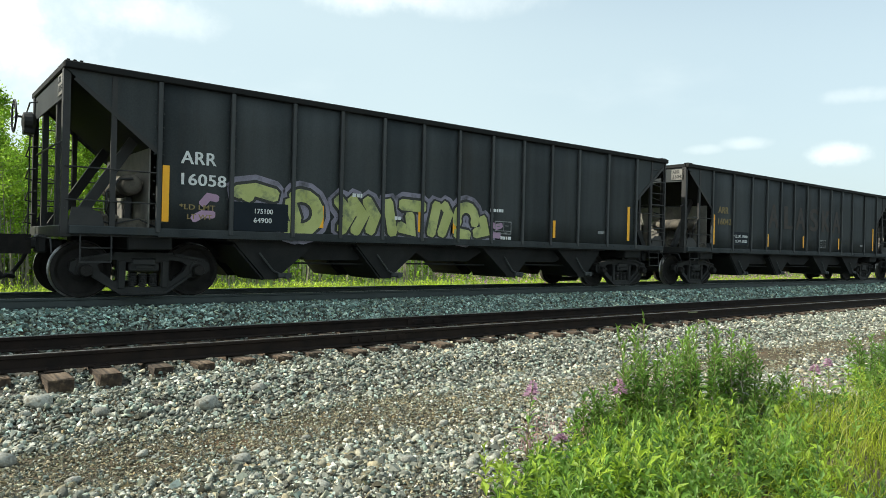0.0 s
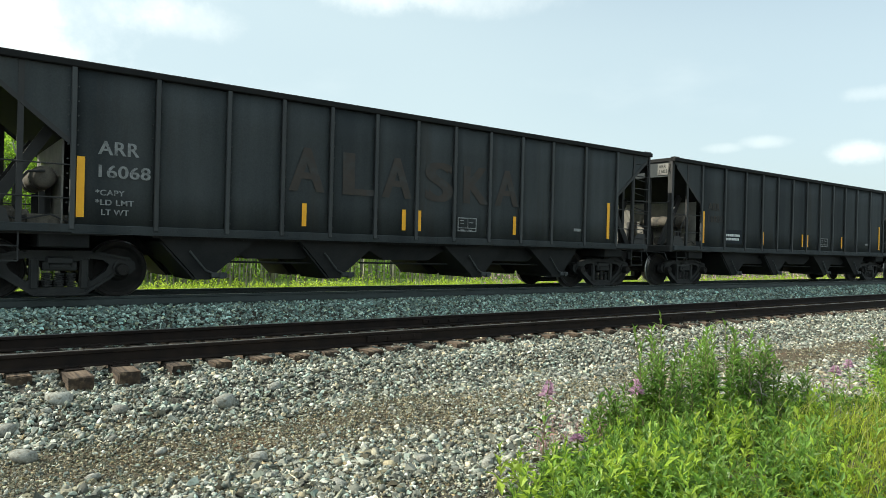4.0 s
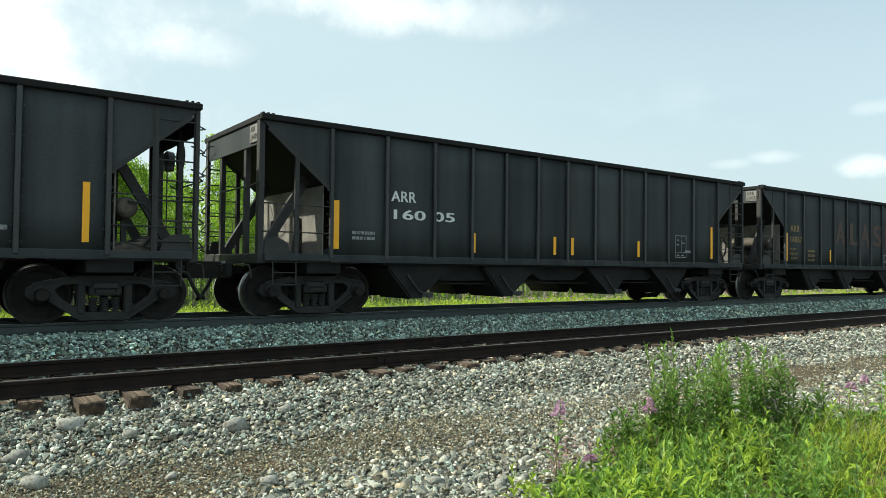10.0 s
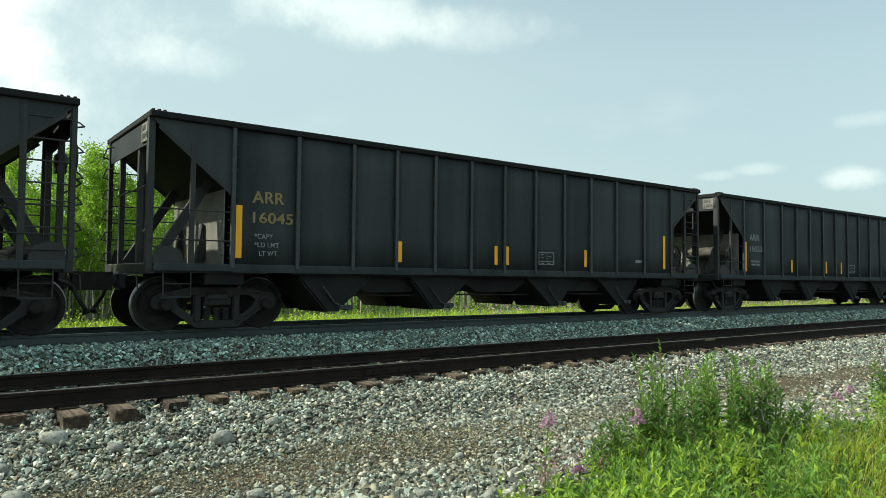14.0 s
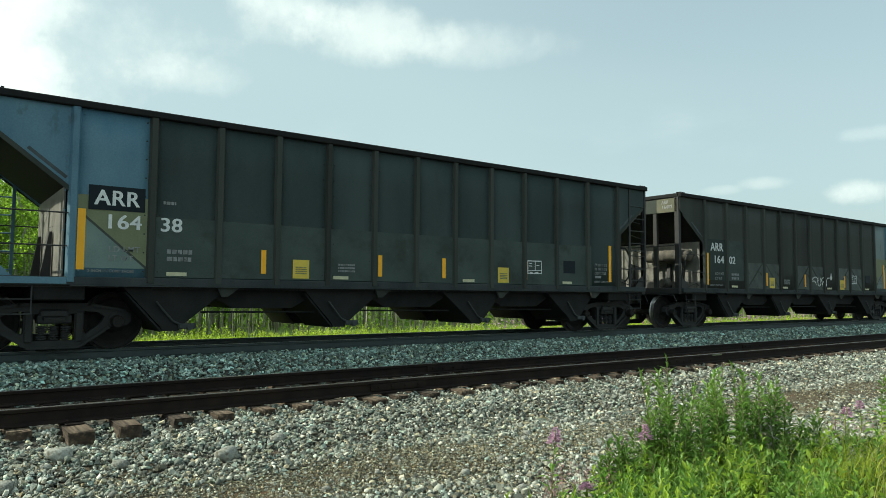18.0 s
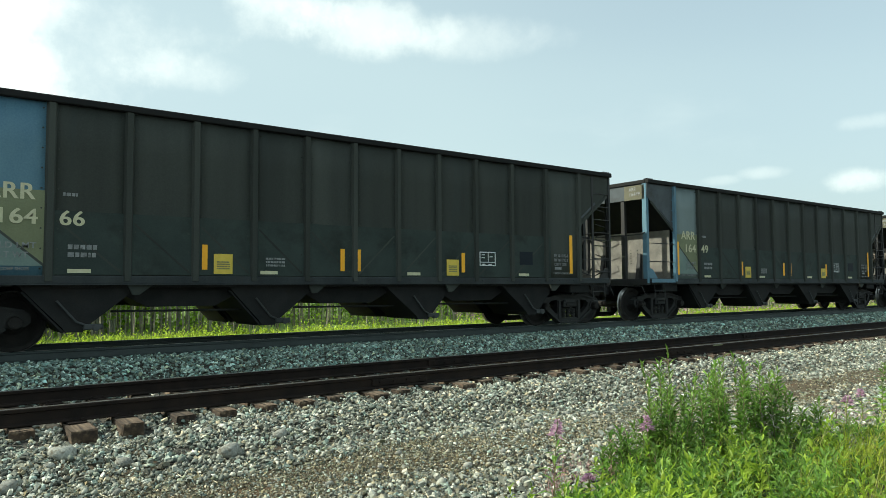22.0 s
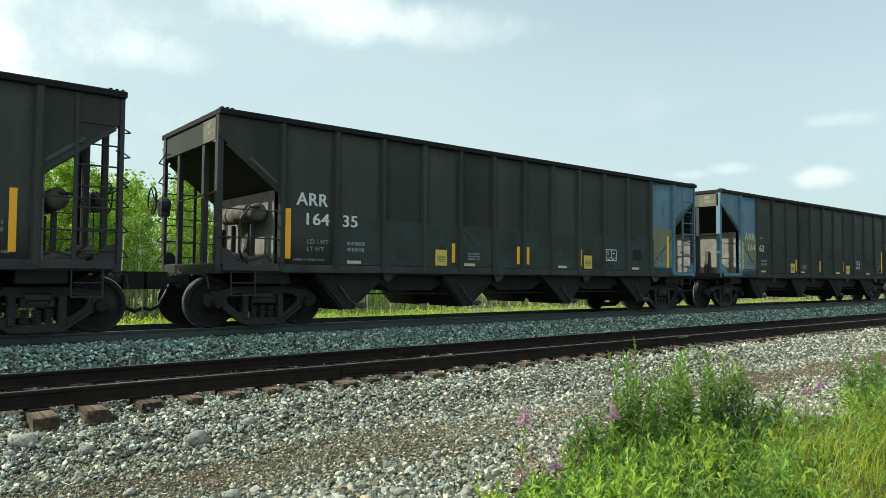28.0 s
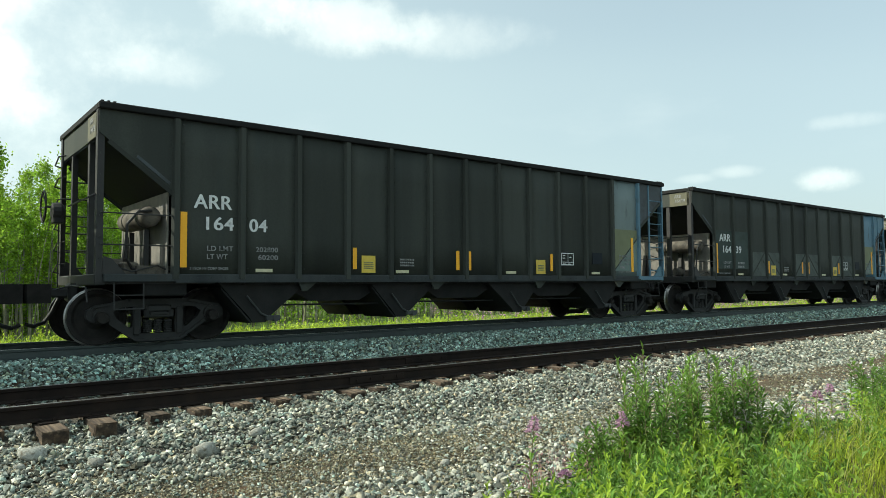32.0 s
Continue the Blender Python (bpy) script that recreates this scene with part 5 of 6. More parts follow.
def mark_car(car, row, rng):
    kind, _, mark, number, colour, extra = row
    spec = OLD if kind == "old" else NEW
    left = -spec["half"]
    end_board(car, left, spec["high"], number, kind)
    if kind == "old":
        over = {"16000": 0.93, "160 05": 0.97}.get(number, 0.0)
        shade = "white" if number == "16051" else colour
        if mark:
            word(car, mark, left + 1.75 + over, 2.25, 0.21, colour, 0.60, "reporting_mark")
        if number:
            word(car, number, left + 1.70 + over, 1.90, 0.19, shade, 1.52 if " " in number else 0.92 if number == "16028" else 0.76, "car_number")
        spots = OLD_STRIPS.get(number, (4.41, 6.92, 8.13, 10.63))
        for x, w, h in [(1.70 if number == "16000" else 1.46, 0.11, 0.92)] + [(x, 0.09, 0.42) for x in spots] + [(13.62, 0.10, 0.92)]:
            sticker(car, "reflective_strip", left + x, 1.27, w, h, "orange", False, "orange reflective strip")
        if number in ("160 05", "16000"):
            panel_frame(car, left + 11.95, 1.28, 0.50, 0.62, "fadedwhite", False)
        else:
            panel_frame(car, left + 8.78, 1.30, 0.52, 0.30, "fadedwhite", False)
        sticker(car, "metal_tag", left + 12.4, 1.42, 0.26, 0.07, "fadedwhite", False, "small grey metal tag")
        if number in ("16042", "16000", "16028", "16051", "16036"):
            x = left + 2.68
            sticker(car, "paint_patch", x - 0.06, 1.28, 0.98, 0.42, "patch", False, "fresh dark repaint patch", y=1.556)
            rows = {"16042": ("* LD.LMT. 174900", "LT.WT. 65100"), "16000": ("LD.LMT. 195500", "LT.WT. 67500"), "16051": ("* LD.LMT. 175100", "LT.WT. 64900"), "16028": ("* LD.LMT. 175500", "LT.WT. 64500")}.get(number)
            if rows:
                word(car, rows[0], x, 1.52, 0.085, "white", 0.86)
                word(car, rows[1], x + 0.10, 1.36, 0.085, "white", 0.72)
            else:
                bars(car, x + 0.05, 1.38, 0.75, 0.07, "white", False, rows=2)
        elif number == "16058":
            sticker(car, "paint_patch", left + 2.66, 1.17, 1.02, 0.50, "patch", False, "fresh dark repaint patch", y=1.567)
            word(car, "175100", left + 3.02, 1.48, 0.085, "white", 0.34).location.y = -1.573
            word(car, "64900", left + 3.02, 1.32, 0.085, "white", 0.34).location.y = -1.573
            word(car, "*LD LMT", left + 1.74, 1.49, 0.085, "gold", 0.60)
            word(car, "LT WT", left + 1.86, 1.33, 0.085, "gold", 0.42)
        elif number in ("16057", "16022", "16068"):
            ink = {"16057": "gold", "16022": "fadedwhite", "16068": "fadedwhite"}[number]
            for i, (text, dx, w) in enumerate((("*CAPY", 0, 0.42), ("*LD LMT", 0, 0.56), ("LT WT", 0.08, 0.40))):
                word(car, text, left + 1.72 + dx, 1.62 - i * 0.15, 0.085, ink, w)
            rows = {"16057": ("174000", "175300", "64700"), "16022": ("175100", "64500")}.get(number, ())
            for i, text in enumerate(rows):
                word(car, text, left + 2.90, 1.58 - i * 0.15, 0.085, "gold", 0.44)
        elif number == "16070":
            for i, text in enumerate(("174000", "175200", "64800")):
                word(car, text, left + 2.88, 1.58 - i * 0.15, 0.085, "gold", 0.42)
        elif number == "16045":
            for i, text in enumerate(("*CAPY", "*LD LMT", "LT WT")):
                word(car, text, left + 1.80 + (0.08 if i == 2 else 0), 1.62 - i * 0.15, 0.085, "fadedwhite", 0.34 if i != 1 else 0.46)
        elif number == "16029":
            word(car, "*LD LMT", left + 1.74, 1.49, 0.085, "gold", 0.60)
            word(car, "LT WT", left + 1.86, 1.33, 0.085, "gold", 0.42)
            word(car, "65400", left + 3.02, 1.36, 0.09, "white", 0.36)
        else:
            bars(car, left + 1.85, 1.46, 0.5, 0.06, "fadedwhite", False, rows=2)
        if extra == "spray":
            spray_painting(car, left)
        elif extra:
            big_letters(car, left, {"bright": "brightrust", "rust": "rustletter", "dim": "dimletter"}[extra], "large faded rust-orange painted letter")
    else:
        first = left + 0.14
        if number in ("164 18", "164 38", "164 29"):
            sticker(car, "paint_patch", first + 1.28, 2.20, 0.82, 0.38, "patch", False, "dark repaint patch behind the mark", y=1.556)
        word(car, mark, first + 1.36, 2.28, 0.235, colour, 0.67, "reporting_mark").data.materials[0] = M[colour]
        a, b = number.split()
        word(car, a, first + 1.50, 1.92, 0.22, colour, 0.49, "car_number")
        word(car, b, first + 2.33, 1.92, 0.22, colour, 0.34, "car_number")
        word(car, "LD LMT", first + 1.58, 1.56, 0.085, "fadedwhite", 0.46)
        word(car, "LT WT", first + 1.58, 1.42, 0.085, "fadedwhite", 0.36)
        if number == "164 04":
            word(car, "202800", first + 2.46, 1.56, 0.085, "fadedwhite", 0.42)
            word(car, "60200", first + 2.50, 1.42, 0.085, "fadedwhite", 0.38)
        else:
            bars(car, first + 2.46, 1.44, 0.40, 0.07, "fadedwhite", False, rows=2)
        word(car, "2 INCH HF COMP SHOES", first + 1.30, 1.235, 0.045, "fadedwhite", 0.66)
        for i, (text, w) in enumerate((("EW 10-8 H 12-8", 0.46), ("IW 10-0 H 12 8", 0.46), ("CU FT 3630", 0.41))):
            word(car, text, left + 12.93, 1.66 - 0.105 * i, 0.07, "fadedwhite", w)
        sticker(car, "metal_tag", left + 12.95, 1.36, 0.22, 0.06, "fadedwhite", False, "small grey metal tag")
        word(car, "2 INCH HF COMP SHOES", left + 12.90, 1.25, 0.045, "fadedwhite", 0.58)
        edges = rib_places(spec)
        if number in ("164 66", "164 49", "164 35", "164 39"):
            # one dark diagonal line across the lower part of each panel
            lines = [[(a + 0.10, 1.22), (b - 0.10, 1.98)] if a + b > 0 else [(a + 0.10, 1.98), (b - 0.10, 1.22)] for a, b in zip(edges[1:-2], edges[2:-1])]
            spray(car, "worn_diagonal", lines, 0.032, "paint_new", 1.5520, "dark diagonal line across the panel")
        if number in ("164 02", "164 39"):
            for k in (2, 3, 5, 6, 8, 9):
                a, b = edges[k] + 0.09, edges[k + 1] - 0.09
                sticker(car, "faded_panel", a, 1.18, b - a, 0.80, "mottled", False, "mottled grey-green patch of older paint", y=1.5520)
                spray(car, "worn_diagonal", [[(a + 0.02, 1.96), (b - 0.04, 1.24)] if k in (3, 6, 9) else [(a + 0.02, 1.24), (b - 0.04, 1.96)]], 0.06, "paint_new", 1.5565, "dark diagonal line across the panel")
            for a, b in ((edges[0] + 0.09, edges[1] - 0.09), (edges[1] + 0.09, edges[2] - 0.16)):
                sticker(car, "faded_panel", a, 1.40, b - a, 1.22, "band", False, "lighter patch of older paint behind the mark", y=1.5520)
        if number in ("164 62", "164 66", "164 49", "164 72", "164 46", "164 38"):
            bars(car, first + 2.38, 2.36, 0.20, 0.05, "fadedwhite", False, name="paint_flecks", y=1.5575)
        mid = NEW_STRIPS.get(number, (4.60, 7.10, 7.60, 10.20))
        for x, w, h in [(1.28, 0.11, 0.93)] + [(x, 0.09, 0.42) for x in mid] + [(13.46, 0.10, 0.93)]:
            sticker(car, "reflective_strip", left + x, 1.27, w, h, "orange", False, "orange reflective strip")
        for x in (4.80, 9.72):
            sticker(car, "yellow_sticker", left + x, 1.20, 0.32, 0.34, "yellow", False, "square yellow notice sticker")
            bars(car, left + x + 0.05, 1.28, 0.22, 0.022, "ochre", False, rows=4, y=1.566)
        for x in (2.60, 5.62, 8.72, 11.78):
            sticker(car, "cream_sticker", left + x, 1.20, 0.32, 0.06, "cream", False, "narrow cream sticker")
        bars(car, left + 5.72, 1.34, 0.36, 0.035, "fadedwhite", False, rows=3)
        sticker(car, "dark_patch", left + 11.82, 1.46, 0.40, 0.30, "patch", False, "small dark repaint patch", y=1.5562)
        if number not in ("164 02", "164 39", "164 18") and rng.random() < 0.75:
            sticker(car, "faded_band", left + 2.40, 1.175, 10.42, rng.uniform(0.86, 1.06), "band", False, "lower band of greener faded paint", y=1.5485)
        panel_frame(car, left + 10.62, 1.42, 0.46, 0.31, "white", False)
        if extra == "wave":
            crests = [p for x in (1.45, 4.35, 7.40, 10.35) for p in ((x - 0.95, 1.24), (x - 0.80, 1.30), (x - 0.25, 1.86), (x, 1.96), (x + 0.25, 1.86), (x + 0.80, 1.30), (x + 0.95, 1.24))][3:]
            spray(car, "spray_wave", [[(left + x, z) for x, z in crests]], 0.085, "sprayblack", 1.5535, "dark zigzag sprayed line")
        if extra == "tag":
            white_tag(car, left, 7.56, 0.62 if number == "164 02" else 1.0)
            if number == "164 21":
                for z, w in ((1.40, 0.22), (1.24, 0.92)):
                    bars(car, left + 9.58, z, w, 0.09, "white", False, y=1.568, name="white_scrawl")


def build_train():
    rng = random.Random(11)
    proto = {}
    for kind, spec, label in (("old", OLD, "black open coal hopper car with grey ribs and orange reflective strips"), ("new", NEW, "olive-black open coal hopper car with faded blue end panels")):
        for turned_end in (False, True):
            proto[kind, turned_end] = build_car(spec, label, 1 if turned_end else -1)
    used, cars = set(), []
    for row in CARS:
        key = row[:2]
        cars.append([proto[key] if key not in used else None, row])
        used.add(key)
    for item in cars:
        if item[0] is None:
            item[0] = copy_thing(proto[item[1][:2]], pose(0, 0, 0))
    for car, row in cars:
        mark_car(car, row, rng)
        swap = {}
        if row[3] in ("164 38", "164 72"):
            # two repainted cars are more teal than the rest
            swap.update({("side_panel", "paint_new"): "paint_teal", ("side_gusset", "paint_new"): "paint_teal"})
        if row[0] == "new":
            end = END_PAINT.get(row[3], "blue")
            swap["side_gusset", "gusset"] = {"blue": "blue", "tealgrey": "gusset", "slate": "slate"}[end]
            if end != "blue":
                swap["side_panel", "blue"] = end
            if end == "slate":
                swap.update({(name, "blue"): "slate" for name in ("rib", "corner_post", "side_ladder", "ladder_stile", "ladder_rung")})
        for ob in list(car.children) + [p for c in car.children if c.name.startswith("side_ladder") for p in c.children]:
            kind = ob.name.split(".")[0]
            for (name, old), fresh in swap.items():
                if kind == name and ob.data.materials[0] == M[old]:
                    ob.material_slots[0].link = "OBJECT"
                    ob.material_slots[0].material = M[fresh]
    return [c for c, _ in cars]


train = build_train()


def surge(t):
    return float(np.interp(t, [a for a, _ in SURGE], [b for _, b in SURGE]))


def rear_end(k, t):
    """Place of the rear end of car k at t; car 0 is the first whole one."""
    return FIRST_END - SPEED * t + surge(t) + min(k, LAST_OLD) * STEP_OLD + max(k - LAST_OLD, 0) * STEP_NEW


def motions():
    """The train rolls towards -x at an even speed; wheels turn while they are near."""
    times = sorted({0.0, 32.0} | {a for a, _ in SURGE})
    for i, car in enumerate(train):
        k = i - 1
        kind = CARS[i][0]
        half = OLD["half"] if kind == "old" else NEW["half"]
        walk(car, [(t, pose(rear_end(k, t) - half, MAIN_Y, 0)) for t in times])
        near = [f / FPS for f in range(0, 32 * FPS + 1) if -9 < rear_end(k, f / FPS) - half < 26]
        sets = [o for o in car.children if o.name.split(".")[0] == "wheelset"]
        for axle in sets:
            x, y, z = axle.matrix_basis.translation
            rows = []
            for t in sorted({0.0, 32.0} | set(near)):
                u = min(max(t, near[0]), near[-1]) if near else 0.0
                roll = -(rear_end(k, near[0]) - rear_end(k, u)) / WHEEL_R if near else 0.0
                rows.append((t, pose(x, y, z, 0, math.degrees(roll), 0)))
            walk(axle, rows)


# ---- stones, plants and woods ----
def spins(n, rs, tilt=0.5):
    """n turns about the upright axis, each tipped a little."""
    a, b, c = rs.uniform(0, 2 * np.pi, n), rs.normal(0, tilt, n), rs.normal(0, tilt, n)
    zero, one = np.zeros(n), np.ones(n)
    upright = np.stack([np.stack([np.cos(a), -np.sin(a), zero], 1), np.stack([np.sin(a), np.cos(a), zero], 1), np.stack([zero, zero, one], 1)], 1)
    tip = np.stack([np.stack([one, zero, zero], 1), np.stack([zero, np.cos(b), -np.sin(b)], 1), np.stack([zero, np.sin(b), np.cos(b)], 1)], 1)
    lean = np.stack([np.stack([np.cos(c), zero, np.sin(c)], 1), np.stack([zero, one, zero], 1), np.stack([-np.sin(c), zero, np.cos(c)], 1)], 1)
    return upright @ tip @ lean


BLOCK_V = np.array([(x, y, z) for x in (-1, 1) for y in (-1, 1) for z in (-1, 1)], float) * 0.72
BLOCK_F = np.array([(0, 1, 3, 2), (4, 6, 7, 5), (0, 4, 5, 1), (2, 3, 7, 6), (0, 2, 6, 4), (1, 5, 7, 3)])


def stone_field(name, xs, ys, sizes, material, label, rs, sink=0.25, pile=0.0, smooth=False):
    """Many crushed angular stones in one mesh, lying on the ground, some on top of others."""
    n = len(xs)
    v = BLOCK_V[None] * (1 + rs.uniform(-0.50, 0.28, (n, 8, 3)))
    # the upper face is smaller than the foot and pushed to one side
    upper = np.where(BLOCK_V[:, 2] > 0, 1.0, 0.0)[None, :, None]
    v[:, :, :2] *= 1 - upper * rs.uniform(0.15, 0.75, (n, 1, 2))
    v[:, :, :2] += upper * rs.uniform(-0.30, 0.30, (n, 1, 2))
    v = v * np.stack([rs.uniform(0.9, 1.5, n), rs.uniform(0.6, 1.05, n), rs.uniform(0.35, 0.75, n)], 1)[:, None]
    v = np.einsum("nij,nkj->nki", spins(n, rs), v)
    v = v * (sizes / 2)[:, None, None]
    v = v + np.stack([xs, ys, ground_z(xs, ys) + sizes * (0.5 - sink) * 0.6 + pile * rs.uniform(0, 1, n) ** 2], 1)[:, None]
    f = (BLOCK_F[None] + (np.arange(n) * 8)[:, None, None]).reshape(-1, 4)
    return tagged(new(name, array_mesh(name, v.reshape(-1, 3), f, material, smooth)), label, "stones", kind="stuff")


def earthy(x, y):
    """How much brown earth lies over the stones: strongest along an old wheel rut, and a tan strip farther on."""
    swing = np.sin(x * 0.75 + 0.4) + 0.6 * np.sin(x * 1.9 + 1.1) + 0.4 * np.sin(x * 4.3 + y * 3)
    rut = np.exp(-((y - 5.55 - 0.16 * np.sin(x * 0.8) + 0.05 * np.sin(x * 5.1)) / (0.52 + 0.14 * ease(3.0, 5.5, x))) ** 2) * np.clip(0.92 + 0.25 * swing, 0.3, 1)
    strip = np.exp(-((y - 5.75 - 0.02 * (x - 12)) / 0.45) ** 2) * ease(9.5, 11.0, x) * 0.9
    spots = np.clip(np.sin(x * 1.3 + 1.7 * np.sin(y * 1.3)) + np.sin(x * 0.7 - y * 2.3 + 0.6) + 0.5 * np.sin(x * 3.7 + y * 2.9) - 0.9, 0, 1)
    return np.clip(np.maximum(rut, strip) + 0.55 * spots * (1 - ease(6.1, 6.6, y)), 0, 1)


def build_stones():
    rs = np.random.RandomState(3)
    # coarse ballast on the siding's shoulder
    xs, ys, sz = [], [], []
    for x0, x1, y0, y1, n, lo, hi in ((-1, 9, 6.05, 8.2, 25000, 0.022, 0.080), (9, 22, 5.9, 8.2, 13000, 0.036, 0.088), (22, 46, 5.8, 8.2, 6000, 0.06, 0.12)):
        xs.append(rs.uniform(x0, x1, n)), ys.append(y0 + (y1 - y0) * rs.uniform(0, 1, n) ** 0.85), sz.append(lo + (hi - lo) * rs.uniform(0, 1, n) ** 2.0)
    x, y, s = map(np.concatenate, (xs, ys, sz))
    on_tie = (y > 7.62) & (np.abs((x - 1.29 + 0.2485) % 0.497 - 0.2485) < 0.15) & (rs.uniform(0, 1, len(x)) < 0.62 + 0.36 * ((x > 1.05) & (x < 2.05)))
    bare = (rs.uniform(0, 1, len(x)) < 0.45 * earthy(x, y)) & (y < 6.6)
    x, y, s = x[~on_tie & ~bare], y[~on_tie & ~bare], s[~on_tie & ~bare]
    round_one = rs.uniform(0, 1, len(x)) < 0.45
    stone_field("shoulder_ballast", x[round_one], y[round_one], s[round_one], M["stone"], "coarse grey-white ballast stones with worn edges", rs, 0.25, 0.035, True)
    stone_field("crushed_ballast", x[~round_one], y[~round_one], s[~round_one], M["stone"], "coarse grey-white crushed ballast stones", rs, 0.25, 0.04)
    # finer gravel on the apron, thin and stained where earth shows
    xs, ys, sz = [], [], []
    for x0, x1, y0, y1, n, lo, hi in ((-0.5, 9, 3.1, 6.5, 66000, 0.012, 0.036), (9, 20, 3.4, 6.5, 20000, 0.022, 0.050), (20, 46, 3.0, 6.2, 7000, 0.05, 0.09), (0, 12, 3.3, 6.5, 5200, 0.035, 0.075)):
        px, py = rs.uniform(x0, x1, n), rs.uniform(y0, y1, n)
        keep = rs.uniform(0, 1, n) > (0.08 if hi < 0.04 else 0.45) * earthy(px, py)
        xs.append(px[keep]), ys.append(py[keep]), sz.append(lo + (hi - lo) * rs.uniform(0, 1, keep.sum()) ** 1.4)
    x, y, s = map(np.concatenate, (xs, ys, sz))
    soil = earthy(x, y)
    s = s * (1.55 - 0.75 * soil)
    dusty = rs.uniform(0, 1, len(x)) < 0.27 + 0.68 * soil
    worn = ~dusty & (rs.uniform(0, 1, len(x)) < 0.45)
    sharp = ~dusty & ~worn
    stone_field("apron_gravel", x[sharp], y[sharp], s[sharp], M["stone"], "fine grey gravel over brown earth", rs, 0.25, 0.022)
    stone_field("apron_pebbles", x[worn], y[worn], s[worn], M["stone"], "fine rounded grey pebbles over brown earth", rs, 0.25, 0.018, True)
    stone_field("stained_gravel", x[dusty], y[dusty], s[dusty] * (0.95 - 0.15 * soil[dusty]), M["stone_dusty"], "fine gravel stained brown by earth", rs, 0.28)
    # crumbs and small stones bedded in the rut's earth
    n = 46000
    px, py = rs.uniform(-0.5, 10.5, n), rs.uniform(4.7, 6.5, n)
    keep = rs.uniform(0, 1, n) < earthy(px, py) ** 0.7
    px, py = px[keep], py[keep]
    size, brown = 0.010 + 0.026 * rs.uniform(0, 1, len(px)) ** 2.2, rs.uniform(0, 1, len(px)) < 0.80
    stone_field("rut_crumbs", px[brown], py[brown], size[brown], M["stone_dusty"], "brown stained crumbs bedded in the rut", rs, 0.2, 0.012)
    stone_field("rut_pebbles", px[~brown], py[~brown], size[~brown] * 1.25, M["stone"], "small grey pebbles bedded in the rut", rs, 0.2, 0.012)
    # thinner gravel that fades out round the place where the camera stands
    n = 26000
    px, py = rs.normal(1.0, 5.5, n), rs.uniform(-2.5, 8.1, n)
    keep = ((px < -0.3) | (py < 3.3)) & (px > -14) & (py + 0.35 * np.sin(px * 2.2) > -2 + 4 * rs.uniform(0, 1, n) ** 2) & ((px < 2.4) | (py < 1.4))
    stone_field("outer_gravel", px[keep], py[keep], 0.02 + 0.05 * rs.uniform(0, 1, keep.sum()) ** 2, M["stone"], "scattered grey gravel over brown earth", rs)
    # between the rails of the siding, and the main track's shoulder
    n = 6000
    stone_field("siding_ballast", rs.uniform(-1, 30, n), rs.uniform(8.2, 10.1, n), rs.uniform(0.04, 0.09, n), M["stone"], "ballast between the siding rails", rs, smooth=True)
    xs, ys, sz = [], [], []
    for x0, x1, n, lo, hi in ((-1, 14, 19000, 0.03, 0.08), (14, 32, 10000, 0.05, 0.10), (32, 70, 5500, 0.09, 0.15)):
        xs.append(rs.uniform(x0, x1, n)), ys.append(10.0 + 2.45 * rs.uniform(0, 1, n)), sz.append(rs.uniform(lo, hi, n))
    x, y, s = map(np.concatenate, (xs, ys, sz))
    stone_field("main_ballast", x, y, s, M["stone_far"], "grey-green crushed ballast beside the main track", rs, 0.25, 0.05)
    n = 3500
    stone_field("main_bed_ballast", rs.uniform(-1, 30, n), rs.uniform(12.6, 15.2, n), rs.uniform(0.06, 0.10, n), M["stone_far"], "ballast between the main rails", rs)


def cobble_mesh(rng):
    bm = bmesh.new()
    bmesh.ops.create_icosphere(bm, subdivisions=2, radius=1)
    off = Vector((rng.uniform(0, 50), rng.uniform(0, 50), rng.uniform(0, 50)))
    for v in bm.verts:
        v.co *= 1 + 0.34 * noise.noise(v.co * 1.1 + off) + 0.12 * noise.noise(v.co * 3 + off)
        v.co.y *= 0.75
        v.co.z *= 0.55
    return mesh_of("cobble", bm, M["cobble"], True)


M["cobble"] = mat("smooth_grey_cobble", (0.17, 0.175, 0.155), (0.34, 0.34, 0.30), 5, 0.85, 0.0, 0.5, 60, "object", 0.35, stain=(0.12, 0.105, 0.075), stain_at=(0.5, 0.66), stain_scale=3)


def build_cobbles():
    """Larger rounded stones that lie singly on the apron."""
    rng = random.Random(21)
    shapes = [cobble_mesh(rng) for _ in range(6)]
    spots = [(2.36, 6.62, 0.27), (1.02, 7.1, 0.25), (0.62, 5.85, 0.20), (3.05, 4.25, 0.13), (3.42, 3.95, 0.13), (1.45, 6.75, 0.16), (3.0, 6.9, 0.17), (0.55, 6.6, 0.19), (2.1, 5.1, 0.15)]
    for _ in range(70):
        x, y = rng.uniform(0.2, 11), rng.uniform(3.9, 7.6)
        spots.append((x, y, rng.uniform(0.07, 0.11)))
    for x, y, s in spots:
        ob = new("cobble", rng.choice(shapes))
        k = s / 2
        ob.matrix_basis = pose(x, y, float(ground_z(x, y)) + k * 0.42, rng.uniform(-22, 22), rng.uniform(-22, 22), rng.uniform(-40, 40)) @ Matrix.Diagonal((k, k, k, 1))
        tagged(ob, "rounded pale grey cobble lying on the gravel", "stone", "loose cobbles")


M["sprout"] = mat("lime_sprout_leaf", (0.17, 0.30, 0.022), (0.43, 0.56, 0.07), 2, 0.45, 0.0, 0, 40, "island", 0.35, translucent=0.55)


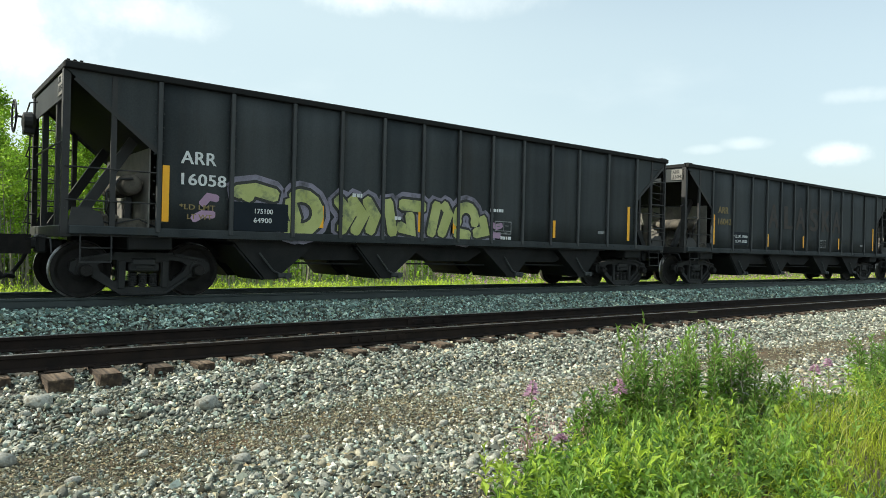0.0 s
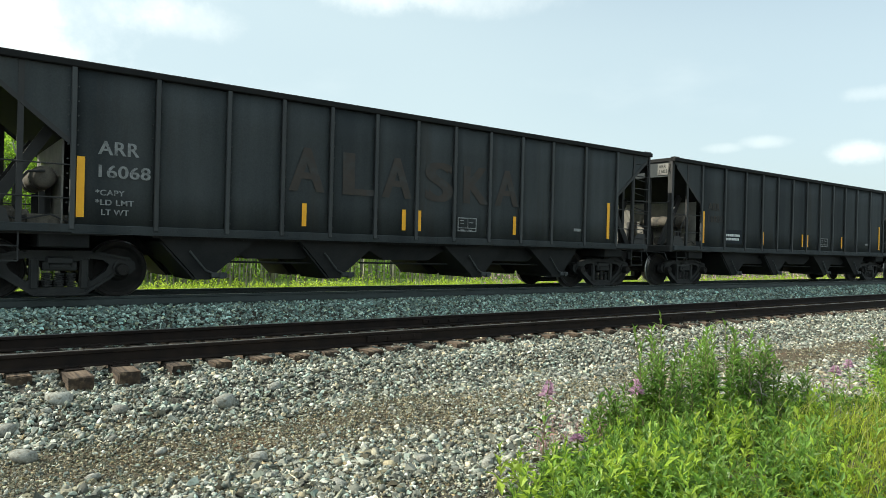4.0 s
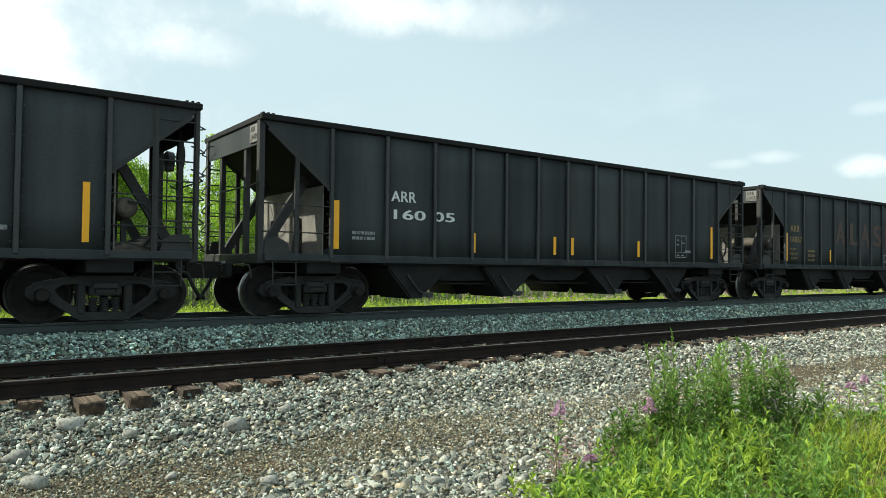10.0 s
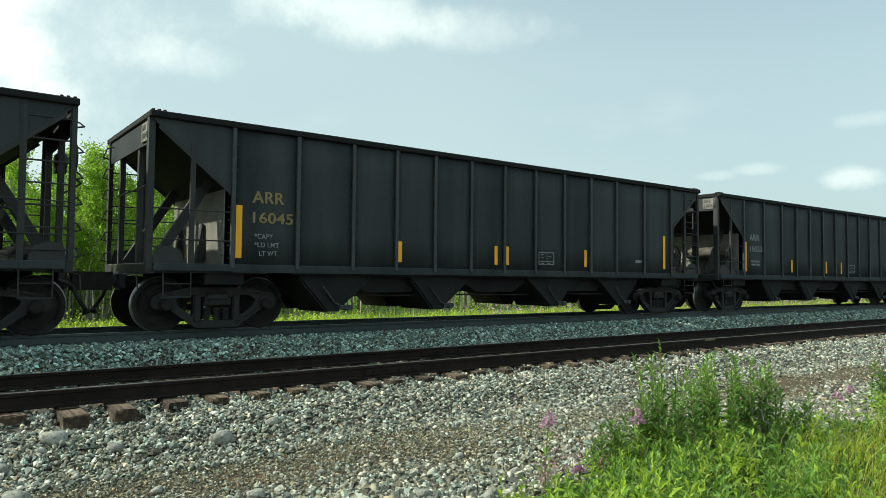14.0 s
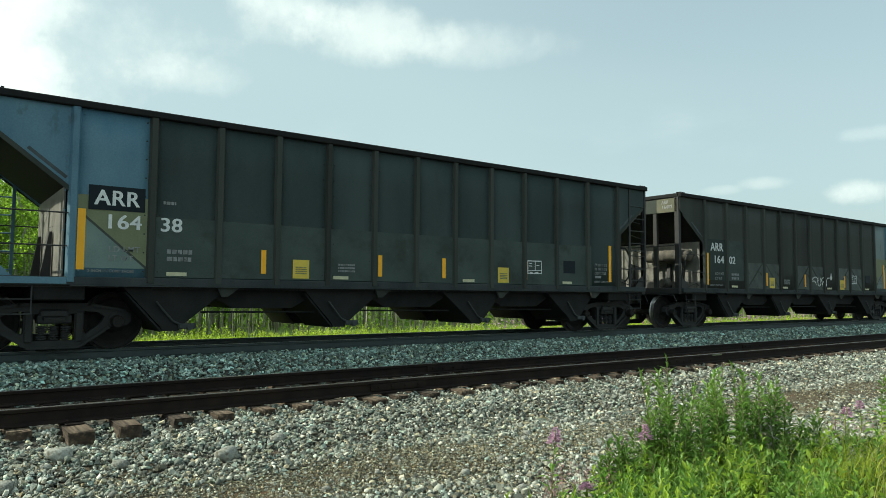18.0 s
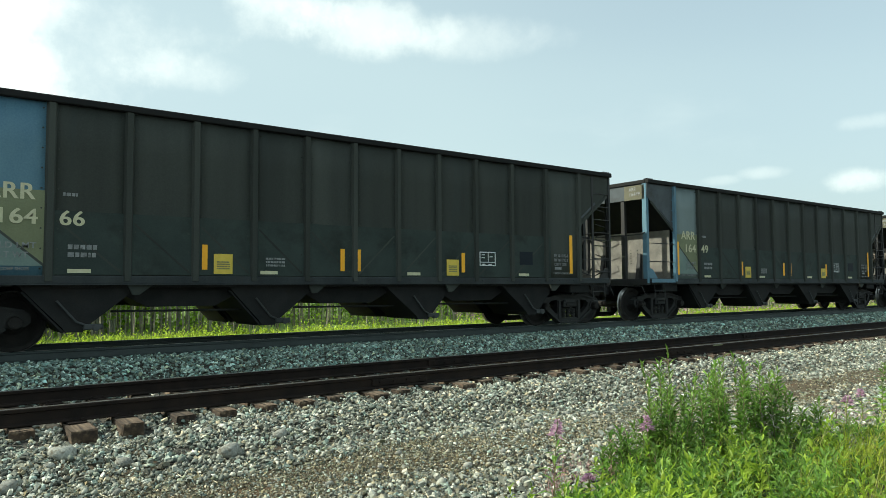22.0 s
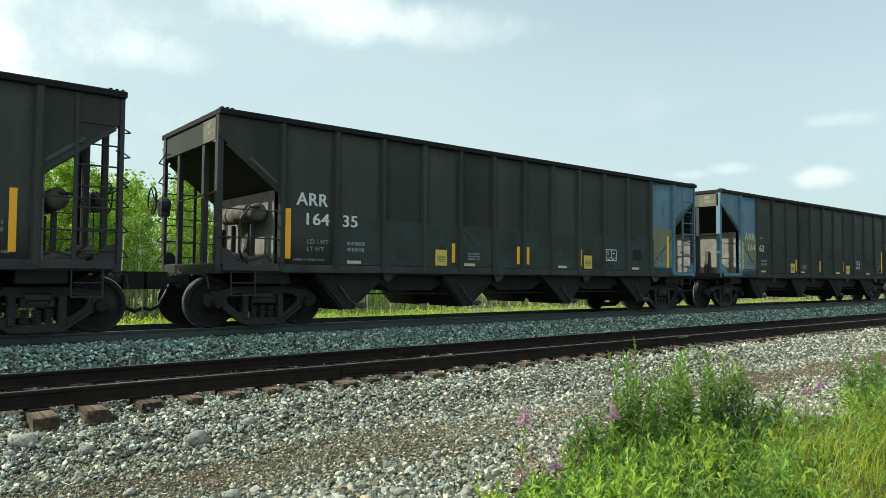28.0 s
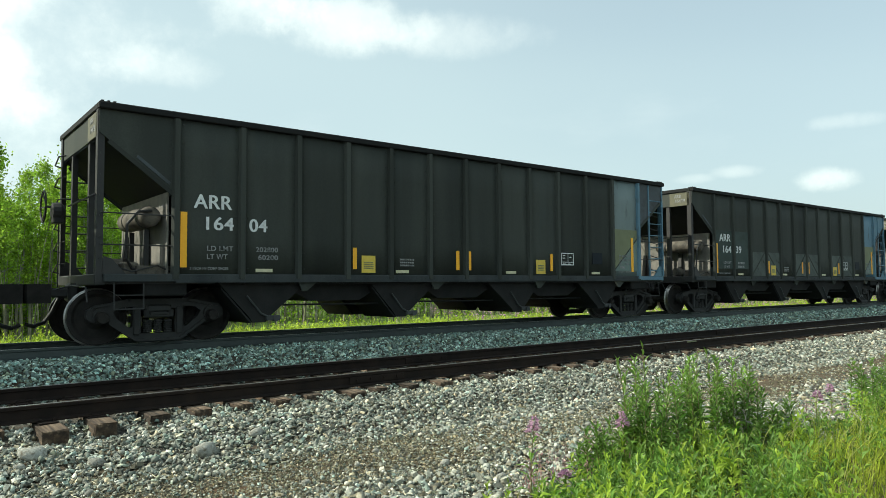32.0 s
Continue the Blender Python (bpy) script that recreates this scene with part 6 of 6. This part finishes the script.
M["lowweed"] = mat("low_weed_leaf", (0.045, 0.105, 0.012), (0.13, 0.24, 0.035), 3, 0.45, 0.0, 0, 40, "island", 0.4, translucent=0.4)
M["drystalk"] = mat("faded_pink_stalk", (0.24, 0.13, 0.12), (0.42, 0.26, 0.26), 6, 0.7, 0.0, 0, 40, "island", 0.35, translucent=0.3)
M["withered"] = mat("silvery_withered_leaf", (0.34, 0.30, 0.27), (0.55, 0.50, 0.46), 6, 0.6, 0.0, 0, 40, "island", 0.25, translucent=0.25)
M["seedgrass"] = mat("pale_seeding_grass", (0.24, 0.27, 0.06), (0.46, 0.46, 0.16), 2, 0.6, 0.0, 0, 40, "island", 0.4, translucent=0.4)


# plants are made of leaf quads: base, shoulder, tip, shoulder
def leaf_quads(base, way, length, width, droop, rs):
    way = way / np.linalg.norm(way, axis=1)[:, None]
    side = np.cross(way, rs.normal(size=way.shape))
    side /= np.linalg.norm(side, axis=1)[:, None]
    mid = base + way * length[:, None] * 0.45
    tip = base + way * length[:, None]
    tip[:, 2] -= droop * length
    v = np.stack([base, mid + side * width[:, None] / 2, tip, mid - side * width[:, None] / 2], 1)
    n = len(base)
    return v.reshape(-1, 3), np.arange(4 * n).reshape(n, 4)


def folded_leaves(base, way, length, width, droop, rs):
    """Lance-shaped leaves of two quads folded along the midrib, bowed towards the tip."""
    way = way / np.linalg.norm(way, axis=1)[:, None]
    side = np.cross(way, np.array([0, 0, 1.0]) + 0.35 * rs.normal(size=way.shape))
    side /= np.linalg.norm(side, axis=1)[:, None]
    face = np.cross(side, way)
    mid = base + way * length[:, None] * 0.42 + face * (length * 0.05)[:, None]
    tip = base + way * length[:, None]
    tip[:, 2] -= droop * length
    half, lift = side * width[:, None] / 2, face * (width * 0.22)[:, None]
    v = np.stack([base, mid + half + lift, tip, mid - half + lift, mid], 1)
    k = (np.arange(len(base)) * 5)[:, None]
    return v.reshape(-1, 3), np.concatenate([k + np.array([[0, 4, 2, 1]]), k + np.array([[0, 3, 2, 4]])], 0)


def blades(xs, ys, base, high, width, rs, lean=0.35):
    """Grass blades of two quads each, bent over."""
    n = len(xs)
    a = rs.uniform(0, 2 * np.pi, n)
    d = np.stack([np.cos(a), np.sin(a), np.zeros(n)], 1)
    s = np.stack([-np.sin(a + 0.6), np.cos(a + 0.6), np.zeros(n)], 1) * (width / 2)[:, None]
    p0 = np.stack([xs, ys, base], 1)
    l = rs.uniform(0.3, 1.0, n) * lean
    p1 = p0 + d * (high * l * 0.3)[:, None]
    p1[:, 2] += high * 0.55
    p2 = p0 + d * (high * l)[:, None]
    p2[:, 2] += high * (1 - 0.25 * l)
    v = np.stack([p0 - s, p0 + s, p1 + s * 0.8, p1 - s * 0.8, p2 + s * 0.12, p2 - s * 0.12], 1).reshape(-1, 3)
    k = (np.arange(n) * 6)[:, None]
    f = np.concatenate([k + np.array([[0, 1, 2, 3]]), k + np.array([[3, 2, 4, 5]])], 0)
    return v, f


def grass_edge(x):
    return np.interp(x, [2.55, 2.9, 3.5, 4.5, 5.5, 7, 8.5, 10.6, 14, 22, 40], [2.35, 3.25, 3.42, 3.62, 3.85, 3.5, 3.3, 3.45, 3.9, 4.2, 4.4])


def fine_patch(x, y):
    """Where the fine tall grass grows, in place of leafy weeds."""
    return ease(5.6, 7.2, x) * (1 - ease(0.1, 0.9, y - grass_edge(x) + 0.55)) + 0.35 * ease(0.2, 0.9, np.sin(x * 2.1 + 0.8) * np.sin(y * 2.9 + x))


def build_grass():
    rs = np.random.RandomState(9)
    xs, ys, hs, ws = [], [], [], []
    for x0, x1, n, w in ((2.5, 9, 34000, 0.0055), (9, 16, 9000, 0.009), (16, 40, 7000, 0.02)):
        x, y = rs.uniform(x0, x1, n), 1.2 + 4.2 * rs.uniform(0, 1, n) + 0.6 * np.minimum(rs.normal(0, 1, n), 0)
        edge = grass_edge(x) + 0.30 * np.sin(x * 3.1) * np.sin(x * 7.7 + 1) + rs.normal(0, 0.16, n)
        tuft = 0.5 + 0.28 * np.sin(x * 5.3 + 2 * np.sin(y * 4.1)) + 0.28 * np.sin(y * 6.7 + 1.5 * np.sin(x * 3.3))
        fine = np.clip(fine_patch(x, y), 0, 1)
        keep = (y < edge) & (rs.uniform(0, 1, n) < (0.2 + 0.8 * np.clip((edge - y) / 0.9, 0, 1)) * (0.12 + 0.45 * ease(0.5, 1.2, edge - y) + 0.45 * tuft + 0.75 * fine))
        x, y, tuft, fine = x[keep], y[keep], tuft[keep], fine[keep]
        tall = (0.06 + 0.28 * rs.uniform(0, 1, len(x)) ** 1.6) * (0.5 + 0.6 * np.clip(tuft, 0, 1) + 0.55 * fine)
        xs.append(x), ys.append(y), hs.append(tall * np.clip(0.5 + (grass_edge(x) - y) / 1.2, 0.5, 1.0)), ws.append(w * rs.uniform(0.7, 1.5, len(x)))
    x, y, h, w = map(np.concatenate, (xs, ys, hs, ws))
    v, f = blades(x, y, ground_z(x, y) - 0.02, h, w, rs, 0.75)
    # taller loose stalks with pale tips
    n = 520
    tx = rs.uniform(4.6, 11.5, n)
    ty = grass_edge(tx) - rs.uniform(0.0, 1.9, n)
    v2, f2 = blades(tx, ty, ground_z(tx, ty) - 0.02, rs.uniform(0.30, 0.60, n), np.full(n, 0.005), rs, 0.5)
    tagged(new("seeding_grass", array_mesh("seeding_grass", v2, f2, M["seedgrass"])), "taller pale seeding grass stalks", "grass", kind="stuff")
    tagged(new("meadow_grass", array_mesh("meadow_grass", v, f, M["grass"])), "fresh bright green grass at the gravel's edge", "grass", kind="stuff")
    # sparse dry straws on the gravel
    n = 260
    x, y = rs.uniform(0.3, 14, n), rs.uniform(4.0, 7.4, n)
    a = rs.uniform(0, np.pi, n)
    base = np.stack([x, y, ground_z(x, y) + 0.035], 1)
    v, f = leaf_quads(base, np.stack([np.cos(a), np.sin(a), rs.uniform(-0.05, 0.2, n)], 1), rs.uniform(0.06, 0.22, n), np.full(n, 0.008), 0.0, rs)
    tagged(new("dry_straw", array_mesh("dry_straw", v, f, M["straw"])), "dry straw stalks scattered over the gravel", "straw", kind="stuff")
    # leafy sprouts in bunches: short stalks with lance leaves, in three greens
    for name, material, label, n, far, least, most in (("leafy_sprouts", M["sprout"], "lime green leafy sprouts among the grass", 340, 0.10, 0.16, 0.50),
                                                       ("dark_sprouts", M["weed"], "deeper green leafy sprouts among the grass", 1050, 0.0, 0.12, 0.40),
                                                       ("low_weeds", M["lowweed"], "low dark green weeds under the grass", 1600, 0.05, 0.05, 0.16)):
        bunch = 2.75 + 9.5 * rs.uniform(0, 1, 110) ** 1.2
        deep = grass_edge(bunch) + far - np.abs(rs.normal(0, 0.95, 110))
        pick = rs.randint(0, 110, n)
        x = bunch[pick] + rs.normal(0, 0.13, n)
        y = np.minimum(deep[pick] + rs.normal(0, 0.13, n), grass_edge(x) + far + 0.08)
        thin = rs.uniform(0, 1, n) > 0.8 * np.clip(fine_patch(x, y), 0, 1) * (most > 0.2)
        x, y = x[thin], y[thin]
        n = len(x)
        tall = rs.uniform(least, most, n) * np.clip(0.7 + 0.5 * (grass_edge(x) - y), 0.6, 1.1)
        per = 16
        u = np.tile((np.arange(per) + 0.6) / per, n)
        lean = np.repeat(rs.normal(0, 0.16, (n, 2)), per, 0)
        h, px, py = np.repeat(tall, per), np.repeat(x, per), np.repeat(y, per)
        base = np.stack([px + lean[:, 0] * u * h, py + lean[:, 1] * u * h, ground_z(px, py) - 0.01 + u * h], 1)
        a = np.tile(np.arange(per) * 2.4, n) + np.repeat(rs.uniform(0, 6, n), per) + rs.uniform(-0.4, 0.4, n * per)
        long = (0.165 - 0.095 * u) * rs.uniform(0.5, 1.35, n * per) * (0.55 + h)
        v, f = folded_leaves(base, np.stack([np.cos(a), np.sin(a), rs.uniform(0.15, 1.1, n * per) + 1.5 * u * u], 1), long, long * rs.uniform(0.20, 0.32, n * per), 0.20, rs)
        tagged(new(name, array_mesh(name, v, f, material)), label, "weeds", kind="stuff")
    # broad leaves low down at the edge of the gravel
    n = 260
    x = 2.8 + 3.4 * rs.uniform(0, 1, n)
    y = grass_edge(x) - np.abs(rs.normal(0, 0.45, n))
    a = rs.uniform(0, 2 * np.pi, n)
    base = np.stack([x, y, ground_z(x, y) + rs.uniform(0.03, 0.22, n)], 1)
    long = rs.uniform(0.07, 0.15, n)
    v, f = folded_leaves(base, np.stack([np.cos(a), np.sin(a), rs.uniform(0.1, 0.9, n)], 1), long, long * 0.42, 0.25, rs)
    tagged(new("broad_weeds", array_mesh("broad_weeds", v, f, M["sprout"])), "broad pale green leaves at the gravel's edge", "weeds", kind="stuff")
    # reddish dry stalks that stand sparsely before the clump
    n, per = 46, 12
    x = np.concatenate([rs.normal(4.05, 0.13, 22), rs.normal(4.6, 0.12, 10), rs.normal(8.6, 0.35, 14)])
    y = np.concatenate([rs.normal(3.85, 0.10, 22), rs.normal(3.72, 0.08, 10), rs.normal(3.75, 0.12, 14)])
    tall = rs.uniform(0.16, 0.44, n) * np.where(x > 7, 0.6, 1.0)
    v, f = blades(x, y, ground_z(x, y) - 0.02, tall, np.full(n, 0.007), rs, 0.25)
    tagged(new("dry_stalks", array_mesh("dry_stalks", v, f, M["drystalk"])), "thin reddish dry stalks at the gravel's edge", "weeds", kind="stuff")
    u, h = rs.uniform(0.35, 1, n * per), np.repeat(tall, per)
    px, py = np.repeat(x, per) + rs.normal(0, 0.03, n * per), np.repeat(y, per) + rs.normal(0, 0.03, n * per)
    v, f = folded_leaves(np.stack([px, py, ground_z(px, py) + u * h], 1), rs.normal(size=(n * per, 3)), rs.uniform(0.015, 0.04, n * per), np.full(n * per, 0.012), 0.1, rs)
    tagged(new("dry_florets", array_mesh("dry_florets", v, f, M["drystalk"])), "faded pink florets on dry stalks", "weeds", kind="stuff")
    # silvery withered leaves low in the clump
    n = 60
    base = np.stack([rs.normal(6.62, 0.10, n), rs.normal(3.66, 0.05, n), np.zeros(n)], 1)
    base[:, 2] = ground_z(base[:, 0], base[:, 1]) + rs.uniform(0.15, 0.40, n)
    v, f = folded_leaves(base, rs.normal(size=(n, 3)), rs.uniform(0.05, 0.10, n), rs.uniform(0.015, 0.03, n), 0.3, rs)
    tagged(new("withered_leaves", array_mesh("withered_leaves", v, f, M["withered"])), "silvery withered leaves low in the clump", "dead leaves", kind="stuff")


def fireweed_leaf_mesh():
    bm = bmesh.new()
    spine = [(0, 0, 0, 0.006), (0.25, 0, 0.03, 0.095), (0.6, 0, 0.0, 0.085), (1.0, 0, -0.16, 0.004)]
    rows = [[bm.verts.new((x, -w, z + w * 0.35)), bm.verts.new((x, 0, z)), bm.verts.new((x, w, z + w * 0.35))] for x, _, z, w in spine]
    for a, b in zip(rows, rows[1:]):
        bm.faces.new((a[0], b[0], b[1], a[1]))
        bm.faces.new((a[1], b[1], b[2], a[2]))
    return mesh_of("leaf", bm, M["weed"])


def fireweed(x, y, high, rng, leaf, flower, single):
    """A fireweed stalk with spiralling narrow leaves and, in some, a magenta spike."""
    plant = thing("fireweed", "tall green fireweed stalk with a magenta flower spike" if flower else "tall leafy green fireweed stalk not yet in bloom", "wild plant", "fireweed by the tracks")
    z0 = float(ground_z(x, y)) - 0.02
    plant.matrix_basis = pose(x, y, z0, 0, 0, rng.uniform(0, 360))
    lean = Vector((rng.uniform(-0.10, 0.10), rng.uniform(-0.10, 0.10), 1.0))

    def at(u):
        return Vector((lean.x * u * u, lean.y * u * u, u)) * high
    bm = bmesh.new()
    stalk(bm, [at(i / 7) for i in range(8)], [0.007 * (1 - 0.1 * i) for i in range(8)])
    stem = part("stem", bm, M["stem"], plant)
    count = (int(20 * high) + 9) // (3 if flower else 1)
    rs = np.random.RandomState(rng.randrange(9999))
    top = 0.72 if flower else 0.98
    if single:
        for i in range(count):
            u = 0.12 + (top - 0.12) * (i + 0.5) / count
            size = 0.19 * (1.05 - u * 0.6) * rng.uniform(0.65, 1.25)
            ob = part("leaf", leaf, None, plant)
            ob.matrix_basis = Matrix.Translation(at(u)) @ pose(0, 0, 0, 0, -rng.uniform(25, 70), i * 137.5 + rng.uniform(-40, 40)) @ Matrix.Diagonal((size, size, size, 1))
    else:
        u = 0.10 + (top - 0.10) * (np.arange(count * 2) + 0.5) / (count * 2)
        a = np.radians(np.arange(count * 2) * 137.5 + rs.uniform(-40, 40, count * 2))
        base = np.stack([lean.x * u * u, lean.y * u * u, u], 1) * high
        v, f = folded_leaves(base, np.stack([np.cos(a), np.sin(a), rs.uniform(0.0, 1.0, len(u)) + 1.4 * u ** 3], 1), 0.205 * (1.05 - u * 0.6) * rs.uniform(0.6, 1.3, len(u)), 0.036 * (1.1 - u * 0.5) * rs.uniform(0.7, 1.2, len(u)), 0.22, rs)
        part("foliage", array_mesh("foliage", v, f, M["weed"]), None, plant)
    if flower:
        n = 75
        u = 0.80 + 0.20 * rs.uniform(0, 1, n)
        a = rs.uniform(0, 2 * np.pi, n)
        r = 0.040 * (1.02 - u) / 0.20 + 0.006
        base = np.stack([lean.x * u * u, lean.y * u * u, u], 1) * high + np.stack([np.cos(a) * r * 0.4, np.sin(a) * r * 0.4, np.zeros(n)], 1)
        v, f = leaf_quads(base, np.stack([np.cos(a), np.sin(a), rs.uniform(-0.3, 0.8, n)], 1), r + 0.014, np.full(n, 0.022), 0.1, rs)
        part("flower_spike", array_mesh("flower_spike", v, f, M["petal"]), None, plant, "magenta petals")


def build_fireweed():
    rng = random.Random(31)
    leaf = fireweed_leaf_mesh()
    # the clump's tallest stalks
    for x, y, h in ((5.34, 3.80, 1.10), (5.09, 3.80, 1.00), (5.30, 4.02, 0.88), (6.10, 3.80, 1.02), (6.42, 3.80, 1.00), (5.75, 3.95, 0.80), (7.05, 3.72, 0.82), (5.85, 3.65, 0.86)):
        fireweed(x, y, h, rng, leaf, False, True)
    for _ in range(56):
        x = rng.uniform(5.10, 7.15)
        top = 0.98 if x < 5.5 else 0.80 if x < 5.95 else 0.98 if x < 6.6 else 0.80
        fireweed(x, 3.72 + rng.gauss(0, 0.15), rng.uniform(0.45, 1.0) * top, rng, leaf, False, False)
    for x, y, h in ((3.93, 3.87, 0.66), (4.93, 3.74, 0.56), (4.15, 3.70, 0.22), (8.05, 3.52, 0.40), (8.6, 3.58, 0.42)):
        fireweed(x, y, h, rng, leaf, True, False)
    for _ in range(22):
        fireweed(rng.gauss(10.3, 0.6), 3.60 + rng.gauss(0, 0.18), rng.uniform(0.32, 0.66), rng, leaf, False, False)
    for _ in range(22):
        fireweed(rng.uniform(4.45, 5.2), rng.uniform(3.5, 3.95), rng.uniform(0.22, 0.50), rng, leaf, False, False)
    for _ in range(7):
        fireweed(rng.uniform(6.6, 7.4), rng.uniform(3.2, 3.7), rng.uniform(0.3, 0.5), rng, leaf, False, False)


def build_verge():
    """The sunlit weeds beyond the main track."""
    rs = np.random.RandomState(13)
    n = 30000
    x = 1 + 85 * rs.uniform(0, 1, n) ** 1.6 - 4
    y = rs.uniform(15.8, 21.5, n)
    h = rs.uniform(0.12, 0.42, n) * (0.55 + 0.45 * np.clip((y - 15.5) / 3, 0, 1))
    v, f = blades(x, y, ground_z(x, y), h, np.full(n, 0.022), rs, 0.5)
    tagged(new("verge_grass", array_mesh("verge_grass", v, f, M["verge"])), "tall sunlit yellow-green grass beyond the track", "grass", kind="stuff")
    # leafy shoots in clumps
    n, per = 5600, 11
    x = 1 + 85 * rs.uniform(0, 1, n) ** 1.7 - 4
    y = rs.uniform(16.2, 21.5, n)
    lump = np.clip(0.5 + 0.5 * np.sin(x * 1.3 + np.sin(y * 1.1) * 2) + 0.3 * np.sin(x * 3.7 + y), 0.1, 1.2)
    tall = np.repeat(rs.uniform(0.16, 0.62, n) * (0.35 + 0.75 * lump), per)
    u = np.tile((np.arange(per) + 0.7) / per, n)
    px, py = np.repeat(x, per) + rs.normal(0, 0.03, n * per), np.repeat(y, per) + rs.normal(0, 0.03, n * per)
    base = np.stack([px, py, ground_z(px, py) + u * tall], 1)
    a = rs.uniform(0, 2 * np.pi, n * per)
    long = (0.17 - 0.09 * u) * rs.uniform(0.7, 1.3, n * per)
    v, f = leaf_quads(base, np.stack([np.cos(a), np.sin(a), rs.uniform(0.1, 1.2, n * per) + u], 1), long, long * 0.42, 0.2, rs)
    tagged(new("verge_weeds", array_mesh("verge_weeds", v, f, M["verge"])), "bright leafy shoots beyond the track", "weeds", kind="stuff")
    n = 1300
    x = rs.uniform(16, 60, n)
    y = rs.uniform(17, 22, n)
    base = np.stack([x, y, ground_z(x, y) + rs.uniform(0.35, 0.7, n)], 1)
    v, f = leaf_quads(base, rs.normal(size=(n, 3)), np.full(n, 0.10), np.full(n, 0.08), 0.0, rs)
    tagged(new("verge_blossom", array_mesh("verge_blossom", v, f, M["petal"])), "pink fireweed blossom in the far verge", "wild flowers", kind="stuff")


def tree_shape(seed):
    """Meshes of one slender aspen: trunk with limbs, and a loose crown of leaves."""
    rng, rs = random.Random(seed), np.random.RandomState(seed)
    bm = bmesh.new()
    high = 6.0
    bend = [Vector((rng.uniform(-0.1, 0.1) * i * 0.4, rng.uniform(-0.1, 0.1) * i * 0.4, high * i / 7)) for i in range(8)]
    stalk(bm, bend, [0.06 * (1 - i / 8) for i in range(8)], 7)
    centres, spread = [], []
    for i in range(40):
        u = 0.10 + 0.87 * (i + rng.random()) / 40
        k = min(6, int(u * 7))
        p = bend[k].lerp(bend[k + 1], u * 7 - k)
        a = rng.uniform(0, 2 * math.pi)
        reach = (1.30 - u * 1.08) * rng.uniform(0.6, 1.1)
        q = p + Vector((math.cos(a) * reach, math.sin(a) * reach, reach * rng.uniform(0.25, 0.8)))
        rod(bm, p, q, 0.02 * (1.1 - u), 0.006, 5)
        for w in (0.45, 0.75, 1.0):
            centres.append(p.lerp(q, w))
            spread.append(0.10 + 0.12 * (1 - u))
    centres.append(bend[7])
    spread.append(0.15)
    trunk = mesh_of("trunk", bm, M["trunk"])
    n = 5200
    pick = rs.randint(0, len(centres), n)
    base = np.array([c[:] for c in centres])[pick] + rs.normal(size=(n, 3)) * np.array(spread)[pick][:, None]
    way = rs.normal(size=(n, 3))
    v, f = leaf_quads(base, way, rs.uniform(0.06, 0.11, n), rs.uniform(0.05, 0.085, n), 0.1, rs)
    crown = array_mesh("crown", v, f, M["leaf"])
    return trunk, crown


def build_trees():
    rng = random.Random(17)
    shapes = [tree_shape(s) for s in range(6)]
    spots = []
    for i in range(150):
        u = (i + rng.random()) / 150
        y = rng.uniform(24.5, 33)
        spots.append((-3.5 + 78 * u ** 1.5, y, rng.uniform(0.74, 1.12) * (0.80 + (y - 24) * 0.025)))
    for _ in range(26):
        spots.append((rng.uniform(-5, 9), rng.uniform(24, 31), rng.uniform(0.75, 1.05)))
    for x, y, s in spots:
        trunk, crown = rng.choice(shapes)
        tree = thing("aspen_tree", "slender young aspen with pale trunk and light green leaves", "tree", "trees beyond the railway")
        tree.matrix_basis = pose(x, y, float(ground_z(x, y)) - 0.05, 0, 0, rng.uniform(0, 360)) @ Matrix.Diagonal((s, s, s, 1))
        part("trunk", trunk, None, tree)
        part("crown", crown, None, tree)
    # saplings and dead stems of the thicket
    rs = np.random.RandomState(19)
    n = 2200
    x = -4 + 90 * rs.uniform(0, 1, n) ** 1.5
    y = rs.uniform(20.8, 33, n)
    v, f = blades(x, y, ground_z(x, y), rs.uniform(1.2, 3.6, n), rs.uniform(0.03, 0.07, n), rs, 0.10)
    tagged(new("thicket_stems", array_mesh("thicket_stems", v, f, M["deadwood"])), "grey-brown bare stems of a young thicket", "saplings", kind="stuff")
    n = 60000
    x = -8 + 130 * rs.uniform(0, 1, n) ** 1.4
    y = rs.uniform(33, 44, n)
    edge = 4.8 + 1.0 * np.sin(x * 0.8) + 0.7 * np.sin(x * 2.1 + 1) + (y - 33) * 0.10
    base = np.stack([x, y, ground_z(x, y) + edge * rs.uniform(0.02, 1, n) ** 0.8], 1)
    v, f = leaf_quads(base, rs.normal(size=(n, 3)), rs.uniform(0.13, 0.28, n), rs.uniform(0.11, 0.22, n), 0.1, rs)
    tagged(new("far_woods", array_mesh("far_woods", v, f, M["leaf"])), "dense green aspen woods behind the first trees", "woods", kind="stuff")
    n = 9000
    x = -4 + 90 * rs.uniform(0, 1, n) ** 1.5
    y = rs.uniform(24.0, 31, n)
    base = np.stack([x, y, ground_z(x, y) + rs.uniform(0.05, 1.3, n) * rs.uniform(0.3, 1, n)], 1)
    v, f = leaf_quads(base, rs.normal(size=(n, 3)), rs.uniform(0.10, 0.2, n), rs.uniform(0.08, 0.16, n), 0.1, rs)
    tagged(new("undergrowth", array_mesh("undergrowth", v, f, M["leaf"])), "shaded leafy undergrowth among the trunks", "shrubs", kind="stuff")


build_stones()
build_cobbles()
build_grass()
build_fireweed()
build_verge()
build_trees()


motions()
